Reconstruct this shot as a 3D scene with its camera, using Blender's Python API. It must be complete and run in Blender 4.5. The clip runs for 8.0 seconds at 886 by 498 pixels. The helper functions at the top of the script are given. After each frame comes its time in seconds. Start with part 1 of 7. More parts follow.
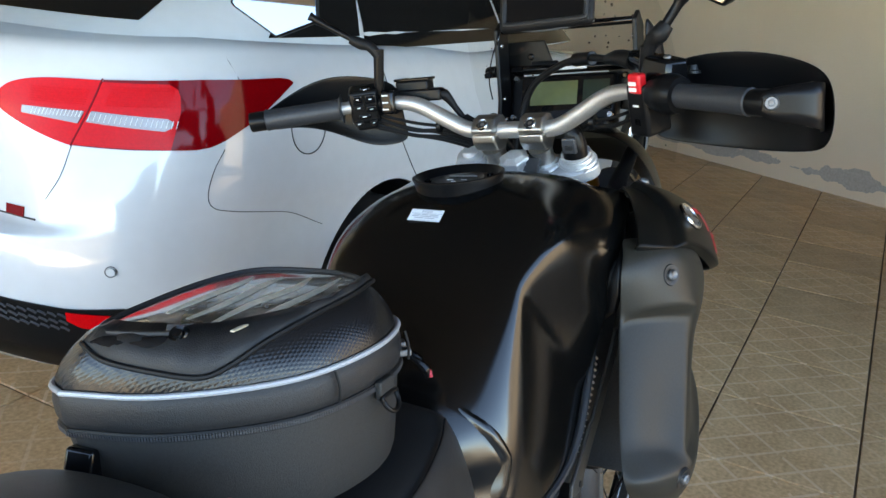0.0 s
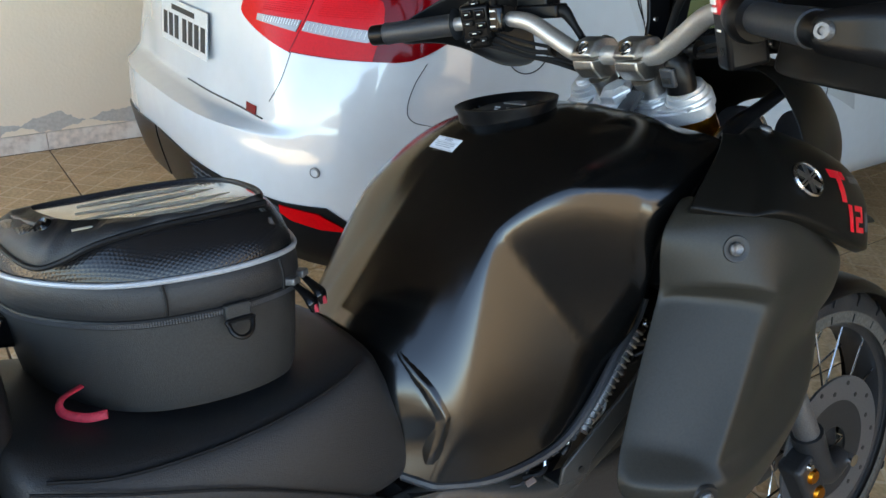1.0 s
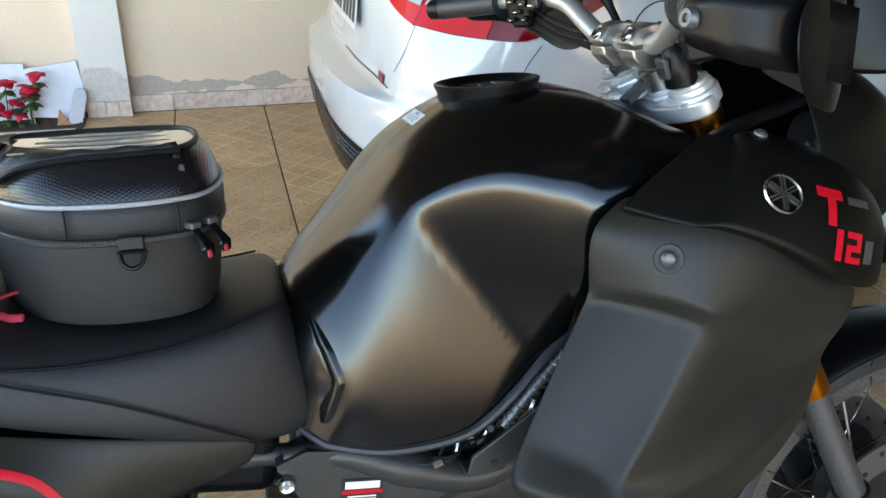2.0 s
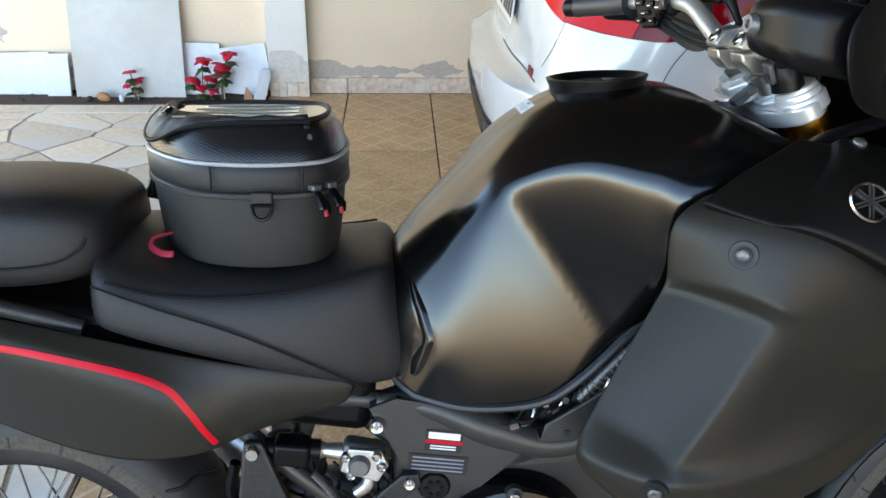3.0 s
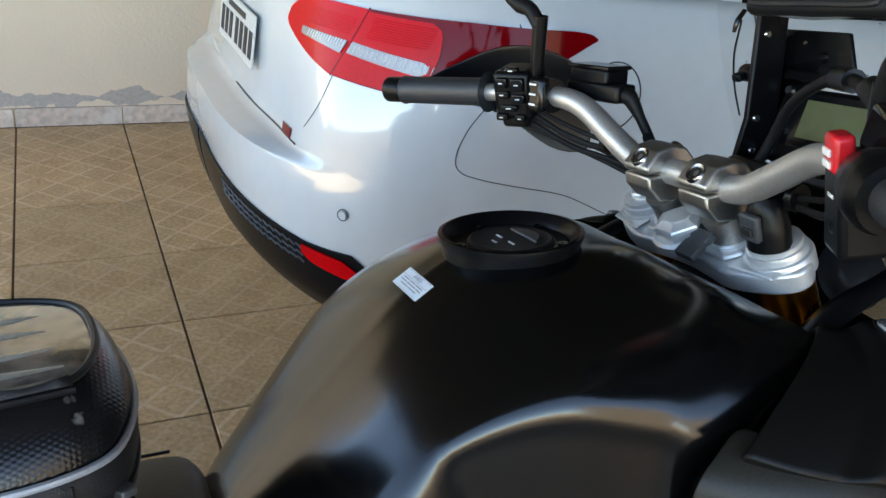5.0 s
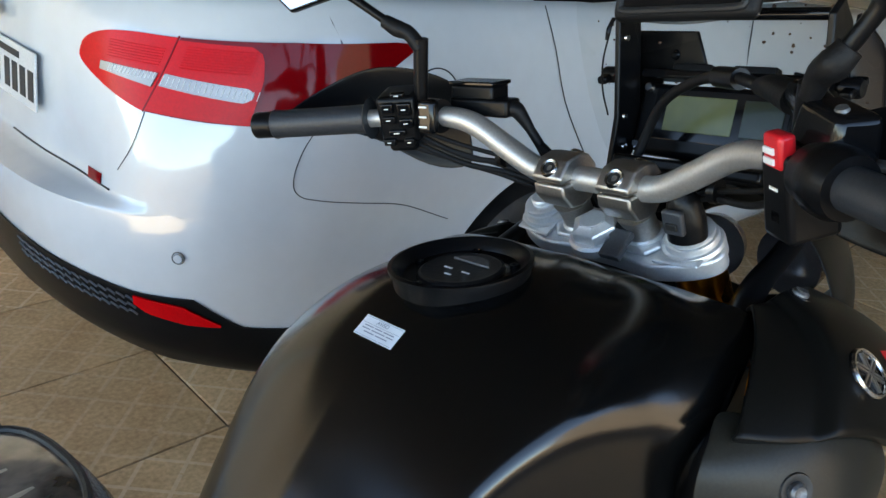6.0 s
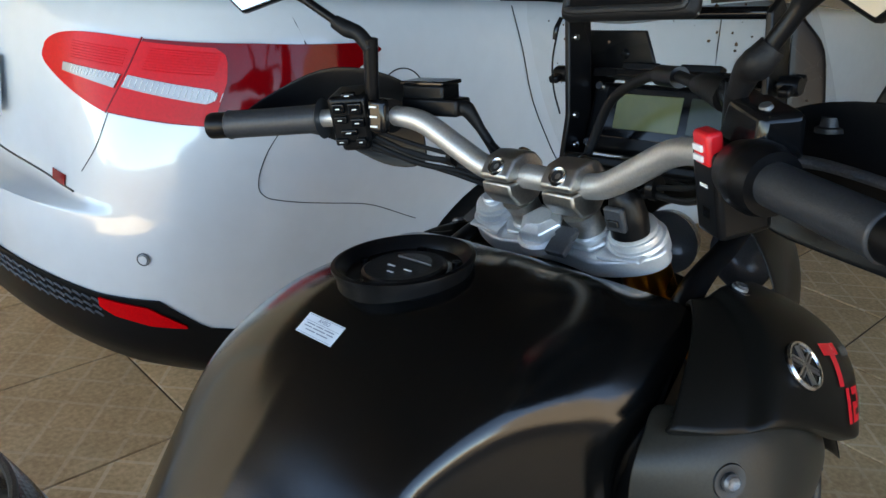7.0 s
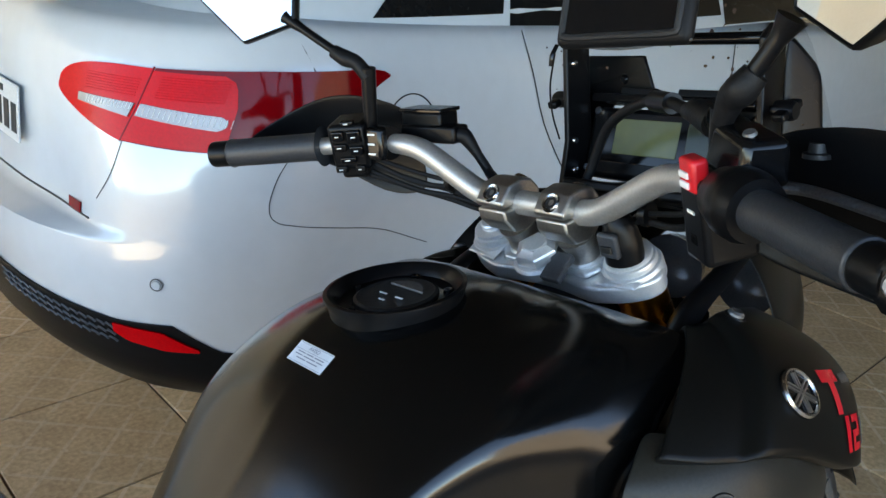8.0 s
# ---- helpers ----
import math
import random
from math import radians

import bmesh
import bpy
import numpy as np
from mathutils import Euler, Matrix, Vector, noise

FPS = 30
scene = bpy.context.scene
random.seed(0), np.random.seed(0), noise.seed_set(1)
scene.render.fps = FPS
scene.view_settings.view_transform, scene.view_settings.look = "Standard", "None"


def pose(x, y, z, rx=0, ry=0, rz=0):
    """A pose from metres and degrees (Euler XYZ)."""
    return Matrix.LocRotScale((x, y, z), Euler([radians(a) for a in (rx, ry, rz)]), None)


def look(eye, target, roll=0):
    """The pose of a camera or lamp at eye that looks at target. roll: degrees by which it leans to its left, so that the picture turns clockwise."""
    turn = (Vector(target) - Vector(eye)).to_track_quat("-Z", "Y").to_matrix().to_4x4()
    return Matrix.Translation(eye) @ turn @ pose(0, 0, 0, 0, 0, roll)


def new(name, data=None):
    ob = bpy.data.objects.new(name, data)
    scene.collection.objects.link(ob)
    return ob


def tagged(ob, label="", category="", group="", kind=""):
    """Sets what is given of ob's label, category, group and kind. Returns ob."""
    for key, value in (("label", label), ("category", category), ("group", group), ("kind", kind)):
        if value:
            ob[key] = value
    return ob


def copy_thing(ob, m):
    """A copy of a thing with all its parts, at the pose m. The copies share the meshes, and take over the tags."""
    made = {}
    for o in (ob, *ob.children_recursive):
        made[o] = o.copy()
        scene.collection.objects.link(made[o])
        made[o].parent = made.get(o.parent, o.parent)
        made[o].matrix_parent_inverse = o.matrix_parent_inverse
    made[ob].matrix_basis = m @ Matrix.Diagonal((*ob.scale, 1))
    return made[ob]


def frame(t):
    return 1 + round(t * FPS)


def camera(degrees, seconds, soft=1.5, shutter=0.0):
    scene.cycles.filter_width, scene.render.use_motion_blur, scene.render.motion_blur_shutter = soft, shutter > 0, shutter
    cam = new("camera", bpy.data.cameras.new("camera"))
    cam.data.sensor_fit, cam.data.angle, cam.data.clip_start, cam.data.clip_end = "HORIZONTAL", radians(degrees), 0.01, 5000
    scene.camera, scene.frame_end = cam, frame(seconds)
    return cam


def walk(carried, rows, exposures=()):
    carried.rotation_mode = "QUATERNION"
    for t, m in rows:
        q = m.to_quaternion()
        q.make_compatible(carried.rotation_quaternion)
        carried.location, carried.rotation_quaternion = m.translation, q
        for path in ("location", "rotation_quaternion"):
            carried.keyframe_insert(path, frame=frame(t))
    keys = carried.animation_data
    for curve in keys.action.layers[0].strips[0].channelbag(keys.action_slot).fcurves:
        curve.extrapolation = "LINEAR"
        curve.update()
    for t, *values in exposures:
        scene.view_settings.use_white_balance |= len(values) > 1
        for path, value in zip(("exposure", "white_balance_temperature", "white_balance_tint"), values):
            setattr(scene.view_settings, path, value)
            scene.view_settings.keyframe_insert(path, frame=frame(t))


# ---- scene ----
cam = camera(56.4, 8.0)
PATH = [
    (0, (-1.006, -4.011, 1.366), (0.68, -3.138, 0.738), 4.4),
    (0.5, (-0.812, -4.188, 1.361), (0.54, -2.91, 0.627), 3.4),
    (1, (-0.597, -4.321, 1.372), (0.427, -2.826, 0.525), 1.7),
    (1.2, (-0.518, -4.325, 1.364), (0.431, -2.784, 0.512), 1.3),
    (2.3, (-0.193, -4.562, 1.379), (0.115, -2.81, 0.463), 1.3),
    (2.5, (-0.171, -4.592, 1.386), (0.037, -2.833, 0.458), 1.0),
    (3, (-0.189, -4.591, 1.392), (-0.084, -2.815, 0.479), 1.1),
    (3.5, (-0.272, -4.423, 1.393), (0.048, -2.655, 0.516), 3.9),
    (4, (-0.348, -4.251, 1.395), (0.244, -2.553, 0.52), 6.6),
    (4.5, (-0.287, -4.168, 1.406), (0.381, -2.507, 0.514), 6.7),
    (4.7, (-0.267, -4.14, 1.409), (0.432, -2.491, 0.518), 6.8),
    (5.8, (-0.424, -3.937, 1.412), (0.798, -2.598, 0.569), 5.0),
    (6, (-0.424, -3.959, 1.42), (0.848, -2.659, 0.588), 5.1),
    (6.5, (-0.409, -3.992, 1.431), (0.892, -2.716, 0.607), 5.8),
    (7, (-0.4, -3.993, 1.425), (0.898, -2.718, 0.596), 5.1),
    (7.5, (-0.387, -4.001, 1.438), (0.924, -2.731, 0.622), 4.3),
    (8, (-0.377, -4.015, 1.434), (0.889, -2.682, 0.648), 4.0),
]
walk(cam, [(t, look(eye, target, roll)) for t, eye, target, roll in PATH], [(0.0, 3.64, 8550.0, 5.0), (0.5, 3.44, 8550.0, 5.0), (1.0, 3.32, 8650.0, 5.0), (2.5, 3.56, 8950.0, 5.0), (3.5, 3.40, 8850.0, 5.0), (4.0, 3.24, 8750.0, 5.0), (4.5, 3.26, 8650.0, 5.0), (6.0, 3.22, 8400.0, 5.0), (8.0, 3.28, 8400.0, 5.0)])

# world, sun and exposure
SUN = Vector((0.25, 0.9, 0.85)).normalized()
world = bpy.data.worlds.new("sky")
scene.world = world
world.use_nodes = True
wn = world.node_tree
sky = wn.nodes.new("ShaderNodeTexSky")
sky.sky_type = "NISHITA"
sky.sun_disc = False
sky.altitude, sky.air_density, sky.dust_density, sky.ozone_density = 1500.0, 0.62, 0.0, 2.5
sky.sun_elevation = math.asin(SUN.z)
sky.sun_rotation = math.atan2(SUN.x, SUN.y)
wn.links.new(sky.outputs["Color"], wn.nodes["Background"].inputs["Color"])
wn.nodes["Background"].inputs["Strength"].default_value = 0.15
sun_data = bpy.data.lights.new("sun", "SUN")
sun_data.energy, sun_data.angle, sun_data.color = 4.8, radians(0.5), (1.0, 0.90, 0.76)
sun = new("sun", sun_data)
sun.matrix_world = look(SUN * 20, (0, 0, 0))


# materials
def nodes_of(name):
    m = bpy.data.materials.new(name)
    m.use_nodes = True
    t = m.node_tree
    return m, t, t.nodes["Principled BSDF"], lambda kind: t.nodes.new("ShaderNode" + kind)


def mat(name, color, rough=0.5, metal=0.0, vary=0.15, scale=12.0, bump=0.0, bump_scale=200.0, spec=0.5, coat=0.0,
        rough_vary=0.08, tone=None, tone_scale=3.0, random_tone=0.0):
    """A surface: base colour with coarse and fine variation, uneven roughness and fine relief."""
    m, t, b, node = nodes_of(name)
    tc = node("TexCoord")
    fine, coarse = node("TexNoise"), node("TexNoise")
    fine.inputs["Scale"].default_value, fine.inputs["Detail"].default_value = scale * 6, 6
    coarse.inputs["Scale"].default_value, coarse.inputs["Detail"].default_value = tone_scale, 4
    for n in (fine, coarse):
        t.links.new(tc.outputs["Object"], n.inputs["Vector"])
    c = Vector(color)
    dark = (*(c * (1 - vary)), 1)
    light = (*[min(1, v * (1 + vary)) for v in c], 1)
    ramp = node("ValToRGB")
    ramp.color_ramp.elements[0].position, ramp.color_ramp.elements[1].position = 0.3, 0.7
    ramp.color_ramp.elements[0].color, ramp.color_ramp.elements[1].color = dark, light
    t.links.new(fine.outputs["Fac"], ramp.inputs["Fac"])
    col = ramp.outputs["Color"]
    if tone:
        mix = node("Mix")
        mix.data_type = "RGBA"
        r2 = node("ValToRGB")
        r2.color_ramp.elements[0].position, r2.color_ramp.elements[1].position = 0.45, 0.65
        t.links.new(coarse.outputs["Fac"], r2.inputs["Fac"])
        t.links.new(r2.outputs["Color"], mix.inputs["Factor"])
        t.links.new(col, mix.inputs["A"])
        mix.inputs["B"].default_value = (*tone, 1)
        col = mix.outputs["Result"]
    if random_tone:
        info, hsv, mr = node("ObjectInfo"), node("HueSaturation"), node("MapRange")
        mr.inputs["To Min"].default_value, mr.inputs["To Max"].default_value = 1 - random_tone, 1 + random_tone
        t.links.new(info.outputs["Random"], mr.inputs["Value"])
        t.links.new(mr.outputs["Result"], hsv.inputs["Value"])
        t.links.new(col, hsv.inputs["Color"])
        col = hsv.outputs["Color"]
    t.links.new(col, b.inputs["Base Color"])
    rr = node("MapRange")
    rr.inputs["To Min"].default_value, rr.inputs["To Max"].default_value = max(0.02, rough - rough_vary), min(1, rough + rough_vary)
    t.links.new(coarse.outputs["Fac"], rr.inputs["Value"])
    t.links.new(rr.outputs["Result"], b.inputs["Roughness"])
    b.inputs["Metallic"].default_value = metal
    b.inputs["Specular IOR Level"].default_value = spec
    b.inputs["Coat Weight"].default_value = coat
    b.inputs["Coat Roughness"].default_value = 0.04
    if bump:
        bn, bp = node("TexNoise"), node("Bump")
        bn.inputs["Scale"].default_value, bn.inputs["Detail"].default_value = bump_scale, 3
        t.links.new(tc.outputs["Object"], bn.inputs["Vector"])
        bp.inputs["Strength"].default_value, bp.inputs["Distance"].default_value = bump, 0.002
        t.links.new(bn.outputs["Fac"], bp.inputs["Height"])
        t.links.new(bp.outputs["Normal"], b.inputs["Normal"])
    return m


def tile_material():
    """Brown glazed floor tile with a worn lattice of slanting ribs."""
    m, t, b, node = nodes_of("floor_tile")
    tc, sep = node("TexCoord"), node("SeparateXYZ")
    t.links.new(tc.outputs["Object"], sep.inputs["Vector"])

    def math_node(op, a, c):
        n = node("Math")
        n.operation = op
        for k, v in enumerate((a, c)):
            if isinstance(v, (int, float)):
                n.inputs[k].default_value = v
            elif v is not None:
                t.links.new(v, n.inputs[k])
        return n.outputs[0]

    ribs = []
    for ax, ay in ((6.342, 6.342), (6.342, -6.342)):
        u = math_node("ADD", math_node("MULTIPLY", sep.outputs["X"], ax), math_node("MULTIPLY", sep.outputs["Y"], ay))
        d = math_node("ABSOLUTE", math_node("SUBTRACT", math_node("FRACT", u, None), 0.5), None)
        ribs.append(math_node("LESS_THAN", d, 0.05))
    rib = math_node("MAXIMUM", ribs[0], ribs[1])
    n1, n2, n3 = node("TexNoise"), node("TexNoise"), node("TexNoise")
    info = node("ObjectInfo")
    shift = node("VectorMath")
    shift.operation = "ADD"
    t.links.new(tc.outputs["Object"], shift.inputs[0])
    t.links.new(info.outputs["Location"], shift.inputs[1])
    for n, sc in ((n1, 5.0), (n2, 70.0), (n3, 14.0)):
        n.inputs["Scale"].default_value, n.inputs["Detail"].default_value = sc, 6
        t.links.new(shift.outputs["Vector"], n.inputs["Vector"])
    ramp = node("ValToRGB")
    e = ramp.color_ramp.elements
    e[0].position, e[0].color = 0.37, (0.47, 0.272, 0.128, 1)
    e[1].position, e[1].color = 0.64, (0.74, 0.485, 0.258, 1)
    t.links.new(math_node("ADD", math_node("MULTIPLY", n1.outputs["Fac"], 0.42), math_node("MULTIPLY", n2.outputs["Fac"], 0.58)), ramp.inputs["Fac"])
    worn = math_node("MULTIPLY", rib, math_node("MULTIPLY", math_node("GREATER_THAN", n3.outputs["Fac"], 0.42), math_node("ADD", math_node("MULTIPLY", math_node("GREATER_THAN", info.outputs["Random"], 0.42), 0.24), 0.26)))
    mix = node("Mix")
    mix.data_type = "RGBA"
    mix.inputs["B"].default_value = (0.82, 0.63, 0.42, 1)
    t.links.new(worn, mix.inputs["Factor"])
    t.links.new(ramp.outputs["Color"], mix.inputs["A"])
    hsv, mr = node("HueSaturation"), node("MapRange")
    mr.inputs["To Min"].default_value, mr.inputs["To Max"].default_value = 0.9, 1.12
    t.links.new(info.outputs["Random"], mr.inputs["Value"])
    t.links.new(mr.outputs["Result"], hsv.inputs["Value"])
    t.links.new(mix.outputs["Result"], hsv.inputs["Color"])
    t.links.new(hsv.outputs["Color"], b.inputs["Base Color"])
    rr = node("MapRange")
    rr.inputs["To Min"].default_value, rr.inputs["To Max"].default_value = 0.3, 0.6
    t.links.new(n3.outputs["Fac"], rr.inputs["Value"])
    t.links.new(rr.outputs["Result"], b.inputs["Roughness"])
    bp = node("Bump")
    bp.inputs["Strength"].default_value, bp.inputs["Distance"].default_value = 0.4, 0.003
    t.links.new(math_node("ADD", math_node("MULTIPLY", worn, 1.6), math_node("MULTIPLY", n2.outputs["Fac"], 0.8)), bp.inputs["Height"])
    t.links.new(bp.outputs["Normal"], b.inputs["Normal"])
    return m


def wall_material(name, paint, plaster, low, high):
    """Painted wall whose paint has peeled off to bare cement in a ragged band above the skirting."""
    m, t, b, node = nodes_of(name)
    tc, sep = node("TexCoord"), node("SeparateXYZ")
    t.links.new(tc.outputs["Object"], sep.inputs["Vector"])
    n1, n2, n3 = node("TexNoise"), node("TexNoise"), node("TexNoise")
    for n, sc, det in ((n1, 3.2, 8), (n2, 60.0, 5), (n3, 1.1, 3)):
        n.inputs["Scale"].default_value, n.inputs["Detail"].default_value = sc, det
        t.links.new(tc.outputs["Object"], n.inputs["Vector"])
    edge = node("MapRange")
    edge.inputs["From Min"].default_value, edge.inputs["From Max"].default_value = 0.26, 0.63
    edge.inputs["To Min"].default_value, edge.inputs["To Max"].default_value = low - 0.025, high + 0.06
    t.links.new(n1.outputs["Fac"], edge.inputs["Value"])
    bare = node("Math")
    bare.operation = "LESS_THAN"
    t.links.new(sep.outputs["Z"], bare.inputs[0])
    t.links.new(edge.outputs["Result"], bare.inputs[1])
    above = node("Math")
    above.operation = "GREATER_THAN"
    edge2 = node("MapRange")
    edge2.inputs["From Min"].default_value, edge2.inputs["From Max"].default_value = 0.26, 0.63
    edge2.inputs["To Min"].default_value, edge2.inputs["To Max"].default_value = low + 0.06, low - 0.04
    t.links.new(n1.outputs["Fac"], edge2.inputs["Value"])
    t.links.new(sep.outputs["Z"], above.inputs[0])
    t.links.new(edge2.outputs["Result"], above.inputs[1])
    both = node("Math")
    both.operation = "MULTIPLY"
    t.links.new(bare.outputs[0], both.inputs[0])
    t.links.new(above.outputs[0], both.inputs[1])
    speck = node("Math")
    speck.operation = "GREATER_THAN"
    speck.inputs[1].default_value = 0.735
    t.links.new(n1.outputs["Fac"], speck.inputs[0])
    most = node("Math")
    most.operation = "MAXIMUM"
    t.links.new(both.outputs[0], most.inputs[0])
    t.links.new(speck.outputs[0], most.inputs[1])
    rp, rc = node("ValToRGB"), node("ValToRGB")
    p, q = Vector(paint), Vector(plaster)
    rp.color_ramp.elements[0].position, rp.color_ramp.elements[1].position = 0.3, 0.7
    rp.color_ramp.elements[0].color, rp.color_ramp.elements[1].color = (*(p * 0.93), 1), (*(p * 1.05), 1)
    rc.color_ramp.elements[0].color, rc.color_ramp.elements[1].color = (*(q * 0.7), 1), (*(q * 1.2), 1)
    t.links.new(n3.outputs["Fac"], rp.inputs["Fac"])
    t.links.new(n2.outputs["Fac"], rc.inputs["Fac"])
    mix = node("Mix")
    mix.data_type = "RGBA"
    t.links.new(most.outputs[0], mix.inputs["Factor"])
    t.links.new(rp.outputs["Color"], mix.inputs["A"])
    t.links.new(rc.outputs["Color"], mix.inputs["B"])
    t.links.new(mix.outputs["Result"], b.inputs["Base Color"])
    b.inputs["Roughness"].default_value = 0.75
    bp = node("Bump")
    bp.inputs["Strength"].default_value, bp.inputs["Distance"].default_value = 0.6, 0.003
    hs = node("Math")
    hs.operation = "MULTIPLY_ADD"
    hs.inputs[1].default_value = -1.2
    t.links.new(most.outputs[0], hs.inputs[0])
    t.links.new(n2.outputs["Fac"], hs.inputs[2])
    t.links.new(hs.outputs[0], bp.inputs["Height"])
    t.links.new(bp.outputs["Normal"], b.inputs["Normal"])
    return m


def glass_material(name, color, rough=0.02, alpha_mix=0.75):
    """Thin clear or smoked sheet: it lets light straight through, with a gloss on its face."""
    m = bpy.data.materials.new(name)
    m.use_nodes = True
    t = m.node_tree
    t.nodes.remove(t.nodes["Principled BSDF"])
    tr, gl, mx, fr, pw, ad = (t.nodes.new("ShaderNode" + k) for k in ("BsdfTransparent", "BsdfGlossy", "MixShader", "LayerWeight", "Math", "Math"))
    tr.inputs["Color"].default_value = (*color, 1)
    gl.inputs["Roughness"].default_value = rough
    fr.inputs["Blend"].default_value = 0.5
    pw.operation, ad.operation = "POWER", "MULTIPLY_ADD"
    pw.inputs[1].default_value, ad.inputs[1].default_value, ad.inputs[2].default_value = 4.0, 0.85, 0.03
    t.links.new(fr.outputs["Facing"], pw.inputs[0])
    t.links.new(pw.outputs[0], ad.inputs[0])
    t.links.new(ad.outputs[0], mx.inputs["Fac"])
    t.links.new(tr.outputs[0], mx.inputs[1])
    t.links.new(gl.outputs[0], mx.inputs[2])
    t.links.new(mx.outputs[0], t.nodes["Material Output"].inputs["Surface"])
    return m


def honeycomb_material():
    """Black vinyl embossed with a fine honeycomb, scuffed in places."""
    m, t, b, node = nodes_of("honeycomb_vinyl")
    tc, noise, ramp, total = node("TexCoord"), node("TexNoise"), node("ValToRGB"), None
    for k in range(3):
        a = math.pi * k / 3
        dot, mul, cosine = node("VectorMath"), node("Math"), node("Math")
        dot.operation, mul.operation, cosine.operation = "DOT_PRODUCT", "MULTIPLY", "COSINE"
        dot.inputs[1].default_value = (math.cos(a), 0.6 * math.sin(a), 0.8 * math.sin(a))
        mul.inputs[1].default_value = 2 * math.pi / 0.0036
        t.links.new(tc.outputs["Object"], dot.inputs[0])
        t.links.new(dot.outputs["Value"], mul.inputs[0])
        t.links.new(mul.outputs[0], cosine.inputs[0])
        if total is None:
            total = cosine.outputs[0]
        else:
            add = node("Math")
            t.links.new(total, add.inputs[0])
            t.links.new(cosine.outputs[0], add.inputs[1])
            total = add.outputs[0]
    noise.inputs["Scale"].default_value, noise.inputs["Detail"].default_value = 24, 8
    t.links.new(tc.outputs["Object"], noise.inputs["Vector"])
    ramp.color_ramp.elements[0].position, ramp.color_ramp.elements[0].color = 0.70, (0.009, 0.009, 0.010, 1)
    ramp.color_ramp.elements[1].position, ramp.color_ramp.elements[1].color = 0.735, (0.16, 0.155, 0.15, 1)
    t.links.new(noise.outputs["Fac"], ramp.inputs["Fac"])
    t.links.new(ramp.outputs["Color"], b.inputs["Base Color"])
    b.inputs["Roughness"].default_value, b.inputs["Specular IOR Level"].default_value = 0.25, 0.38
    bp = node("Bump")
    bp.inputs["Strength"].default_value, bp.inputs["Distance"].default_value = 0.10, 0.0008
    t.links.new(total, bp.inputs["Height"])
    t.links.new(bp.outputs["Normal"], b.inputs["Normal"])
    return m


HONEYCOMB = honeycomb_material()
STRAP = mat("dull_red_webbing", (0.42, 0.02, 0.04), 0.6, 0, 0.2, 60, 0.4, 500)
RIBBED = mat("grey_textured_bumper", (0.035, 0.037, 0.042), 0.45, 0, 0.2, 60, 0.2, 400)
CREAM = mat("cream_film_fold", (0.62, 0.55, 0.42), 0.35, 0, 0.15, 30)
TANK_BLACK = mat("satin_black_paint", (0.0025, 0.0025, 0.0025), 0.17, 0, 0.2, 40, 0.02, 500, 0.54, rough_vary=0.03)
FAIRING = mat("matt_black_fairing", (0.006, 0.0056, 0.0048), 0.34, 0, 0.15, 60, 0.06, 900, 0.14, rough_vary=0.05)
COWL_GREY = mat("matt_dark_grey_cowl", (0.022, 0.0205, 0.0165), 0.38, 0, 0.15, 60, 0.06, 900, 0.25, rough_vary=0.05)
VINYL = mat("black_seat_vinyl", (0.0155, 0.0155, 0.0165), 0.46, 0, 0.2, 60, 0.3, 700, 0.36)
BAG_FABRIC = mat("black_bag_fabric", (0.024, 0.0236, 0.0228), 0.5, 0, 0.25, 80, 0.35, 900, 0.3)
RUBBER = mat("black_rubber", (0.006, 0.006, 0.0065), 0.5, 0, 0.25, 40, 0.2, 300, 0.2)
TYRE = mat("tyre_rubber", (0.012, 0.012, 0.0125), 0.55, 0, 0.25, 40, 0.25, 250, tone=(0.035, 0.031, 0.027), tone_scale=9)
PLASTIC = mat("black_plastic", (0.004, 0.004, 0.0045), 0.30, 0, 0.2, 60, 0.1, 700, 0.18)
GLOSS_BLACK = mat("gloss_black_plastic", (0.004, 0.004, 0.0045), 0.13, 0, 0.1, 30, spec=0.3)
ALU = mat("brushed_aluminium", (0.72, 0.71, 0.69), 0.33, 1.0, 0.08, 60, 0.05, 600)
TITAN = mat("grey_anodised_bar", (0.50, 0.485, 0.465), 0.45, 0.8, 0.08, 60, 0.05, 700)
STEEL = mat("bright_steel", (0.62, 0.61, 0.60), 0.22, 1.0, 0.1, 60)
CASTING = mat("grey_cast_metal", (0.17, 0.17, 0.172), 0.5, 0.8, 0.2, 60, 0.3, 300)
DARK_METAL = mat("black_engine_paint", (0.022, 0.022, 0.023), 0.42, 0.2, 0.3, 50, 0.2, 300)
FRAME_GREY = mat("dark_grey_frame_paint", (0.045, 0.044, 0.042), 0.36, 0.3, 0.1, 60, 0.04, 600)
GOLD = mat("orange_gold_fork", (0.62, 0.22, 0.02), 0.28, 1.0, 0.1, 60)
YOKE = mat("silver_yoke_paint", (0.62, 0.62, 0.62), 0.36, 0.55, 0.06, 60, 0.05, 600)
CLAMP = mat("warm_grey_clamp_metal", (0.44, 0.415, 0.385), 0.40, 1.0, 0.1, 60, 0.06, 700)
GRIP = mat("grey_black_grip_rubber", (0.020, 0.0225, 0.027), 0.46, 0, 0.2, 40, 0.2, 400, 0.5)
COPPER = mat("brown_clutch_cover", (0.16, 0.11, 0.09), 0.42, 0.8, 0.15, 60)
WHITE_PAINT = mat("white_car_paint", (0.555, 0.59, 0.605), 0.20, 0, 0.02, 4, 0, 1, 0.5, coat=1.0, rough_vary=0.02)
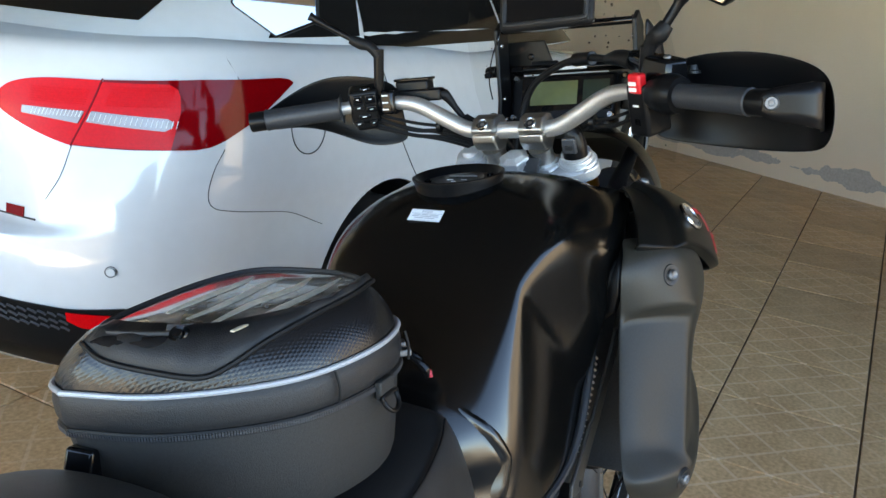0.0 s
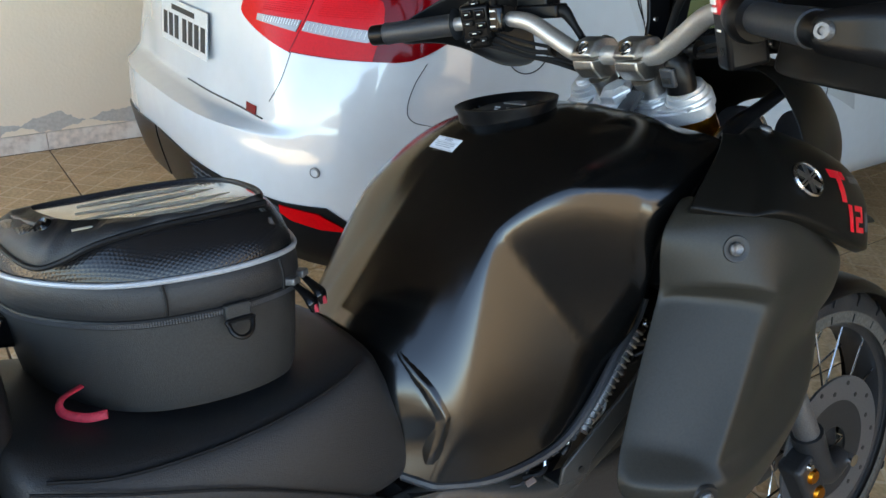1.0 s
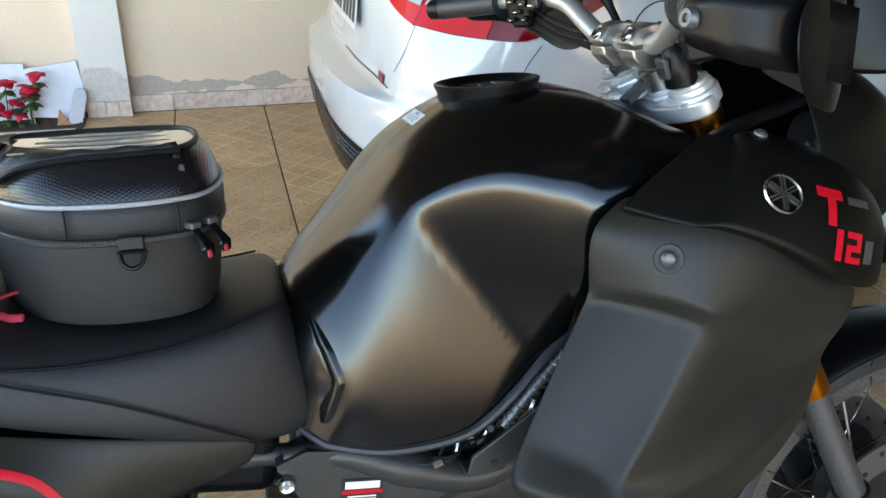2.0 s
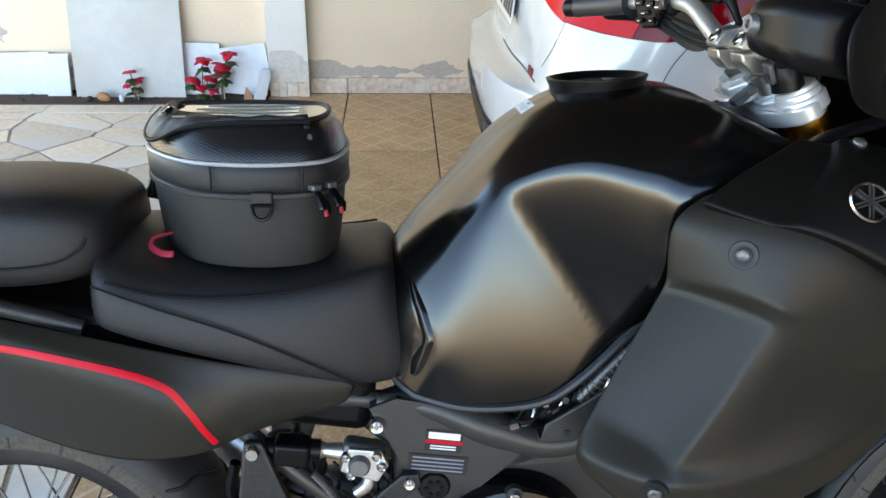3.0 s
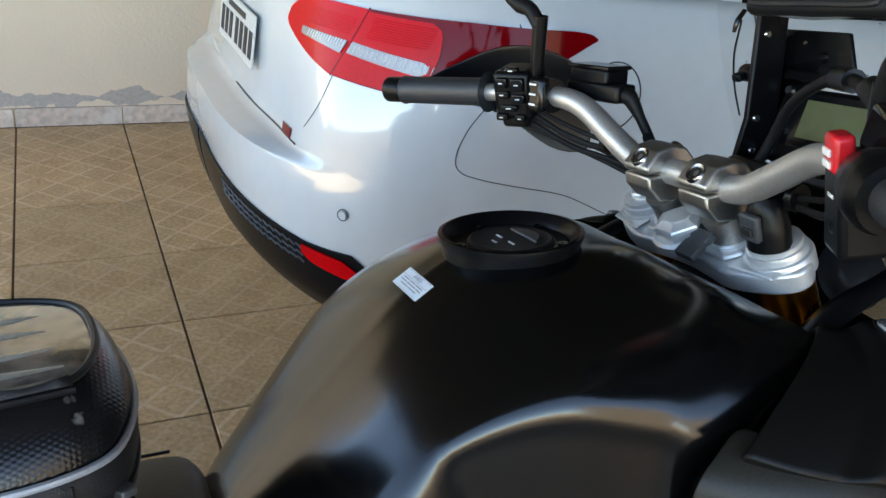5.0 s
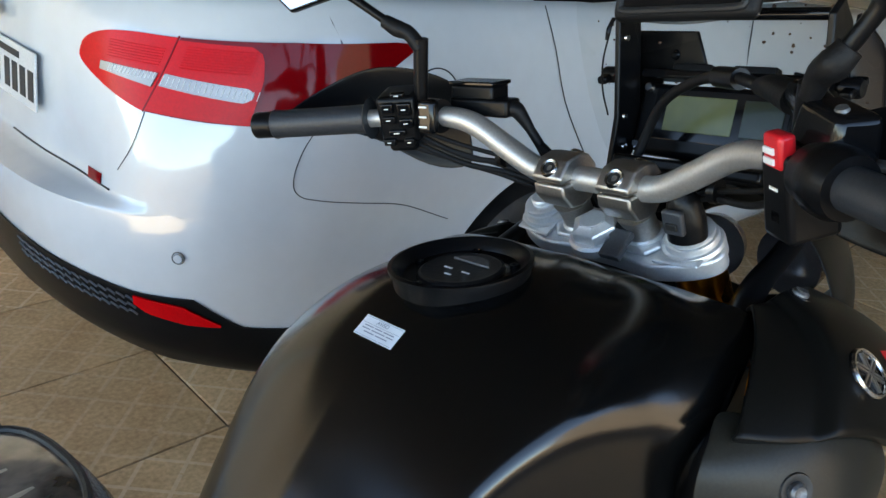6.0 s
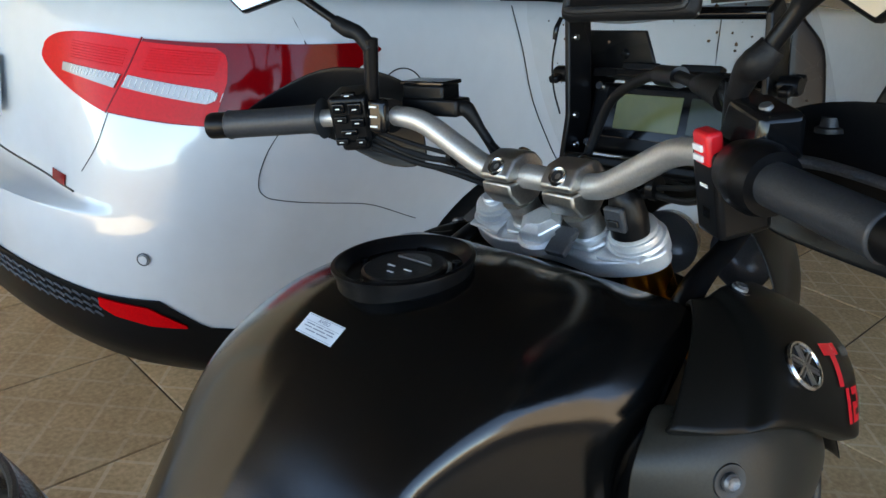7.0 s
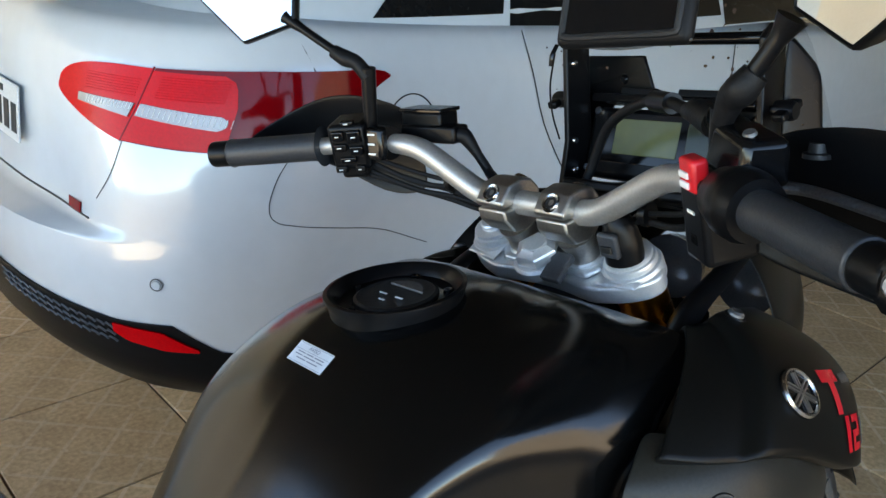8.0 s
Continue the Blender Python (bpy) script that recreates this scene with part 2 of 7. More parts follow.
RED_LENS = mat("red_lamp_lens", (0.58, 0.0015, 0.005), 0.16, 0, 0.08, 30, 0.10, 500, spec=0.12, coat=0.06)
DARK_RED = mat("dark_red_lamp_lens", (0.17, 0.001, 0.003), 0.06, 0, 0.06, 30, spec=0.14, coat=0.05)
CLEAR_LENS = mat("clear_ribbed_lens", (0.26, 0.24, 0.235), 0.22, 0.3, 0.12, 90)
RED = mat("red_plastic", (0.62, 0.012, 0.02), 0.35, 0, 0.08)
RED_FILM = mat("red_sticker_film", (0.60, 0.008, 0.02), 0.3, 0, 0.05, spec=0.2)
WHITE = mat("white_print", (0.78, 0.78, 0.76), 0.5, 0, 0.04)
PAPER = mat("white_sticker", (0.72, 0.74, 0.78), 0.4, 0, 0.04)
GREY_PRINT = mat("grey_print", (0.22, 0.24, 0.30), 0.5, 0, 0.05)
BLACK_PRINT = mat("black_print", (0.01, 0.01, 0.01), 0.5)
SILVER_PIPING = mat("silver_piping", (0.36, 0.37, 0.39), 0.4, 0.2, 0.1, 60)
LCD = mat("green_grey_display", (0.105, 0.115, 0.045), 0.25, 0, 0.08, 8)
DIM_LCD = mat("dark_green_display", (0.018, 0.026, 0.016), 0.2, 0, 0.08, 8)
PLATE = mat("grey_plate_metal", (0.60, 0.61, 0.60), 0.4, 0.1, 0.1, 30)
DARK_GLASS = mat("tinted_car_glass", (0.008, 0.008, 0.008), 0.04, 0, 0.3, 10, spec=0.25)
MIRROR = mat("mirror_glass", (0.6, 0.6, 0.58), 0.02, 1.0, 0.0, rough_vary=0.0)
POCKET = mat("clear_pocket_film", (0.33, 0.28, 0.23), 0.12, 0, 0.3, 6, tone=(0.05, 0.045, 0.04), tone_scale=22, coat=1.0)
SCREEN = glass_material("smoked_windscreen", (0.94, 0.935, 0.92))
DUSTY_RUBBER = mat("dusty_tyre_rubber", (0.075, 0.066, 0.052), 0.85, 0, 0.3, 30, 0.3, 250)
GROUT = mat("brown_grout", (0.14, 0.092, 0.062), 0.9, 0, 0.3, 20, 0.4, 150)
TILE = tile_material()
SKIRTING = mat("beige_skirting_tile", (0.66, 0.52, 0.42), 0.5, 0, 0.2, 6, 0.2, 80, tone=(0.78, 0.68, 0.58), tone_scale=9, random_tone=0.12)
FLAG = mat("pale_flagstone", (0.76, 0.64, 0.48), 0.75, 0, 0.12, 5, 0.5, 40, tone=(0.72, 0.68, 0.60), tone_scale=2.2, random_tone=0.14)
WALL = wall_material("cream_wall_paint", (0.86, 0.69, 0.51), (0.52, 0.45, 0.38), 0.10, 0.17)
PILLAR = wall_material("pale_pillar_paint", (0.80, 0.77, 0.71), (0.66, 0.62, 0.55), 0.05, 0.20)
PLAIN_WALL = mat("cream_render", (0.50, 0.38, 0.25), 0.8, 0, 0.08, 3, 0.3, 60)
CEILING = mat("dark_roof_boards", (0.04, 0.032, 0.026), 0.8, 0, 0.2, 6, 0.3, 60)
EARTH = mat("dark_soil", (0.075, 0.045, 0.030), 0.95, 0, 0.4, 14, 0.9, 90)
YARD = mat("grey_brown_yard_paving", (0.085, 0.074, 0.060), 0.85, 0, 0.15, 3, 0.3, 40)
MORTAR = mat("pale_mortar", (0.40, 0.33, 0.26), 0.9, 0, 0.3, 20, 0.4, 150)
MARBLE = mat("pale_grey_stone_slab", (0.50, 0.50, 0.47), 0.35, 0, 0.06, 3, 0.05, 60, tone=(0.44, 0.42, 0.37), tone_scale=2.2)
WHITE_SLAB = mat("white_stone_offcut", (0.70, 0.73, 0.76), 0.35, 0, 0.05, 4, 0.05, 60)
CLAY = mat("terracotta", (0.45, 0.22, 0.11), 0.8, 0, 0.2, 10, 0.3, 80)
PETAL = mat("red_petal", (0.68, 0.015, 0.05), 0.55, 0, 0.25, 30, random_tone=0.2)
LEAF = mat("green_leaf", (0.05, 0.10, 0.03), 0.55, 0, 0.3, 30)
STEM = mat("plant_stem", (0.10, 0.11, 0.05), 0.7, 0, 0.2, 30)


# building blocks
def part(name, bm, material, parent=None, label="", smooth=True, sub=0, bevel=0.0, solid=0.0, angle=40):
    """Links a bmesh as one mesh object under parent, in the parent's own coordinates."""
    me = bpy.data.meshes.new(name)
    bmesh.ops.recalc_face_normals(bm, faces=bm.faces)
    bm.to_mesh(me)
    bm.free()
    me.materials.append(material)
    ob = new(name, me)
    if parent is not None:
        ob.parent = parent
    if smooth:
        me.polygons.foreach_set("use_smooth", [True] * len(me.polygons))
        if not sub:
            me.set_sharp_from_angle(angle=radians(angle))
    if solid:
        md = ob.modifiers.new("thickness", "SOLIDIFY")
        md.thickness, md.offset = solid, 0
    if bevel:
        md = ob.modifiers.new("edges", "BEVEL")
        md.width, md.segments, md.limit_method, md.angle_limit = bevel, 3, "ANGLE", radians(35)
    if sub:
        md = ob.modifiers.new("smooth", "SUBSURF")
        md.levels = md.render_levels = sub
    if label:
        tagged(ob, label=label)
    return ob


def thing(name, at=None, label="", category="", group="", kind=""):
    ob = new(name)
    ob.empty_display_size = 0.1
    if at is not None:
        ob.matrix_world = at
    return tagged(ob, label, category, group, kind)


def box(c, size, rot=(0, 0, 0), bm=None, taper=1.0):
    bm = bm or bmesh.new()
    made = bmesh.ops.create_cube(bm, size=1.0)["verts"]
    m = pose(*c, *rot)
    for v in made:
        k = taper if v.co.z > 0 else 1.0
        v.co = m @ Vector((v.co.x * size[0] * k, v.co.y * size[1] * k, v.co.z * size[2]))
    return bm


def cyl(p0, p1, r0, r1=None, seg=20, bm=None, caps=True):
    bm = bm or bmesh.new()
    p0, p1 = Vector(p0), Vector(p1)
    d = p1 - p0
    made = bmesh.ops.create_cone(bm, cap_ends=caps, segments=seg, radius1=r0, radius2=r0 if r1 is None else r1, depth=d.length)["verts"]
    m = Matrix.Translation((p0 + p1) / 2) @ d.to_track_quat("Z", "Y").to_matrix().to_4x4()
    for v in made:
        v.co = m @ v.co
    return bm


def smooth_line(pts, steps=8):
    """A smooth line through points."""
    p = [Vector(q) for q in pts]
    p = [2 * p[0] - p[1]] + p + [2 * p[-1] - p[-2]]
    out = []
    for i in range(1, len(p) - 2):
        for k in range(steps):
            u = k / steps
            a, b, c, d = p[i - 1:i + 3]
            out.append(0.5 * (2 * b + (c - a) * u + (2 * a - 5 * b + 4 * c - d) * u * u + (3 * b - a - 3 * c + d) * u ** 3))
    return out + [p[-2]]


def tube(pts, r, seg=10, steps=8, bm=None, flat=1.0, smooth=True):
    """A round rod along a line; r is one radius or one for each point."""
    bm = bm or bmesh.new()
    rs = r if isinstance(r, (list, tuple)) else [r] * len(pts)
    line = smooth_line(pts, steps) if smooth else [Vector(q) for q in pts]
    n = len(line)
    rad = [float(np.interp(i / (n - 1) * (len(rs) - 1), range(len(rs)), rs)) for i in range(n)]
    side = None
    rings = []
    for i, c in enumerate(line):
        d = (line[min(i + 1, n - 1)] - line[max(i - 1, 0)]).normalized()
        if side is None:
            side = d.cross(Vector((0, 0, 1)) if abs(d.z) < 0.9 else Vector((1, 0, 0))).normalized()
        side = (side - d * side.dot(d)).normalized()
        up = side.cross(d)
        rings.append([bm.verts.new(c + rad[i] * (math.cos(a) * side + flat * math.sin(a) * up)) for a in (2 * math.pi * k / seg for k in range(seg))])
    for a, b in zip(rings, rings[1:]):
        for k in range(seg):
            bm.faces.new((a[k], a[(k + 1) % seg], b[(k + 1) % seg], b[k]))
    bm.faces.new(rings[0][::-1])
    bm.faces.new(rings[-1])
    return bm


def loft(rings, closed=True, cap=True, bm=None):
    """Joins rows of points, each of the same number, into a skin."""
    bm = bm or bmesh.new()
    vs = [[bm.verts.new(p) for p in r] for r in rings]
    n = len(vs[0])
    for a, b in zip(vs, vs[1:]):
        for k in range(n if closed else n - 1):
            q = (a[k], a[(k + 1) % n], b[(k + 1) % n], b[k])
            bm.faces.new(q)
    if cap and closed:
        bm.faces.new(vs[0][::-1])
        bm.faces.new(vs[-1])
    return bm


def lathe(profile, c, axis, seg=32, bm=None, closed=False):
    """Turns (radius, height) pairs round an axis through c."""
    bm = bm or bmesh.new()
    q = Vector(axis).to_track_quat("Z", "Y").to_matrix()
    rings = [[Vector(c) + q @ Vector((max(r, 1e-4) * math.cos(a), max(r, 1e-4) * math.sin(a), h)) for a in (2 * math.pi * k / seg for k in range(seg))] for r, h in profile]
    if closed:
        rings.append(rings[0])
    vs = [[bm.verts.new(p) for p in r] for r in rings]
    for a, b in zip(vs, vs[1:]):
        for k in range(seg):
            bm.faces.new((a[k], a[(k + 1) % seg], b[(k + 1) % seg], b[k]))
    bmesh.ops.remove_doubles(bm, verts=bm.verts, dist=1e-5)
    return bm


def slab(outline, z0, z1, m=None, bm=None):
    """A plate with the outline (x, y) from z0 to z1, laid by the matrix m."""
    bm = bm or bmesh.new()
    m = m or Matrix()
    lo = [bm.verts.new(m @ Vector((x, y, z0))) for x, y in outline]
    hi = [bm.verts.new(m @ Vector((x, y, z1))) for x, y in outline]
    n = len(lo)
    bm.faces.new(lo[::-1])
    bm.faces.new(hi)
    for k in range(n):
        bm.faces.new((lo[k], lo[(k + 1) % n], hi[(k + 1) % n], hi[k]))
    return bm


def oval(cx, cy, hx, hy, z, p=2.0, n=48):
    out = []
    for k in range(n):
        a = 2 * math.pi * k / n
        c, s = math.cos(a), math.sin(a)
        out.append(Vector((cx + hx * math.copysign(abs(c) ** (2 / p), c), cy + hy * math.copysign(abs(s) ** (2 / p), s), z)))
    return out


def axes(o, x, y):
    """A matrix with its origin at o, its x along x and its z square to x and y."""
    x = Vector(x).normalized()
    z = x.cross(Vector(y)).normalized()
    y = z.cross(x)
    m = Matrix((x, y, z)).transposed().to_4x4()
    m.translation = Vector(o)
    return m


def mirrored(p):
    return (p[0], -p[1], p[2])


def word(name, text, size, m, material, parent, depth=0.0006, label=""):
    """Raised letters in the plain built-in font."""
    cu = bpy.data.curves.new(name, "FONT")
    cu.body, cu.size, cu.extrude, cu.align_x, cu.align_y = text, size, depth, "CENTER", "CENTER"
    tmp = bpy.data.objects.new(name, cu)
    scene.collection.objects.link(tmp)
    me = bpy.data.meshes.new_from_object(tmp.evaluated_get(bpy.context.evaluated_depsgraph_get()))
    bpy.data.objects.remove(tmp)
    me.materials.clear()
    me.materials.append(material)
    me.transform(m)
    ob = new(name, me)
    ob.parent = parent
    if label:
        tagged(ob, label=label)
    return ob


def on_surface(ob, p, towards):
    """Where a line from p meets a finished part of the same thing, with the normal there."""
    ev = ob.evaluated_get(bpy.context.evaluated_depsgraph_get())
    d = Vector(towards).normalized()
    hit, place, normal, _ = ev.ray_cast(Vector(p), d)
    if not hit:
        return Vector(p), -d
    return place, normal if normal.dot(d) < 0 else -normal


def lay_on(ob, target, towards, lift):
    """Presses the vertices of a thin part onto another part, keeping their depth as lift."""
    ev = target.evaluated_get(bpy.context.evaluated_depsgraph_get())
    d = Vector(towards).normalized()
    for v in ob.data.vertices:
        hit, place, normal, _ = ev.ray_cast(v.co - d * 0.1, d)
        if hit:
            n = normal if normal.dot(d) < 0 else -normal
            v.co = place + n * lift


# the setting: ground, roofed bay, walls
S, FLOOR_X, FLOOR_Y = 0.473, -0.005, 0.094
ground = part("ground", box((2, -20, -0.06), (160, 160, 0.09)), YARD, smooth=False)
tagged(ground, "dark grey-brown paving of the yard", "ground", kind="structure")
floor = part("floor", box((2.99, -2.95, -0.012), (7.88, 6.14, 0.012)), GROUT, smooth=False)
tagged(floor, "brown ceramic tile floor with dark grout joints", "floor", kind="structure")


def wall_piece(name, bm, material, label):
    ob = part(name, bm, material, smooth=False)
    return tagged(ob, label, "wall", kind="structure")


wall_piece("wall_north", box((4.36, 0.20, 1.4), (10.4, 0.16, 2.9)), WALL, "cream painted wall, paint peeled to cement near the floor")
wall_piece("wall_garden", box((-2.24, 0.20, 1.1), (2.78, 0.16, 2.3)), WALL, "cream garden wall behind the planting strip")
wall_piece("pillar", box((-0.805, 0.09, 0.93), (0.222, 0.10, 1.96)), PILLAR, "pale square pillar with flaking paint against the wall")
wall_piece("wall_east", box((-2.85, -0.085, 1.4), (14.3, 0.16, 2.9)), WALL, "cream painted end wall, peeled to grey cement at its foot").matrix_world = pose(6.13, -3.18, 0, 0, 0, 63)
wall_piece("wall_yard", box((0, -22.0, 0.55), (80, 0.16, 1.2)), PLAIN_WALL, "plain sunlit cream yard wall")
wall_piece("wall_west", box((-9.5, -8.4, 0.45), (0.16, 17.0, 1.0)), PLAIN_WALL, "plain cream yard wall")
# unseen dark screen, added to block southern sky light and darken the tank's reflections
wall_piece("wall_south", box((3.2, -5.72, 1.35), (2.6, 0.14, 2.8)), CEILING, "unseen dark screen added to block light from the open side")
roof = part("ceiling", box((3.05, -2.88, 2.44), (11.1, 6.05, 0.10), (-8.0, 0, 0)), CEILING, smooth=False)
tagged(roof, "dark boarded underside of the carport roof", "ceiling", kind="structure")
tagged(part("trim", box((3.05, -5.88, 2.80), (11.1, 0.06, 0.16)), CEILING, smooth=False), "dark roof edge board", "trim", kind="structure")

# out-of-view paving west of the path, added as a reflector for warm fill
bounce_paving = part("pavement", box((-5.7, -2.4, -0.008), (4.5, 4.0, 0.012)), FLAG, smooth=False)
tagged(bounce_paving, "unseen pale paving added to bounce warm sunlight into the bay", "pavement", kind="structure")

# planting strip beside the wall
bed = part("soil", box((-2.25, -0.01, -0.005), (2.66, 0.26, 0.03)), EARTH, smooth=False)
tagged(bed, "dark bare soil of the planting strip", "soil", kind="structure")


def lump(bm, c, r, seed):
    made = bmesh.ops.create_icosphere(bm, subdivisions=1, radius=1)["verts"]
    rnd = random.Random(seed)
    for v in made:
        k = rnd.uniform(0.75, 1.2)
        v.co = Vector(c) + Vector((v.co.x * r[0] * k, v.co.y * r[1] * k, v.co.z * r[2] * k))


rnd = random.Random(5)
bm = bmesh.new()
for k in range(150):
    r = rnd.uniform(0.004, 0.016)
    lump(bm, (rnd.uniform(-2.6, -0.93), rnd.uniform(-0.12, 0.10), 0.008), (r, r, r * 0.7), k)
tagged(part("soil_clods", bm, EARTH), "loose clods of dark soil", "soil", kind="stuff")

# stone slabs and offcuts leaning on the wall


def leaning(name, outline, foot, back, thick, material, label, turn=0.0):
    """A slab with an upright outline (x, z), its foot standing out from the wall by back over its height."""
    h = max(z for _, z in outline)
    m = pose(foot[0], foot[1], foot[2], 90 - math.degrees(math.asin(min(0.9, back / h))), 0, turn)
    ob = part(name, slab(outline, -thick, 0), material, smooth=False, bevel=0.003)
    ob.matrix_world = m
    return tagged(ob, label, "stone slab", group="slabs leaning on the wall")


leaning("stone_slab", [(-0.30, 0), (0.30, 0), (0.30, 0.535), (0.28, 0.562), (-0.30, 0.575)], (-1.675, -0.02, 0.008), 0.10, 0.022, MARBLE, "tall pale grey stone slab with a brown stain, leaning on the wall")
leaning("stone_offcut", [(-0.10, 0), (0.10, 0), (0.10, 0.285), (-0.10, 0.29)], (-1.285, 0.035, 0.008), 0.05, 0.02, WHITE_SLAB, "small white stone offcut leaning behind red flowers")
leaning("stone_offcut", [(-0.14, 0.02), (0.12, 0), (0.14, 0.14), (0.115, 0.295), (-0.135, 0.262)], (-1.05, 0.01, 0.008), 0.07, 0.02, WHITE_SLAB, "white stone offcut with uneven edges leaning on the wall")
leaning("stone_offcut", [(-0.065, 0), (0.065, 0), (0.065, 0.235), (-0.065, 0.23)], (-2.075, 0.0, 0.008), 0.05, 0.02, WHITE_SLAB, "low white stone offcut beside the tall slab")
leaning("stone_offcut", [(-0.22, 0), (0.19, 0), (0.19, 0.235), (-0.22, 0.225)], (-2.31, 0.03, 0.008), 0.05, 0.02, WHITE_SLAB, "wide low white stone offcut leaning on the wall")
bar = part("stone_strip", slab([(-0.03, 0.012), (0.0, 0), (0.035, 0.012), (0.05, 0.15), (0.04, 0.185), (0.0, 0.19), (-0.02, 0.17)], -0.025, 0), WHITE_SLAB, smooth=False, bevel=0.004)
bar.matrix_world = pose(-0.965, -0.085, 0.004, 68, 14, 12)
tagged(bar, "narrow white stone strip leaning over soil", "stone slab", group="slabs leaning on the wall")
tri_bm = slab([(-0.03, 0), (0.045, 0), (-0.01, 0.085)], -0.02, 0)
chip = part("stone_chip", tri_bm, CLAY, smooth=False, bevel=0.002)
chip.matrix_world = pose(-1.02, -0.095, 0.004, 76, 0, 0)
tagged(chip, "triangular terracotta chip standing in soil", "stone")
for k, (x, y, r, mm, lab) in enumerate(((-1.80, -0.10, (0.055, 0.035, 0.035), CLAY, "rounded terracotta brick lump on soil"), (-1.70, -0.115, (0.018, 0.018, 0.03), WHITE_SLAB, "small pale blue-white stone on soil"), (-1.88, -0.09, (0.03, 0.03, 0.02), EARTH, "small dark stone on soil"))):
    bm = bmesh.new()
    lump(bm, (0, 0, 0), r, k + 40)
    ob = part("stone", bm, mm, sub=1)
    ob.location = (x, y, 0.01 + r[2] * 0.7)
    tagged(ob, lab, "stone")


def flower(x, y, height, heads, seed):
    """A potted-out poinsettia: thin stems with red bract heads and dark leaves."""
    rnd = random.Random(seed)
    root = thing("flower", pose(x, y, 0.008), "red poinsettia on thin stems in dark soil", "flower", "red flowers in the strip")
    stake = cyl((0.012, 0.005, 0), (0.014, 0.006, height * 0.55), 0.003, seg=6)
    part("stake", stake, mat("cane_stake", (0.5, 0.42, 0.28), 0.7) if "cane_stake" not in bpy.data.materials else bpy.data.materials["cane_stake"], root)
    for hx, hz, size in heads:
        top = Vector((hx, rnd.uniform(-0.02, 0.02), hz))
        part("stem", tube([(0, 0, -0.004), (hx * 0.3, 0, hz * 0.5), top], 0.003, seg=6, steps=4), STEM, root)
        for name, material, count, reach, drop in (("leaf", LEAF, 5, size * 1.05, 0.045), ("petal", PETAL, 12, size, 0.0)):
            for k in range(count):
                a = 2 * math.pi * k / count + rnd.uniform(-0.3, 0.3)
                tilt = rnd.uniform(-0.55, 0.35) - (0.3 if name == "leaf" else 0)
                length, width = reach * rnd.uniform(0.75, 1.1), reach * rnd.uniform(0.40, 0.55)
                d = Vector((math.cos(a), math.sin(a), tilt)).normalized()
                s = d.cross(Vector((0, 0, 1))).normalized()
                n = s.cross(d)
                bm = bmesh.new()
                rows = []
                base = top - Vector((0, 0, drop))
                for i in range(6):
                    u = i / 5
                    w = width * math.sin(math.pi * min(1, 0.12 + 0.88 * u)) ** 0.8
                    c = base + d * length * u - Vector((0, 0, 0.25 * length * u * u))
                    rows.append([c - s * w, c - n * 0.12 * w, c + s * w])
                part(name, loft(rows, closed=False, bm=bm), material, root, solid=0.0008)
    return root


flower(-1.635, -0.07, 0.18, ((-0.01, 0.165, 0.042), (0.012, 0.115, 0.045), (-0.03, 0.09, 0.033), (0.005, 0.06, 0.03)), 3)
flower(-1.275, -0.04, 0.24, ((0.02, 0.225, 0.056), (-0.05, 0.12, 0.058), (0.045, 0.12, 0.05), (0.0, 0.075, 0.04)), 4)
flower(-1.17, -0.05, 0.26, ((0.06, 0.255, 0.056), (0.02, 0.20, 0.062), (0.01, 0.155, 0.056), (-0.04, 0.06, 0.04)), 6)

# the white saloon: a plan outline rounded at the tail, drawn round at each height
CAR_Y, XC = -1.72, 0.86
LEVELS = [(0.20, 0.62, 0.76), (0.27, 0.32, 0.845), (0.34, 0.165, 0.866), (0.40, 0.112, 0.870), (0.45, 0.098, 0.871), (0.50, 0.086, 0.871), (0.56, 0.076, 0.872), (0.64, 0.078, 0.873), (0.694, 0.083, 0.872), (0.704, 0.118, 0.872),
          (0.716, 0.166, 0.872), (0.725, 0.172, 0.871), (0.80, 0.178, 0.869), (0.90, 0.180, 0.862), (0.98, 0.186, 0.852), (1.05, 0.20, 0.838), (1.10, 0.225, 0.815), (1.125, 0.26, 0.79)]
LZ, LX, LW = (np.array(c) for c in zip(*LEVELS))
# past the badge the bumper's ledge runs out into the wing
BLEND = ([0.20, 0.27, 0.34, 0.40, 0.50, 0.56, 0.62, 0.70, 0.78, 0.86, 0.92, 0.98, 1.05, 1.10, 1.125], [0.62, 0.32, 0.165, 0.112, 0.088, 0.082, 0.085, 0.102, 0.124, 0.148, 0.167, 0.186, 0.205, 0.228, 0.26])


def car_point(s, z, off=0.0):
    """A place on the car's right flank: s runs 0 to 1 round the tail corner, then in metres forward."""
    def raw(s, z):
        k = max(0.0, min(1.0, (s - 0.16) / 0.30))
        k = k * k * (3 - 2 * k)
        x0, w = float(np.interp(z, LZ, LX)) * (1 - k) + float(np.interp(z, *BLEND)) * k, float(np.interp(z, LZ, LW))
        if s <= 1:
            a = s * math.pi / 2
            x = XC - (XC - x0) * math.cos(a) ** (2 / 3)
            y = w * math.sin(a) ** (2 / 3)
        else:
            x, y = XC + (s - 1), w
        return Vector((x, CAR_Y - y, z))
    p = raw(s, z)
    if off:
        e = 0.004
        ds = raw(min(s + e, 4.6), z) - raw(max(s - e, 0.001), z)
        dz = raw(s, min(z + 0.01, 1.12)) - raw(s, max(z - 0.01, 0.21))
        n = ds.cross(dz).normalized()
        if n.y > 0 and s > 0.5 or n.x > 0 and s <= 0.5:
            n = -n
        p = p + n * off
    return p


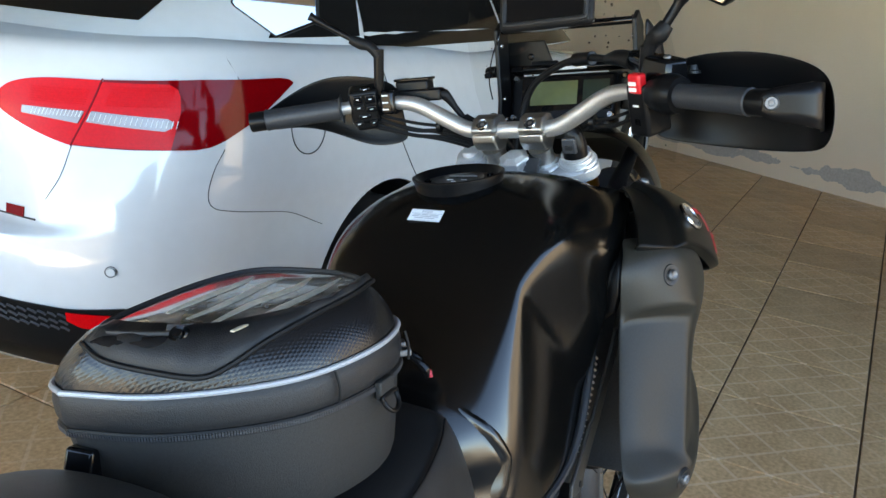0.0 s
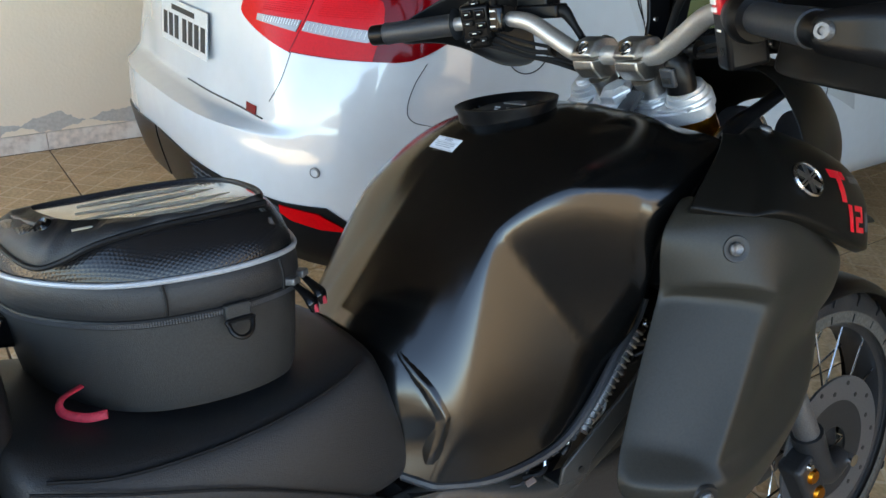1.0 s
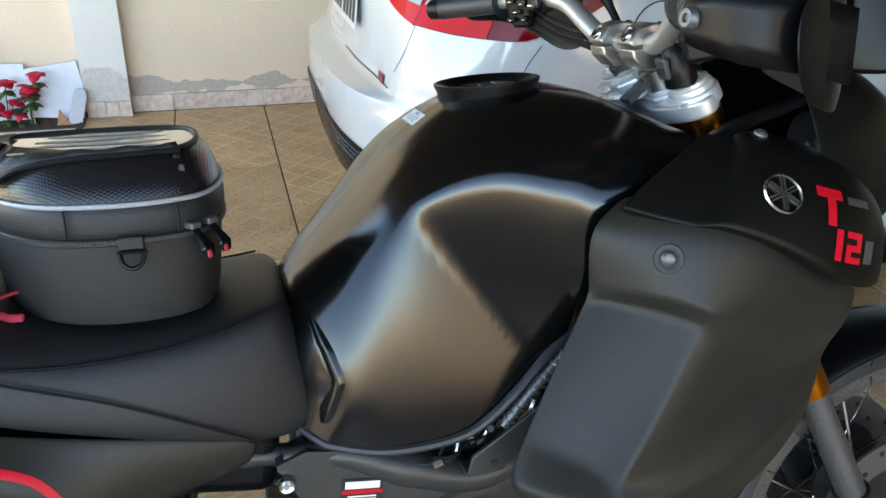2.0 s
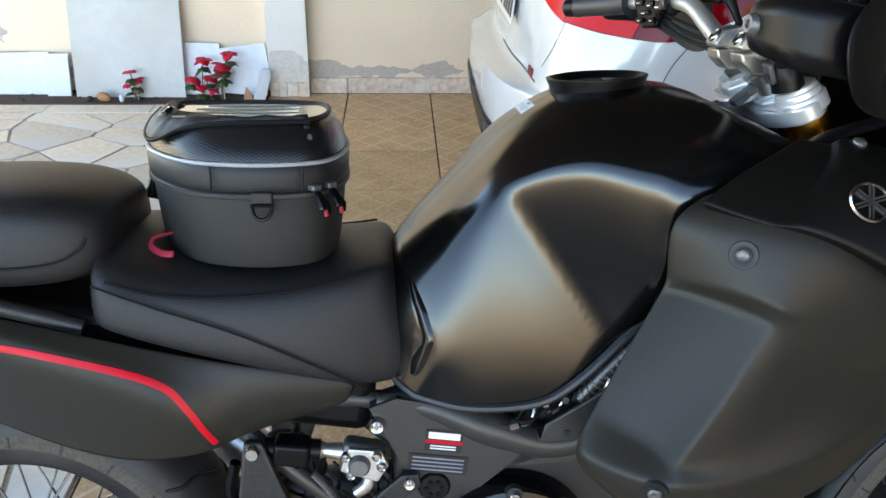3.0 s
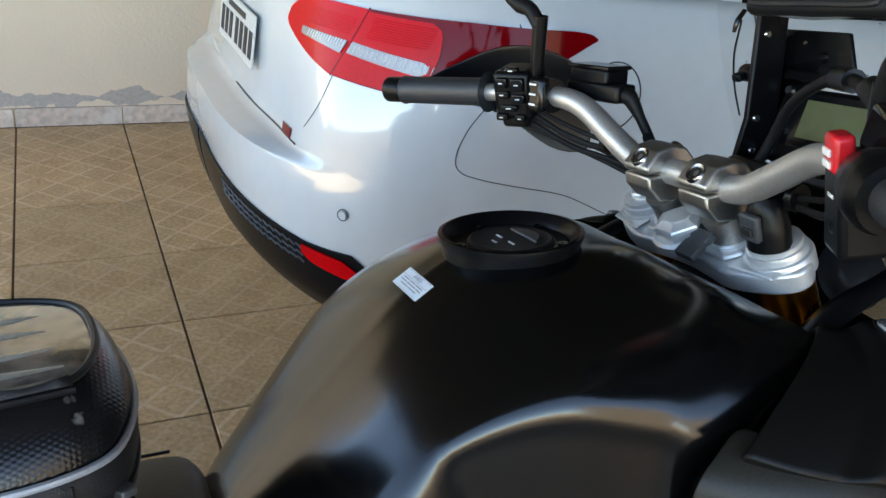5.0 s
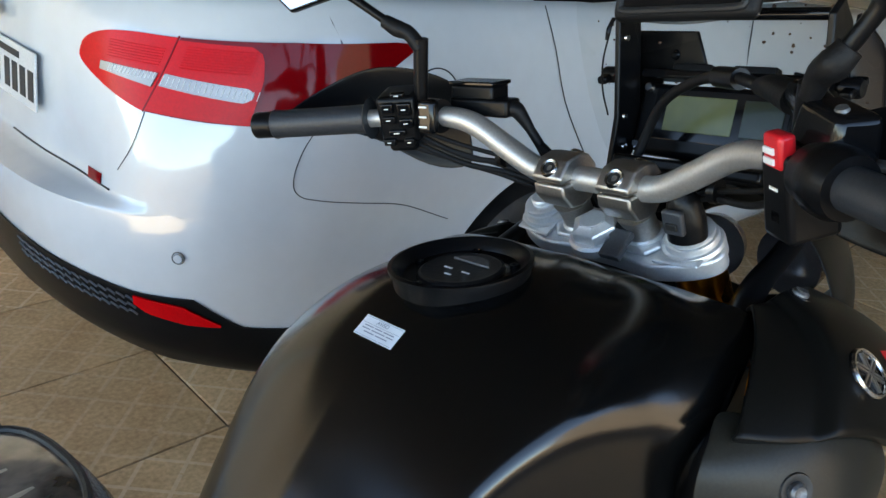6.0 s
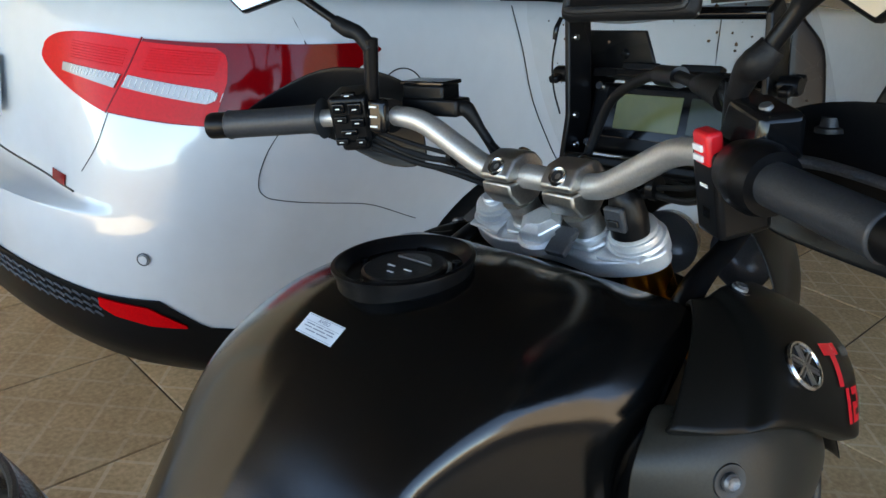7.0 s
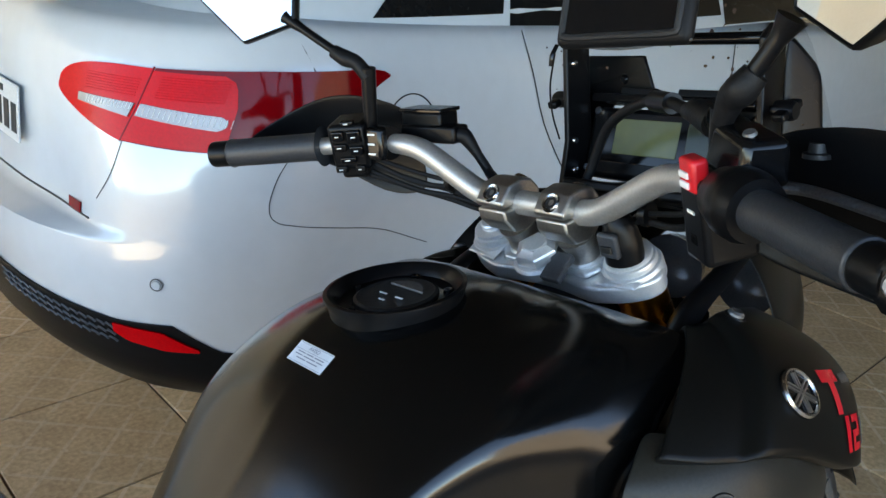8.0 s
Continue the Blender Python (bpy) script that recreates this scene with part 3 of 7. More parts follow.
def s_of_x(x, z):
    """The s at which the flank reaches x."""
    if x >= XC:
        return 1 + x - XC
    x0 = float(np.interp(z, LZ, LX))
    return math.acos(max(0, min(1, (XC - x) / (XC - x0))) ** 1.5) / (math.pi / 2)


def s_of_y(y, z):
    """The s at which the tail reaches y."""
    w = float(np.interp(z, LZ, LW))
    return math.asin(max(0, min(1, (CAR_Y - y) / w)) ** 1.5) / (math.pi / 2)


def deck(x):
    """Height of the body's top edge along the car."""
    return float(np.interp(x, [0.0, 0.3, 0.6, 1.0, 1.5, 2.2, 3.0, 3.6, 4.5, 5.0], [1.125, 1.125, 1.135, 1.115, 1.095, 1.05, 1.01, 0.98, 0.84, 0.68]))


car = thing("car", pose(2.3, CAR_Y, 0) @ Matrix.Diagonal((1, 1.044, 1.03, 1)), "white four-door saloon parked on the tiles beside the wall", "car")
car_back = Matrix.Translation((-2.3, -CAR_Y, 0))


def car_part(name, bm, material, parent=None, **k):
    bm.transform(car_back)
    return part(name, bm, material, parent or car, **k)


def body_rings():
    rings = []
    stations = [(i / 22) for i in range(23)] + [1 + 0.148 * k for k in range(1, 25)]
    front = [1 - i / 14 for i in range(15)]
    for z in [0.20, 0.27, 0.34, 0.40, 0.45, 0.50, 0.56, 0.64, 0.675, 0.689, 0.694, 0.699, 0.704, 0.710, 0.716, 0.725, 0.735, 0.76, 0.78, 0.82, 0.86, 0.90, 0.98, 1.05, 1.10, 1.125]:
        half = []
        for s in stations:
            p = car_point(s, z)
            half.append(Vector((p.x, p.y, 0.2 + (z - 0.2) * (deck(p.x) - 0.2) / 0.925)))
        xs = half[-1].x
        w = float(np.interp(z, LZ, LW))
        nose = float(np.interp(z, [0.2, 0.4, 0.7, 0.9, 1.125], [4.85, 5.00, 4.98, 4.90, 4.75]))
        for f in front[1:]:
            a = f * math.pi / 2
            x = xs + (nose - xs) * math.cos(a) ** 0.7
            y = w * math.sin(a) ** 0.5
            half.append(Vector((x, CAR_Y - y, 0.2 + (z - 0.2) * (deck(x) - 0.2) / 0.925)))
        other = [Vector((p.x, 2 * CAR_Y - p.y, p.z)) for p in half[::-1]][1:-1]
        rings.append(half + other)
    return rings


bm = loft(body_rings(), cap=False)
bm.faces.ensure_lookup_table()
bm.verts.ensure_lookup_table()
rim_n = 23 + 24 + 14
top_loop = bm.verts[-(2 * rim_n - 2):]
half_n = rim_n
for k in range(1, half_n - 1):
    i0, i1 = k, k + 1
    j0, j1 = len(top_loop) - k, len(top_loop) - k - 1
    if i1 == half_n - 1:
        bm.faces.new((top_loop[i0], top_loop[i1], top_loop[j0]))
    else:
        bm.faces.new((top_loop[i0], top_loop[i1], top_loop[j1], top_loop[j0]))
bm.faces.new((top_loop[0], top_loop[1], top_loop[-1]))
bottom = bm.verts[:2 * rim_n - 2]
bm.faces.new(bottom)
bmesh.ops.recalc_face_normals(bm, faces=bm.faces)
body = car_part("body", bm, WHITE_PAINT, angle=50)
REAR_AXLE, FRONT_AXLE, WHEEL_R = 1.23, 4.16, 0.318
cut = bmesh.new()
for x in (REAR_AXLE, FRONT_AXLE):
    for side in (-1, 1):
        cyl((x, CAR_Y + side * 0.62, 0.305), (x, CAR_Y + side * 1.0, 0.305), 0.395, seg=64, bm=cut)
cut.transform(car_back)
cut_me = bpy.data.meshes.new("arch_cut")
cut.to_mesh(cut_me)
cut.free()
cut_ob = bpy.data.objects.new("arch_cut", cut_me)
scene.collection.objects.link(cut_ob)
cut_ob.parent = car
bpy.context.view_layer.update()
md = body.modifiers.new("arches", "BOOLEAN")
md.object, md.operation, md.solver = cut_ob, "DIFFERENCE", "EXACT"
bpy.context.view_layer.update()
cut_body = bpy.data.meshes.new_from_object(body.evaluated_get(bpy.context.evaluated_depsgraph_get()))
body.modifiers.clear()
body.data = cut_body
cut_body.materials.clear()
cut_body.materials.append(WHITE_PAINT)
bpy.data.objects.remove(cut_ob)


def patch(name, s0, s1, low, high, off, material, parent=None, n=24, rows=6, thick=0.004, label="", slant=(0.0, 0.0), **k):
    """A panel that lies on the car's flank between two edge heights, with a turned-in rim; slant leans its two ends."""
    def spot(u, z, depth):
        return car_point(s0 + (s1 - s0) * u + (slant[0] * (1 - u) + slant[1] * u) * (z - 0.90), z, depth)

    grid = []
    for i in range(n + 1):
        u = i / n
        lo, hi = low(u), high(u)
        grid.append([spot(u, lo, off - thick)] + [spot(u, lo + (hi - lo) * j / rows, off) for j in range(rows + 1)] + [spot(u, hi, off - thick)])
    first, last = ([spot(u, low(u) + (high(u) - low(u)) * max(0, min(1, (j - 1) / rows)), off - thick) for j in range(rows + 3)] for u in (0, 1))
    return car_part(name, loft([first] + grid + [last], closed=False), material, parent, label=label, **k)


def groove(points, r=0.0022, parent=None, name="panel_gap"):
    return car_part(name, tube(points, r, seg=6, steps=3), BLACK_PRINT, parent)


def ease(u, pts):
    return float(np.interp(u, *zip(*pts)))


# tail lamp: outer part on the wing, inner part on the boot lid, with a clear strip across both
sA, sM, sB = s_of_y(-2.155, 0.97), s_of_y(-2.336, 0.95), s_of_x(0.765, 1.03)
lamp = patch("tail_lamp", sM, sB, lambda u: ease(u, [(0, 0.900), (0.25, 0.895), (0.54, 0.893), (0.60, 0.897), (0.66, 0.908), (0.817, 0.955), (0.93, 1.0), (1, 1.030)]),
             lambda u: ease(u, [(0, 1.045), (0.5, 1.050), (0.93, 1.047), (0.98, 1.043), (1, 1.034)]), 0.010, DARK_RED, n=60, slant=(0.45, 0.0), label="wraparound red tail lamp with clear strip")
patch("brake_lens", sM, sM + (sB - sM) * 0.42, lambda u: ease(u, [(0, 0.902), (1, 0.895)]), lambda u: ease(u, [(0, 1.040), (0.8, 1.040), (0.92, 1.028), (0.97, 1.01), (1, 0.98)]), 0.0135, RED_LENS, lamp, slant=(0.45, 0.25))
patch("clear_strip", sM + 0.005, sM + (sB - sM) * 0.40, lambda u: ease(u, [(0, 0.952), (0.93, 0.936), (1, 0.945)]), lambda u: ease(u, [(0, 0.976), (0.93, 0.964), (1, 0.955)]), 0.0165, CLEAR_LENS, lamp, slant=(0.45, 0.25))
inner = patch("boot_lamp", sA, sM - 0.006, lambda u: 0.978 - 0.078 * (0.45 * u + 0.55 * max(0.0, 1 - (1 - u) ** 2.2) ** 0.6), lambda u: 0.986 + 0.058 * max(0.0, 1 - (1 - u) ** 4.0) ** 0.5, 0.010, RED_LENS, n=40, slant=(0.0, 0.45), label="inner red tail lamp on boot lid")
patch("clear_strip", sA + (sM - sA) * 0.3, sM - 0.012, lambda u: ease(u, [(0, 0.962), (1, 0.948)]), lambda u: ease(u, [(0, 0.978), (1, 0.975)]), 0.014, CLEAR_LENS, inner, slant=(0.1, 0.45))

for host, s0, s1, lo, hi, count, off in ((lamp, sM + 0.008, sM + (sB - sM) * 0.39, 0.955, 0.972, 18, 0.0167), (inner, sA + (sM - sA) * 0.32, sM - 0.014, 0.962, 0.976, 14, 0.0142)):
    for k in range(count):
        s = s0 + (s1 - s0) * k / (count - 1)
        drop = -0.014 * k / count if host is lamp else 0.0
        car_part("lens_rib", tube([car_point(s + 0.025, lo + drop, off), car_point(s + 0.030, hi + drop, off)], 0.0007, seg=5, steps=1), PLATE, host)
for k in range(9):
    z = 0.990 + 0.0050 * k
    car_part("lens_rib", tube([car_point(sM + (sB - sM) * u + 0.4 * (z - 0.9), z, 0.0137) for u in (0.06, 0.15, 0.24, 0.30, 0.34)], 0.0008, seg=5, steps=2), RED_LENS, lamp)
for k in range(7):
    z = 0.990 + 0.0052 * k
    car_part("lens_rib", tube([car_point(sA + (sM - sA) * u + 0.4 * u * (z - 0.9), z, 0.0102) for u in (0.35, 0.5, 0.65, 0.8, 0.93)], 0.0008, seg=5, steps=2), RED_LENS, inner)
car_part("lamp_gap", tube([car_point(sM - 0.003 + 0.45 * (z - 0.90), z, 0.0105) for z in (0.899, 0.93, 0.97, 1.01, 1.047)], 0.0022, seg=6, steps=2), DARK_RED, lamp)

for src in (lamp, inner):
    twin = copy_thing(src, Matrix())
    for o in (twin, *twin.children):
        o.data = o.data.copy()
        o.data.transform(Matrix.Diagonal((1, -1, 1, 1)))
        o.data.flip_normals()
oval_c = axes((0.170, CAR_Y - 0.0, 1.005), (0, -1, 0), (0.10, 0, 1))
car_part("oval_badge", slab([(0.052 * math.cos(a), 0.022 * math.sin(a)) for a in (2 * math.pi * k / 32 for k in range(32))], 0.0, 0.006, oval_c), CASTING, bevel=0.002, label="small grey oval badge")

BUMPER_TOP = [(0, 0.575), (0.1, 0.562), (0.28, 0.542), (0.43, 0.524), (0.56, 0.524), (0.655, 0.458), (0.74, 0.448), (1, 0.448)]
# black lower bumper, reflector and textured strip
valance = patch("lower_bumper", 0.001, s_of_x(0.84, 0.4), lambda u: ease(u, [(0, 0.41), (0.08, 0.40), (0.15, 0.385), (0.35, 0.35), (0.48, 0.335), (0.55, 0.32), (0.71, 0.30), (1, 0.29)]),
                lambda u: ease(u, BUMPER_TOP), 0.006, PLASTIC, n=50, label="black textured lower bumper")
patch("reflector", 0.425, 0.61, lambda u: ease(u, [(0, 0.498), (0.15, 0.480), (0.6, 0.464), (1, 0.462)]), lambda u: ease(u, [(0, 0.518), (0.6, 0.508), (1, 0.468)]), 0.011, RED_LENS, valance, label="red rear reflector")
mirror_band = patch("lower_bumper", 0.001, s_of_x(0.84, 0.4), lambda u: ease(u, [(0, 0.41), (0.08, 0.40), (0.15, 0.385), (0.35, 0.35), (0.48, 0.335), (0.55, 0.32), (0.71, 0.30), (1, 0.29)]),
                    lambda u: ease(u, BUMPER_TOP), 0.006, PLASTIC, n=50)
mirror_band.data.transform(Matrix.Diagonal((1, -1, 1, 1)))
mirror_band.data.flip_normals()
for k in range(26):
    s = 0.12 + 0.022 * k
    hi = ease(s / s_of_x(0.84, 0.4), BUMPER_TOP)
    if s > s_of_y(-2.34, 0.49):
        break
    for j in range(3):
        z = hi - 0.014 - 0.017 * j
        car_part("grille_rib", tube([car_point(s, z, 0.0075), car_point(s + 0.011, z - 0.004, 0.0075), car_point(s + 0.018, z - 0.010, 0.0075)], 0.0030, seg=5, steps=2), RIBBED, valance)

# parking sensor, badge, plate, fuel door, panel gaps
def disc_on(name, s, z, r, material, off=0.002, h=0.003, parent=None, ring=0.0, label=""):
    p, n = car_point(s, z), (car_point(s, z, 0.02) - car_point(s, z)).normalized()
    prof = [(0.0, h), (r * 0.9, h), (r, 0.0)] if not ring else [(r - ring, 0.0), (r - ring * 0.7, h), (r, h), (r + ring * 0.3, 0.0)]
    return car_part(name, lathe(prof, p + n * off, n), material, parent, label=label)


sS = s_of_y(-2.434, 0.617)
disc_on("parking_sensor", sS, 0.617, 0.010, WHITE_PAINT, label="round white parking sensor")
disc_on("sensor_ring", sS, 0.617, 0.0135, CASTING, off=0.001, h=0.0015, ring=0.0018)
patch("badge", s_of_y(-2.178, 0.73), s_of_y(-2.236, 0.73), lambda u: 0.724, lambda u: 0.748, 0.003, DARK_RED, n=6, rows=2, thick=0.002, label="small red and chrome badge")
pl = axes((0.172, -1.785, 0.880), (0, -1, 0), (0.10, 0, 1))
plate = car_part("number_plate", slab([(-0.2, -0.065), (0.2, -0.065), (0.2, 0.065), (-0.2, 0.065)], 0.0, 0.005, pl), PLATE, smooth=False, bevel=0.002, label="grey metal number plate with dark characters")
for k in range(7):
    x = -0.152 + 0.052 * k + (0.012 if k > 2 else -0.008)
    car_part("character_bar", slab([(x - 0.017, -0.045), (x + 0.017, -0.045), (x + 0.017, 0.022), (x - 0.017, 0.022)], 0.005, 0.0065, pl), BLACK_PRINT, plate, smooth=False)
car_part("name_bar", slab([(-0.10, 0.035), (0.10, 0.035), (0.10, 0.050), (-0.10, 0.050)], 0.005, 0.0065, pl), BLACK_PRINT, plate, smooth=False)
FUEL = (0.825, 0.915)
ringpts = [car_point(s_of_x(FUEL[0] + 0.073 * math.cos(a), FUEL[1]), FUEL[1] + 0.073 * math.sin(a), 0.0014) for a in (2 * math.pi * k / 28 for k in range(29))]
groove(ringpts, 0.0016, name="fuel_door_gap")
# gaps: boot lid to wing, wing to bumper, rear door
groove([car_point(s_of_y(-2.336, 0.9), 0.90, 0.0012), car_point(s_of_y(-2.322, 0.83), 0.83, 0.0012), car_point(s_of_y(-2.292, 0.77), 0.772, 0.0012)], 0.0008)
groove([car_point(s, 0.7235, 0.0012) for s in (0.01, 0.05, 0.10, 0.16, 0.22, 0.28, s_of_y(-2.27, 0.725))], 0.0022)
line = smooth_line([(0.537, 0, 0.889), (0.512, 0, 0.84), (0.500, 0, 0.785), (0.512, 0, 0.752), (0.56, 0, 0.735), (0.72, 0, 0.70), (0.88, 0, 0.632)], 6)
groove([car_point(s_of_x(p.x, p.z), p.z, 0.0004) for p in line], 0.0011)
groove([car_point(s_of_x(0.59, 1.05), 1.048, 0.0018), car_point(s_of_x(0.575, 1.1), 1.10, 0.0018), car_point(s_of_x(0.57, 1.12), 1.12, 0.001)], 0.0018)
groove([car_point(s_of_x(1.215, 1.1), 1.10, 0.0), car_point(s_of_x(1.235, 1.0), 1.0, 0.0018), car_point(s_of_x(1.28, 0.87), 0.87, 0.0018), car_point(s_of_x(1.37, 0.74), 0.74, 0.0018), car_point(s_of_x(1.42, 0.69), 0.68, 0.0018)], 0.0015)
groove([car_point(s_of_x(2.24, 1.0), 1.02, 0.0), car_point(s_of_x(2.24, 0.6), 0.6, 0.0018), car_point(s_of_x(2.22, 0.3), 0.3, 0.0018)], 0.0022)

# greenhouse
GZ = [1.06, 1.14, 1.25, 1.36, 1.44, 1.475, 1.485]


def house_outline(z, off=0.0):
    rear = float(np.interp(z, [1.06, 1.14, 1.44, 1.485], [0.36, 0.44, 1.10, 1.40]))
    nose = float(np.interp(z, [1.0, 1.06, 1.44, 1.485], [3.62, 3.50, 2.62, 2.30]))
    w = float(np.interp(z, [1.06, 1.14, 1.36, 1.44, 1.475, 1.485], [0.80, 0.775, 0.655, 0.60, 0.53, 0.44])) + off
    cx, hx = (rear + nose) / 2, (nose - rear) / 2 + off
    return cx, hx, w


bm = loft([[Vector((p.x, p.y + CAR_Y, p.z)) for p in oval(house_outline(z)[0], 0, *house_outline(z)[1:], z, p=5.0, n=96)] for z in GZ])
car_part("roof", bm, WHITE_PAINT, angle=60)


def side_glass(name, x0, x1, z0, z1, side, lean0=0.0, lean1=0.0):
    rows = []
    for j in range(5):
        z = z0 + (z1 - z0) * j / 4
        cx, hx, w = house_outline(z, 0.004)
        a, b = x0 + lean0 * j / 4, x1 + lean1 * j / 4
        row = []
        for i in range(9):
            x = a + (b - a) * i / 8
            u = min(0.999, abs((x - cx) / hx))
            row.append(Vector((x, CAR_Y + side * w * (1 - u ** 5) ** 0.2, z)))
        rows.append(row)
    return car_part(name, loft(rows, closed=False), DARK_GLASS, label="dark tinted side window")


for side in (-1, 1):
    side_glass("side_window", 1.20, 2.21, 1.095, 1.40, side, 0.10, 0.0)
    side_glass("side_window", 2.23, 3.15, 1.065, 1.40, side, 0.0, -0.52)
    side_glass("quarter_window", 0.80, 1.185, 1.135, 1.36, side, 0.32, 0.12)
    rows = []
    for j in range(5):
        z = 1.165 + 0.245 * j / 4
        rows.append([Vector((house_outline(z, 0.005)[0] - house_outline(z, 0.005)[1] * (1 - abs(u * 0.93) ** 5) ** 0.2, CAR_Y + u * house_outline(z, 0.005)[2] * 0.93, z)) for u in (0.76 * (i / 6 - 1) for i in range(13))])
    if side < 0:
        car_part("rear_window", loft(rows, closed=False), DARK_GLASS, label="dark rear windscreen")
        rows = []
        for j in range(5):
            z = 1.09 + 0.33 * j / 4
            rows.append([Vector((house_outline(z, 0.005)[0] + house_outline(z, 0.005)[1] * (1 - abs(u * 0.93) ** 5) ** 0.2, CAR_Y + u * house_outline(z, 0.005)[2] * 0.93, z)) for u in (i / 6 - 1 for i in range(13))])
        car_part("windscreen", loft(rows, closed=False), DARK_GLASS, label="dark front windscreen")


def arch_liner(x, side):
    """Dark felt liner inside a wheel arch: a half drum closed at its inner end."""
    rows = []
    for y, r in ((0.858, 0.3945), (0.70, 0.391), (0.64, 0.385), (0.632, 0.30), (0.632, 0.02)):
        rows.append([Vector((x + r * math.cos(a), CAR_Y + side * y, max(0.2, 0.305 + r * math.sin(a)))) for a in (radians(-22 + 224 * k / 32) for k in range(33))])
    car_part("arch_liner", loft(rows, closed=False), RUBBER, label="dark wheel arch liner")


def car_wheel(x, side):
    c = Vector((x, CAR_Y + side * 0.77, WHEEL_R))
    ax = Vector((0, side, 0))
    t = lathe([(0.215, -0.09), (0.24, -0.10), (0.29, -0.105), (0.312, -0.085), (WHEEL_R, -0.05), (WHEEL_R, 0.05), (0.312, 0.085), (0.29, 0.10), (0.24, 0.098), (0.216, 0.085)], c, ax, 48)
    w = car_part("wheel", t, TYRE, label="car wheel with silver alloy rim")
    car_part("rim", lathe([(0.0, 0.02), (0.04, 0.03), (0.045, 0.0), (0.19, -0.06), (0.205, 0.07), (0.218, 0.085), (0.22, 0.07), (0.21, -0.09)], c, ax, 40), DARK_METAL, w)
    for k in range(5):
        for d in (-0.11, 0.11):
            a = 2 * math.pi * k / 5 + d
            e = c + Vector((math.cos(a) * 0.205, side * 0.062, math.sin(a) * 0.205))
            b = c + Vector((math.cos(a - d * 0.5) * 0.045, side * 0.045, math.sin(a - d * 0.5) * 0.045))
            car_part("spoke", tube([b, (b + e) / 2 + Vector((0, side * 0.012, 0)), e], [0.016, 0.013, 0.017], seg=8, steps=3), ALU, w)
    return w


for x in (REAR_AXLE, FRONT_AXLE):
    for side in (-1, 1):
        arch_liner(x, side)
        car_wheel(x, side)


# the motorcycle: x forward, y to its left, z up its own plane; it leans left on its stand
bike = thing("motorcycle", pose(0, -3.649, 0, -9.9), "matt black adventure motorcycle leaning on its side stand", "motorcycle")

# tank cover: rows from the seat forward, each from the centre line down to the lower edge
TANK = [
    [(-0.206, 0, 0.845), (-0.204, 0.05, 0.843), (-0.202, 0.087, 0.834), (-0.199, 0.114, 0.810), (-0.195, 0.128, 0.778), (-0.191, 0.136, 0.743), (-0.196, 0.142, 0.705)],
    [(-0.19, 0, 0.875), (-0.188, 0.052, 0.870), (-0.185, 0.098, 0.855), (-0.178, 0.134, 0.827), (-0.168, 0.157, 0.788), (-0.160, 0.168, 0.744), (-0.178, 0.164, 0.698)],
    [(-0.163, 0, 0.904), (-0.163, 0.053, 0.899), (-0.161, 0.103, 0.883), (-0.155, 0.143, 0.853), (-0.145, 0.168, 0.808), (-0.137, 0.181, 0.754), (-0.16, 0.174, 0.692)],
    [(-0.106, 0, 0.964), (-0.106, 0.056, 0.959), (-0.11, 0.108, 0.942), (-0.112, 0.151, 0.910), (-0.100, 0.179, 0.852), (-0.086, 0.192, 0.778), (-0.095, 0.190, 0.683)],
    [(-0.03, 0, 1.04), (-0.033, 0.060, 1.034), (-0.040, 0.122, 1.014), (-0.046, 0.171, 0.976), (-0.030, 0.195, 0.908), (-0.010, 0.203, 0.820), (-0.008, 0.193, 0.69)],
    [(0.045, 0, 1.083), (0.045, 0.065, 1.077), (0.042, 0.138, 1.052), (0.036, 0.190, 1.006), (0.050, 0.209, 0.930), (0.070, 0.212, 0.850), (0.045, 0.196, 0.724)],
    [(0.13, 0, 1.090), (0.13, 0.07, 1.086), (0.13, 0.150, 1.058), (0.124, 0.204, 0.996), (0.128, 0.213, 0.925), (0.132, 0.212, 0.866), (0.104, 0.192, 0.782)],
    [(0.195, 0, 1.086), (0.2, 0.07, 1.083), (0.213, 0.155, 1.062), (0.2, 0.214, 0.990), (0.168, 0.208, 0.925), (0.15, 0.200, 0.88), (0.146, 0.186, 0.818)],
    [(0.222, 0, 1.074), (0.232, 0.06, 1.07), (0.272, 0.142, 1.05), (0.29, 0.198, 1.028), (0.218, 0.216, 0.975), (0.165, 0.206, 0.925), (0.158, 0.19, 0.848)],
    [(0.222, 0, 1.058), (0.232, 0.06, 1.054), (0.272, 0.138, 1.034), (0.288, 0.186, 1.012), (0.216, 0.196, 0.965), (0.163, 0.19, 0.918), (0.156, 0.174, 0.842)],
]


def both_sides(row):
    return [Vector(mirrored(p)) for p in row[::-1]] + [Vector(p) for p in row[1:]]


def knee_facet(x, y, z):
    """Cuts the bulging flank by an upright facet for the knee, with a slanting rear edge and a short front return."""
    behind = max(0.0, -(x + 0.066) * 0.80 - (z - 0.982) * 0.60)
    flat = 0.160 + 0.245 * (x + 0.066) + 0.075 * (z - 0.98) + 0.30 * behind + 0.6 * max(0.0, x - 0.130)
    return y - 0.006 * math.log1p(math.exp(min(40.0, (y - flat) / 0.006)))


FINE = 8
along = [smooth_line([TANK[k][c] for k in range(1, 9)], FINE) for c in range(7)]
skin = []
for k in range(len(along[0])):
    row = smooth_line([along[c][k] for c in range(7)], FINE)
    skin.append([(p.x, knee_facet(p.x, p.y, p.z), p.z) for p in row])


def between(row):
    """A border row with as many points as the skin's rows."""
    return [tuple(p) for p in smooth_line(row, FINE)]


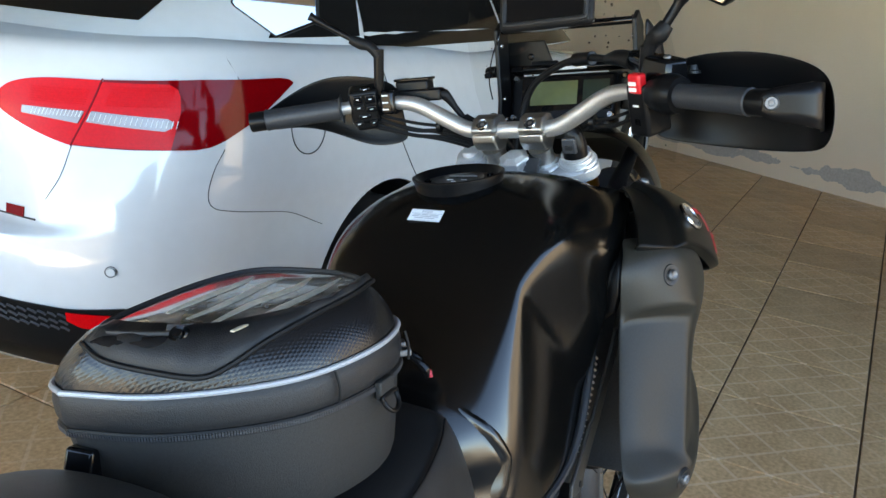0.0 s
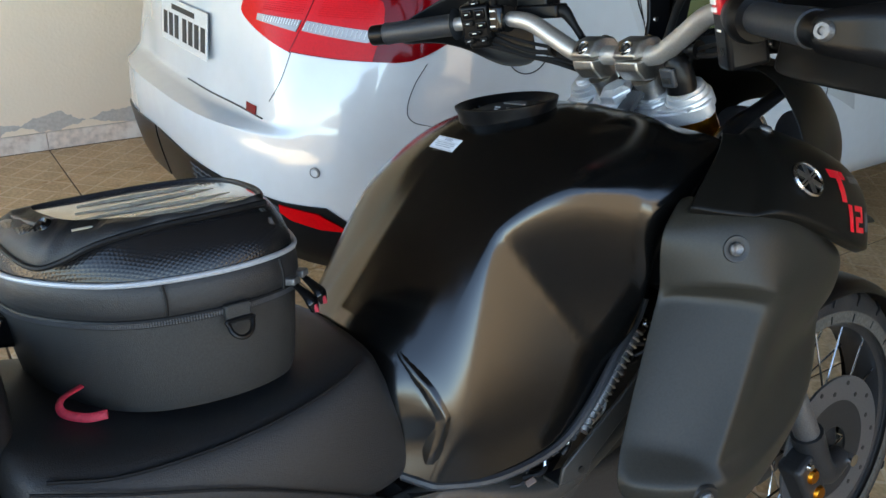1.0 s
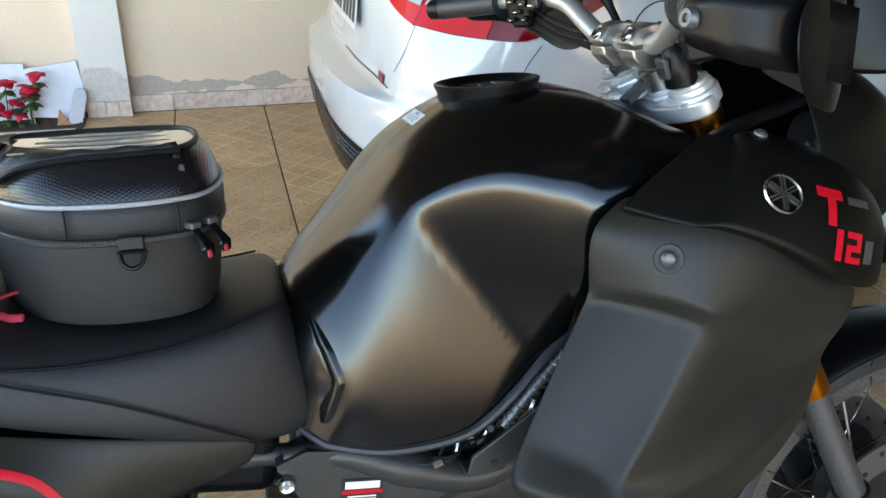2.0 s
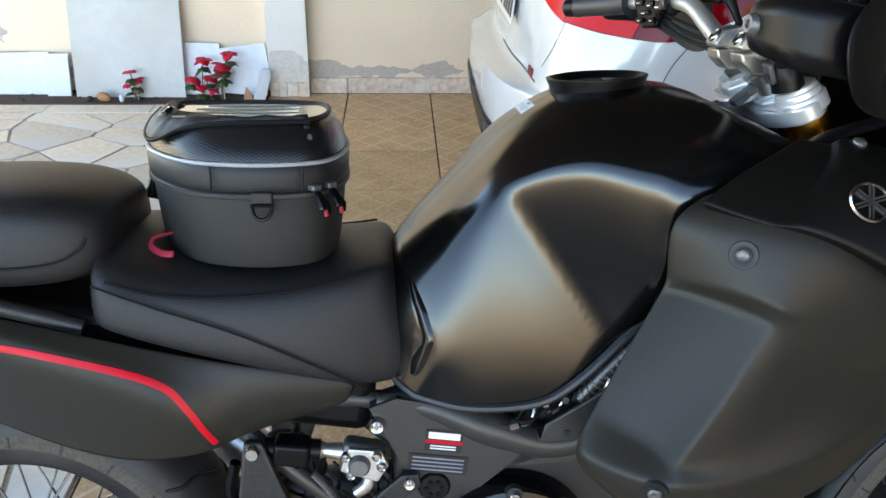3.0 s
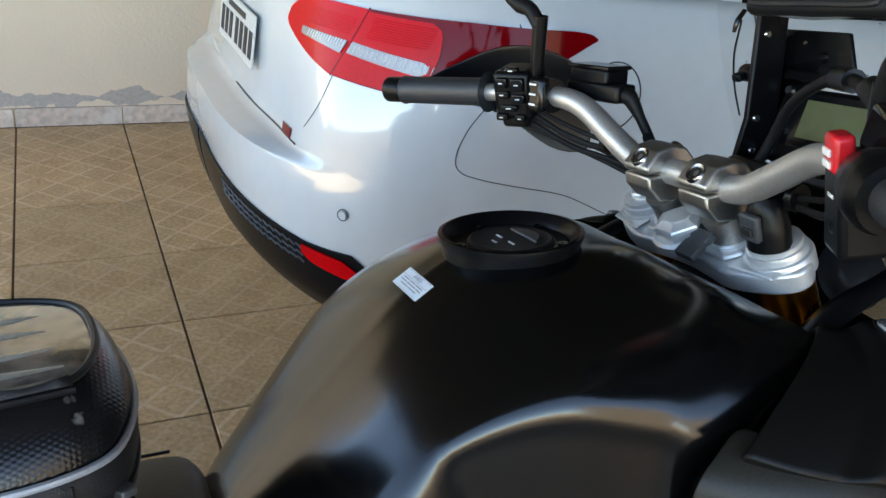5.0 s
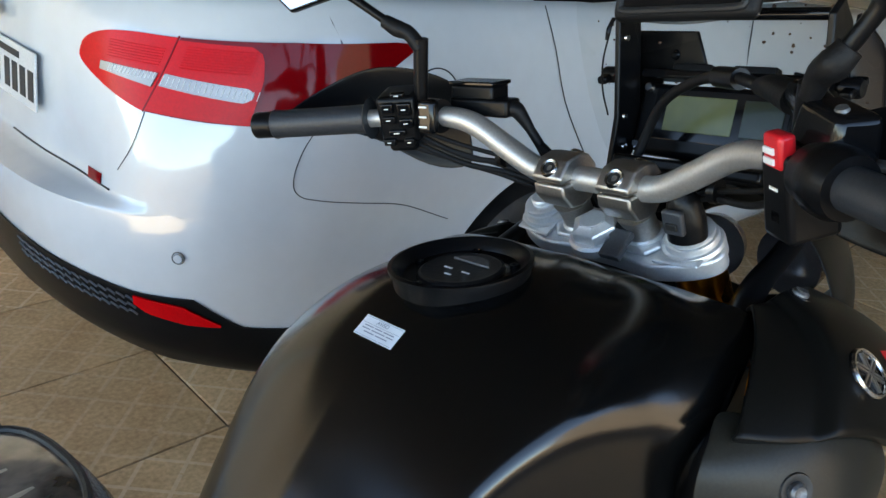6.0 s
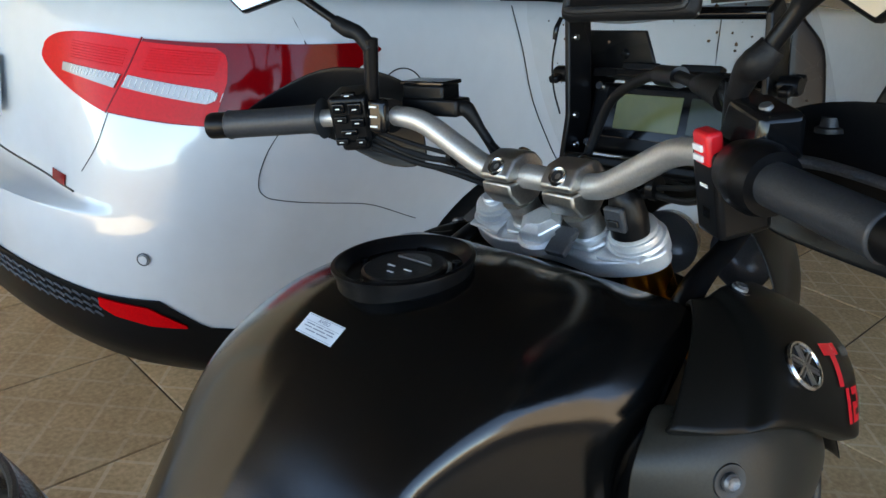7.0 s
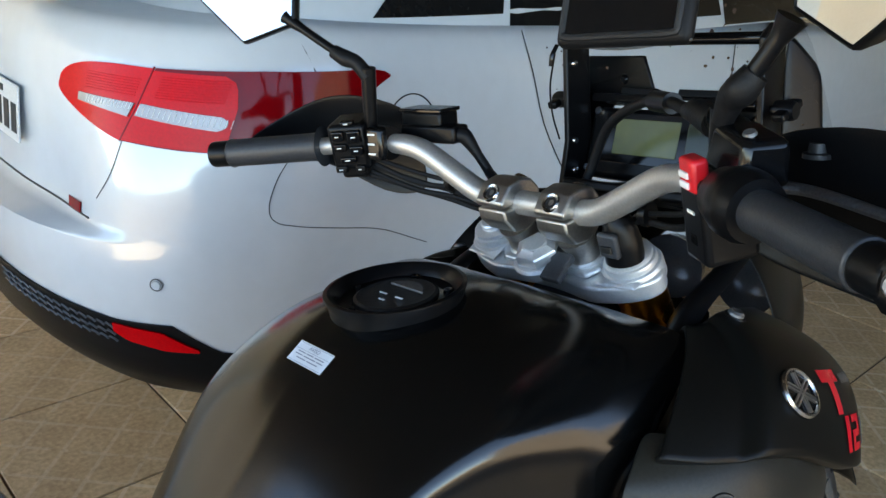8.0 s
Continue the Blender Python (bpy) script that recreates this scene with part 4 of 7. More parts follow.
skin = [between(TANK[0])] + skin + [between(TANK[9])]
bm = loft([both_sides(r + [(r[-1][0] + 0.004, r[-1][1] - 0.03, r[-1][2] + 0.004)]) for r in skin], closed=False)
tank = part("fuel_tank", bm, TANK_BLACK, bike, "satin black sculpted fuel tank cover", angle=32)
edge = [Vector(r[-1]) for r in TANK[:-1]]
for side in (1, -1):
    part("edge_trim", tube([Vector((p.x, side * (p.y - 0.004), p.z - 0.001)) for p in edge], 0.0062, seg=8, steps=5), GRIP, tank, "thin grey ribbed rubber edging")
# raised flange that runs down the tank's rear edge beside the seat
for side in (1, -1):
    rows = []
    for k in range(17):
        z = 0.850 - 0.130 * k / 16
        x = ease(z, [(0.71, -0.176), (0.735, -0.164), (0.775, -0.150), (0.81, -0.160), (0.845, -0.176)])
        high = 0.0045 * min(1.0, k / 4, (16 - k) / 2 + 0.2)
        ridge, n = on_surface(tank, (x, 0.6 * side, z), (0, -side, 0))
        ahead, _ = on_surface(tank, (x + 0.009, 0.6 * side, z), (0, -side, 0))
        back, m = on_surface(tank, (max(x - 0.020, -0.184), 0.6 * side, z), (0, -side, 0))
        if max(abs(q.y) for q in (ridge, ahead, back)) > 0.3:
            continue
        rows.append([ahead - n * 0.002, ridge.lerp(ahead, 0.3) + n * high * 0.8, ridge + n * high, ridge.lerp(back, 0.25) + n * high * 0.5, back - m * 0.003])
    part("tank_flange", loft(rows, closed=False), TANK_BLACK, tank, angle=60)
front_edge = [Vector(p) for p in TANK[-1][:5]]
part("edge_trim", tube([Vector(mirrored(p)) for p in front_edge[::-1]] + front_edge[1:], 0.004, seg=8, steps=6), RUBBER, tank)
RING = Vector((0.090, 0, 1.0855))
ring_ax = Vector((-0.06, 0, 1)).normalized()
part("tank_ring", lathe([(0.044, -0.004), (0.044, 0.0015), (0.057, 0.0025), (0.062, 0.012), (0.0665, 0.0145), (0.0705, 0.0135), (0.0705, 0.011), (0.067, 0.003), (0.066, -0.012), (0.052, -0.012)], RING, ring_ax, 64, closed=True), PLASTIC, tank, "black plastic bag-mounting ring on the filler")
cap_ob = part("fuel_cap", lathe([(0.0, 0.004), (0.030, 0.0045), (0.036, 0.0055), (0.039, 0.0065), (0.042, 0.005), (0.044, -0.002), (0.044, -0.012)], RING, ring_ax, 48), DARK_METAL, tank, "round keyed fuel cap")
flap = axes(RING + ring_ax * 0.005, (1, 0, 0.06), (0, 1, 0))
arc = [(0.028 * math.cos(a), 0.028 * math.sin(a)) for a in (radians(-62 + 124 * k / 12) for k in range(13))]
part("lock_flap", slab(arc, 0, 0.003, flap), CASTING, cap_ob, "grey half-round key flap", bevel=0.001)
for x, y, l in ((-0.006, -0.012, 0.010), (-0.006, 0.012, 0.010), (-0.018, 0.0, 0.008)):
    part("print_bar", slab([(x - 0.001, y - l / 2), (x + 0.001, y - l / 2), (x + 0.001, y + l / 2), (x - 0.001, y + l / 2)], 0, 0.0008, flap), WHITE, cap_ob, smooth=False)
for k in range(5):
    a = 0.5 + 2 * math.pi * k / 5
    p = RING + Vector((0.051 * math.cos(a), 0.051 * math.sin(a), 0.0025 + 0.051 * math.cos(a) * 0.06))
    part("ring_screw", lathe([(0.0, 0.002), (0.0022, 0.002), (0.0028, 0.003), (0.0046, 0.003), (0.0052, -0.001)], p, ring_ax, 14), GLOSS_BLACK, tank)

# warning sticker on the tank
st_at, st_n = on_surface(tank, (-0.010, 0.004, 1.3), (0, 0, -1))
st = axes(st_at + st_n * 0.0006, (0.02, -1, -0.04), st_n.cross(Vector((0.02, -1, -0.04))))
sticker = part("warning_sticker", slab([(-0.026, -0.011), (0.026, -0.011), (0.026, 0.011), (-0.026, 0.011)], 0, 0.0005, st), PAPER, tank, "white printed warning sticker", smooth=False)
for y0, y1, x1 in ((0.0096, 0.0099, 0.0245), (-0.0099, -0.0096, 0.0245), (0.0030, 0.0033, 0.0245)):
    part("print_bar", slab([(-x1, y0), (x1, y0), (x1, y1), (-x1, y1)], 0.0005, 0.0007, st), GREY_PRINT, sticker, smooth=False)
word("sticker_text", "AVISO", 0.0058, st @ Matrix.Translation((0, 0.0065, 0.0007)), GREY_PRINT, sticker, 0.0001)
for y, x0, x1 in ((0.0008, -0.020, -0.008), (0.0008, -0.006, 0.004), (0.0008, 0.006, 0.020), (-0.0022, -0.021, -0.010), (-0.0022, -0.008, 0.010), (-0.0022, 0.012, 0.021), (-0.0055, -0.016, -0.002), (-0.0055, 0.0, 0.016)):
    part("print_bar", slab([(x0, y - 0.0005), (x1, y - 0.0005), (x1, y + 0.0005), (x0, y + 0.0005)], 0.0005, 0.0007, st), GREY_PRINT, sticker, smooth=False)

# rider seat and pillion seat
SEAT = [  # x, half width at seam, top z, seam z, bottom z, lower half width
    (-0.196, 0.112, 0.868, 0.862, 0.700, 0.128),
    (-0.225, 0.128, 0.866, 0.862, 0.690, 0.150),
    (-0.270, 0.145, 0.858, 0.852, 0.702, 0.168),
    (-0.340, 0.160, 0.853, 0.843, 0.722, 0.178),
    (-0.420, 0.168, 0.853, 0.840, 0.745, 0.182),
    (-0.500, 0.172, 0.862, 0.846, 0.768, 0.182),
    (-0.560, 0.168, 0.880, 0.862, 0.785, 0.175),
    (-0.600, 0.150, 0.890, 0.870, 0.795, 0.158),
]
rings = []
for x, w, zt, zs, zb, wl in SEAT:
    half = [(x, 0, zt), (x, w * 0.5, zt - 0.001), (x, w * 0.85, zt - 0.006), (x, w, zs - 0.006), (x, w + (wl - w) * 0.4 + 0.004, zs - 0.035), (x, wl, (zs + zb) / 2 - 0.01), (x, wl, zb + 0.006), (x, wl * 0.88, zb)]
    rings.append(both_sides(half) + [Vector((x, 0, zb))])
rings[0] = [Vector((p.x + 0.30 * max(0, 0.862 - p.z), p.y, max(p.z, 0.728))) for p in rings[0]]
rings[1] = [Vector((p.x + 0.16 * max(0, 0.862 - p.z), p.y, p.z)) for p in rings[1]]
seat = part("rider_seat", loft(rings), VINYL, bike, "black grained vinyl rider seat with stitched seams", sub=2)
for side in (1, -1):
    part("seat_seam", tube([(x, side * (w - 0.001), zs - 0.005) for x, w, zt, zs, zb, wl in SEAT[1:7]], 0.0018, seg=6, steps=6), RUBBER, seat)
    part("seat_seam", tube([(-0.575, side * 0.175, 0.855), (-0.50, side * 0.1815, 0.828), (-0.40, side * 0.1845, 0.793), (-0.30, side * 0.177, 0.742), (-0.235, side * 0.160, 0.700)], 0.0016, seg=6, steps=6), RUBBER, seat)
PILLION = [(-0.568, 0.09, 0.925, 0.872), (-0.580, 0.12, 0.945, 0.845), (-0.64, 0.146, 0.964, 0.832), (-0.74, 0.150, 0.968, 0.832), (-0.85, 0.142, 0.965, 0.825), (-0.93, 0.115, 0.955, 0.870), (-0.955, 0.09, 0.940, 0.885)]
rings = []
for x, w, zt, zb in PILLION:
    half = [(x, 0, zt), (x, w * 0.55, zt - 0.002), (x, w * 0.9, zt - 0.014), (x, w, zt - 0.045), (x, w * 1.0, zb + 0.02), (x, w * 0.9, zb)]
    rings.append(both_sides(half) + [Vector((x, 0, zb))])
pillion = part("pillion_seat", loft(rings), VINYL, bike, "black grained vinyl pillion seat", sub=2)
part("seat_seam", tube([(-0.590, -0.128, 0.905), (-0.600, -0.136, 0.888), (-0.64, -0.146, 0.872), (-0.74, -0.149, 0.868), (-0.86, -0.137, 0.876)], 0.0016, seg=6, steps=6), RUBBER, pillion)

part("under_tray", box((-0.55, 0, 0.73), (0.66, 0.27, 0.14), (0, 8, 0)), PLASTIC, bike, bevel=0.02)

# tail side panels with a red stripe
for side in (1, -1):
    y0 = 0.19 * side
    rows = [  # from the front tip back; upper edge, crease, lower edge
        [(-0.245, 0.150, 0.705), (-0.250, 0.152, 0.695), (-0.256, 0.152, 0.682), (-0.262, 0.145, 0.672)],
        [(-0.330, 0.166, 0.730), (-0.330, 0.172, 0.710), (-0.335, 0.172, 0.680), (-0.340, 0.155, 0.652)],
        [(-0.400, 0.174, 0.745), (-0.400, 0.180, 0.720), (-0.405, 0.182, 0.672), (-0.410, 0.165, 0.633)],
        [(-0.450, 0.176, 0.756), (-0.448, 0.184, 0.738), (-0.435, 0.206, 0.655), (-0.430, 0.190, 0.628)],
        [(-0.510, 0.178, 0.770), (-0.505, 0.192, 0.748), (-0.485, 0.218, 0.728), (-0.500, 0.196, 0.612)],
        [(-0.600, 0.176, 0.792), (-0.600, 0.192, 0.780), (-0.595, 0.214, 0.766), (-0.580, 0.190, 0.612)],
        [(-0.720, 0.165, 0.815), (-0.720, 0.182, 0.808), (-0.720, 0.202, 0.798), (-0.700, 0.178, 0.655)],
        [(-0.840, 0.145, 0.838), (-0.840, 0.160, 0.834), (-0.845, 0.176, 0.828), (-0.835, 0.155, 0.715)],
        [(-0.950, 0.110, 0.860), (-0.955, 0.118, 0.858), (-0.960, 0.126, 0.854), (-0.955, 0.112, 0.780)],
    ]
    pts = [[Vector((x, y * side, z)) for x, y, z in r] for r in rows]
    panel = part("tail_panel", loft(pts, closed=False), COWL_GREY, bike, "matt dark grey tail panel with red stripe", sub=2, solid=0.004)
    line = smooth_line([(-0.700, 0.30, 0.784), (-0.640, 0.30, 0.774), (-0.545, 0.30, 0.750), (-0.490, 0.30, 0.727), (-0.462, 0.30, 0.695), (-0.432, 0.30, 0.640)], 8)
    rows2 = []
    for i, p in enumerate(line):
        d = (line[min(i + 1, len(line) - 1)] - line[max(i - 1, 0)]).normalized()
        n = Vector((d.z, 0, -d.x))
        rows2.append([Vector((q.x, q.y * side, q.z)) for q in (p - n * 0.005, p - n * 0.0017, p + n * 0.0015, p + n * 0.0036)])
    film = part("stripe", loft(rows2, closed=False), RED_FILM, panel, "glossy red stripe sticker")
    lay_on(film, panel, (0, -side, 0), 0.0012)

# frame: cast plates at the pivot, beams forward, bracket beside the tank
for side in (1, -1):
    y = side * 0.135
    m = axes((0, y, 0), (1, 0, 0), (0, 0, 1))
    outline = [(-0.232, 0.668), (-0.195, 0.682), (-0.160, 0.676), (-0.10, 0.650), (-0.04, 0.625), (0.06, 0.618), (0.20, 0.640), (0.34, 0.80), (0.37, 0.94), (0.33, 0.95), (0.28, 0.82), (0.17, 0.690), (0.05, 0.580), (-0.04, 0.575), (-0.075, 0.545), (-0.10, 0.500), (-0.11, 0.42), (-0.16, 0.40), (-0.205, 0.43), (-0.190, 0.50), (-0.182, 0.57)]
    fr = part("frame", slab(outline, -0.022, 0.022, m), FRAME_GREY, bike, "dark grey cast steel main frame", smooth=False)
    for line, radii in (([(-0.222, 0.672), (-0.150, 0.662), (-0.07, 0.628), (0.02, 0.602), (0.09, 0.622), (0.18, 0.672)], [0.010, 0.020, 0.026, 0.024, 0.022, 0.02]), ([(-0.205, 0.655), (-0.190, 0.60), (-0.186, 0.53), (-0.190, 0.45)], [0.012, 0.014, 0.014, 0.016]), ([(-0.085, 0.605), (-0.105, 0.545), (-0.125, 0.48), (-0.135, 0.42)], [0.016, 0.016, 0.016, 0.018])):
        part("frame_rail", tube([(x, side * 0.140, z) for x, z in line], radii, seg=14, steps=6), FRAME_GREY, fr)
    yo = side * 0.158
    part("pivot_plug", lathe([(0.0, 0.004), (0.012, 0.005), (0.020, 0.004), (0.023, 0.0), (0.023, -0.01)], (-0.143, yo, 0.545), (0, side, 0), 28), RUBBER, fr, "round black pivot plug")
    for k in range(6):
        a = 2 * math.pi * k / 6
        part("plug_rib", cyl((-0.143 + 0.011 * math.cos(a), yo + side * 0.003, 0.545 + 0.011 * math.sin(a)), (-0.143 + 0.011 * math.cos(a), yo + side * 0.007, 0.545 + 0.011 * math.sin(a)), 0.0035, seg=8), PLASTIC, fr)
    part("frame_bolt", lathe([(0.0, 0.008), (0.004, 0.008), (0.005, 0.006), (0.009, 0.008), (0.011, 0.0)], (-0.222, side * 0.16, 0.645), (0, side, 0), 20), STEEL, fr, "bright steel frame bolt")
    br = slab([(-0.002, 0.638), (0.046, 0.636), (0.052, 0.652), (0.125, 0.704), (0.235, 0.790), (0.235, 0.822), (0.105, 0.724), (0.004, 0.660)], -0.003, 0.003, axes((0, side * 0.192, 0), (1, 0, 0), (0, 0, 1)))
    bracket = part("side_bracket", br, FRAME_GREY, bike, "pressed grey bracket beside the tank", bevel=0.002)
    part("bracket_hole", cyl((0.033, side * 0.1945, 0.647), (0.033, side * 0.1965, 0.647), 0.005, seg=14), BLACK_PRINT, bracket)
    part("bracket_flange", box((0.02, side * 0.178, 0.636), (0.048, 0.03, 0.005)), FRAME_GREY, bracket, bevel=0.001)
rnd = random.Random(31)
for k in range(26):
    u = k / 25
    p = Vector((-0.01 + 0.19 * u + rnd.uniform(-0.01, 0.01), -0.150 - rnd.uniform(0, 0.022), 0.675 + 0.125 * u + rnd.uniform(-0.022, 0.022)))
    d = Vector((rnd.uniform(-1, 1), rnd.uniform(-0.3, 0.3), rnd.uniform(-1, 1))).normalized() * rnd.uniform(0.010, 0.024)
    if k % 3:
        part("engine_fitting", tube([p - d, p - d * 0.2 + Vector((0, -0.004, 0.003)), p + d], rnd.uniform(0.003, 0.007), seg=10, steps=4), (RUBBER, DARK_METAL, CASTING, COPPER, PLASTIC)[k % 5], bike)
    else:
        part("engine_fitting", lathe([(0.0, 0.006), (0.004, 0.006), (0.0055, 0.003), (0.008, 0.003), (0.009, -0.008)], p, (rnd.uniform(-0.4, 0.4), -1, 0.3), 14), (STEEL, CASTING, COPPER)[k % 4 % 3], bike)
stick = axes((-0.130, -0.1585, 0.617), (1, 0, -0.12), (0.0, 0, 1))
stick2 = stick @ pose(0, 0, 0)
oil = part("oil_sticker", slab([(-0.026, -0.016), (0.026, -0.016), (0.026, 0.016), (-0.026, 0.016)], 0, 0.0006, stick2), BLACK_PRINT, bike, "black, white and red oil maker's sticker", smooth=False)
for y0, y1, x1, mm in ((0.003, 0.013, 0.022, WHITE), (-0.004, 0.001, 0.026, RED_FILM), (-0.009, -0.007, 0.018, WHITE), (-0.013, -0.011, 0.018, WHITE)):
    part("print_bar", slab([(-x1, y0), (x1, y0), (x1, y1), (-x1, y1)], 0.0006, 0.0009, stick2), mm, oil, smooth=False)
vin = stick2 @ Matrix.Translation((-0.004, -0.037, 0))
plate2 = part("frame_label", slab([(-0.042, -0.014), (0.042, -0.014), (0.042, 0.014), (-0.042, 0.014)], 0, 0.0005, vin), BLACK_PRINT, bike, "dark label with fine grey print", smooth=False)
for y in (-0.009, -0.003, 0.003, 0.009):
    part("print_bar", slab([(-0.036, y - 0.001), (0.036, y - 0.001), (0.036, y + 0.001), (-0.036, y + 0.001)], 0.0005, 0.0008, vin), GREY_PRINT, plate2, smooth=False)

# engine
engine = part("engine", box((0.02, 0, 0.42), (0.42, 0.26, 0.36)), DARK_METAL, bike, "black twin-cylinder engine", bevel=0.03)
part("cylinder_block", box((0.10, 0, 0.64), (0.20, 0.24, 0.22), (0, 18, 0)), DARK_METAL, engine, bevel=0.02)
part("clutch_cover", lathe([(0.0, 0.035), (0.075, 0.033), (0.088, 0.024), (0.098, 0.010), (0.112, 0.006), (0.116, -0.03)], (-0.03, -0.150, 0.435), (0, -1, 0), 48), COPPER, engine, "round brown clutch cover")
part("cover_rim", lathe([(0.088, 0.026), (0.098, 0.030), (0.110, 0.026), (0.118, 0.008), (0.120, -0.03)], (-0.03, -0.150, 0.435), (0, -1, 0), 48), GLOSS_BLACK, engine)
for k in range(9):
    a = 2 * math.pi * k / 9 + 0.2
    c = Vector((-0.03 + 0.110 * math.cos(a), -0.172, 0.435 + 0.110 * math.sin(a)))
    part("cover_boss", cyl(c, c + Vector((0, -0.012, 0)), 0.012, seg=16), DARK_METAL, engine)
    part("cover_bolt", lathe([(0.0, 0.008), (0.006, 0.008), (0.0075, 0.006), (0.0075, 0.0)], c + Vector((0, -0.012, 0)), (0, -1, 0), 14), STEEL, engine)
part("alternator_cover", lathe([(0.0, 0.03), (0.08, 0.028), (0.10, 0.01), (0.105, -0.03)], (-0.03, 0.150, 0.435), (0, 1, 0), 40), DARK_METAL, engine)
part("sump", box((0.04, 0, 0.235), (0.34, 0.20, 0.07)), ALU, engine, bevel=0.015)

# between tank and engine: throttle bodies, hoses, harness, connectors
rnd = random.Random(11)
bay = part("throttle_body", box((0.02, 0, 0.70), (0.20, 0.25, 0.12)), DARK_METAL, bike, "throttle bodies and hoses under the tank", bevel=0.015)
for k in range(9):
    u = k / 8
    x, z = -0.03 + 0.19 * u, 0.672 + 0.125 * u
    part("connector", box((x, -0.135 - rnd.uniform(0, 0.02), z + rnd.uniform(-0.01, 0.01)), (0.024, 0.02, 0.018), (rnd.uniform(-30, 30), rnd.uniform(-60, 60), rnd.uniform(-30, 30))), rnd.choice((CASTING, PLASTIC, ALU, PLASTIC)), bay, bevel=0.003)
    part("hose", tube([(x - 0.03, -0.13, z - 0.02), (x, -0.152 - rnd.uniform(0, 0.014), z + rnd.uniform(-0.01, 0.01)), (x + 0.035, -0.14, z + 0.03)], 0.0045, seg=8, steps=5), PLASTIC, bay)
rnd = random.Random(29)
for k in range(46):
    u = rnd.random()
    x, z = -0.04 + 0.23 * u + rnd.uniform(-0.02, 0.02), 0.655 + 0.150 * u + rnd.uniform(-0.022, 0.012)
    y = -0.150 - rnd.uniform(0.0, 0.030)
    kind = rnd.randrange(4)
    mm = rnd.choice((CASTING, ALU, PLASTIC, DARK_METAL, STEEL, COPPER, PLASTIC))
    if kind == 0:
        part("fitting", lathe([(0.0, 0.006), (0.004, 0.006), (0.006, 0.004), (0.0065, -0.004)], (x, y, z), (rnd.uniform(-0.4, 0.4), -1, rnd.uniform(-0.4, 0.4)), 10), mm, bay)
    elif kind == 1:
        part("clip", box((x, y, z), (0.014, 0.008, 0.009), (rnd.uniform(-40, 40), rnd.uniform(-80, 80), rnd.uniform(-40, 40))), mm, bay, bevel=0.0015)
    else:
        d = Vector((rnd.uniform(0.2, 1), rnd.uniform(-0.2, 0.2), rnd.uniform(0.2, 1))).normalized() * 0.024
        part("wire", tube([Vector((x, y + 0.01, z)) - d, Vector((x, y - 0.004, z + rnd.uniform(-0.006, 0.006))), Vector((x, y + 0.01, z)) + d], rnd.choice((0.0018, 0.0025, 0.0035)), seg=6, steps=4), mm if kind == 2 else RUBBER, bay)
part("spring_hose", tube([(0.05, -0.178, 0.690), (0.09, -0.182, 0.738), (0.15, -0.178, 0.80)], 0.008, seg=10, steps=8), CASTING, bay, "ribbed grey conduit")
for k in range(16):
    u = k / 15
    c = Vector((0.05 + 0.10 * u, -0.179 - 0.003 * math.sin(math.pi * u), 0.690 + 0.110 * u))
    part("coil", lathe([(0.0075, -0.002), (0.010, 0.0), (0.0075, 0.002)], c, (0.68, 0, 0.73), 12), ALU, bay)

# below the seat: brake master cylinder, reservoir hose, rear subframe, shock
mc = part("brake_cylinder", box((-0.243, -0.150, 0.592), (0.058, 0.036, 0.046), (0, 12, 0)), CASTING, bike, "cast aluminium brake master cylinder with bolts", bevel=0.009)
part("cylinder_flange", slab([(-0.030, -0.016), (0.024, -0.024), (0.034, 0.004), (0.020, 0.024), (-0.024, 0.020)], -0.004, 0.004, axes((-0.240, -0.170, 0.592), (1, 0, -0.2), (0, 0, 1))), ALU, mc, bevel=0.002)
part("cylinder_boss", lathe([(0.0, 0.010), (0.012, 0.010), (0.015, 0.006), (0.016, -0.004)], (-0.246, -0.174, 0.592), (0, -1, 0), 24), CASTING, mc)
part("cylinder_neck", tube([(-0.268, -0.152, 0.600), (-0.292, -0.150, 0.602), (-0.300, -0.150, 0.603)], [0.013, 0.010, 0.013], seg=16, steps=3), ALU, mc)
part("cylinder_elbow", tube([(-0.232, -0.158, 0.572), (-0.236, -0.160, 0.552), (-0.252, -0.158, 0.538)], [0.011, 0.010, 0.008], seg=14, steps=4), ALU, mc)
for x, z in ((-0.264, 0.606), (-0.216, 0.590), (-0.258, 0.578), (-0.222, 0.606)):
    part("cylinder_bolt", lathe([(0.0, 0.007), (0.0025, 0.007), (0.003, 0.005), (0.0055, 0.007), (0.007, 0.005), (0.007, 0.0)], (x, -0.174, z), (0, -1, 0), 12), STEEL, mc)
part("linkage_tube", cyl((-0.375, -0.150, 0.608), (-0.300, -0.150, 0.603), 0.015, seg=18), PLASTIC, mc)
part("linkage_block", box((-0.338, -0.155, 0.606), (0.050, 0.040, 0.034), (0, 6, 0)), PLASTIC, mc, bevel=0.006)
part("linkage_arm", tube([(-0.31, -0.165, 0.575), (-0.285, -0.168, 0.545), (-0.270, -0.166, 0.505)], [0.008, 0.010, 0.008], seg=10, steps=3, flat=0.5), CASTING, mc)
part("stay_lug", slab([(-0.040, -0.010), (0.030, -0.016), (0.040, 0.0), (0.022, 0.014), (-0.036, 0.012)], -0.005, 0.005, axes((-0.195, -0.168, 0.548), (0.75, 0, 0.65), (-0.65, 0, 0.75))), DARK_METAL, mc, bevel=0.002)
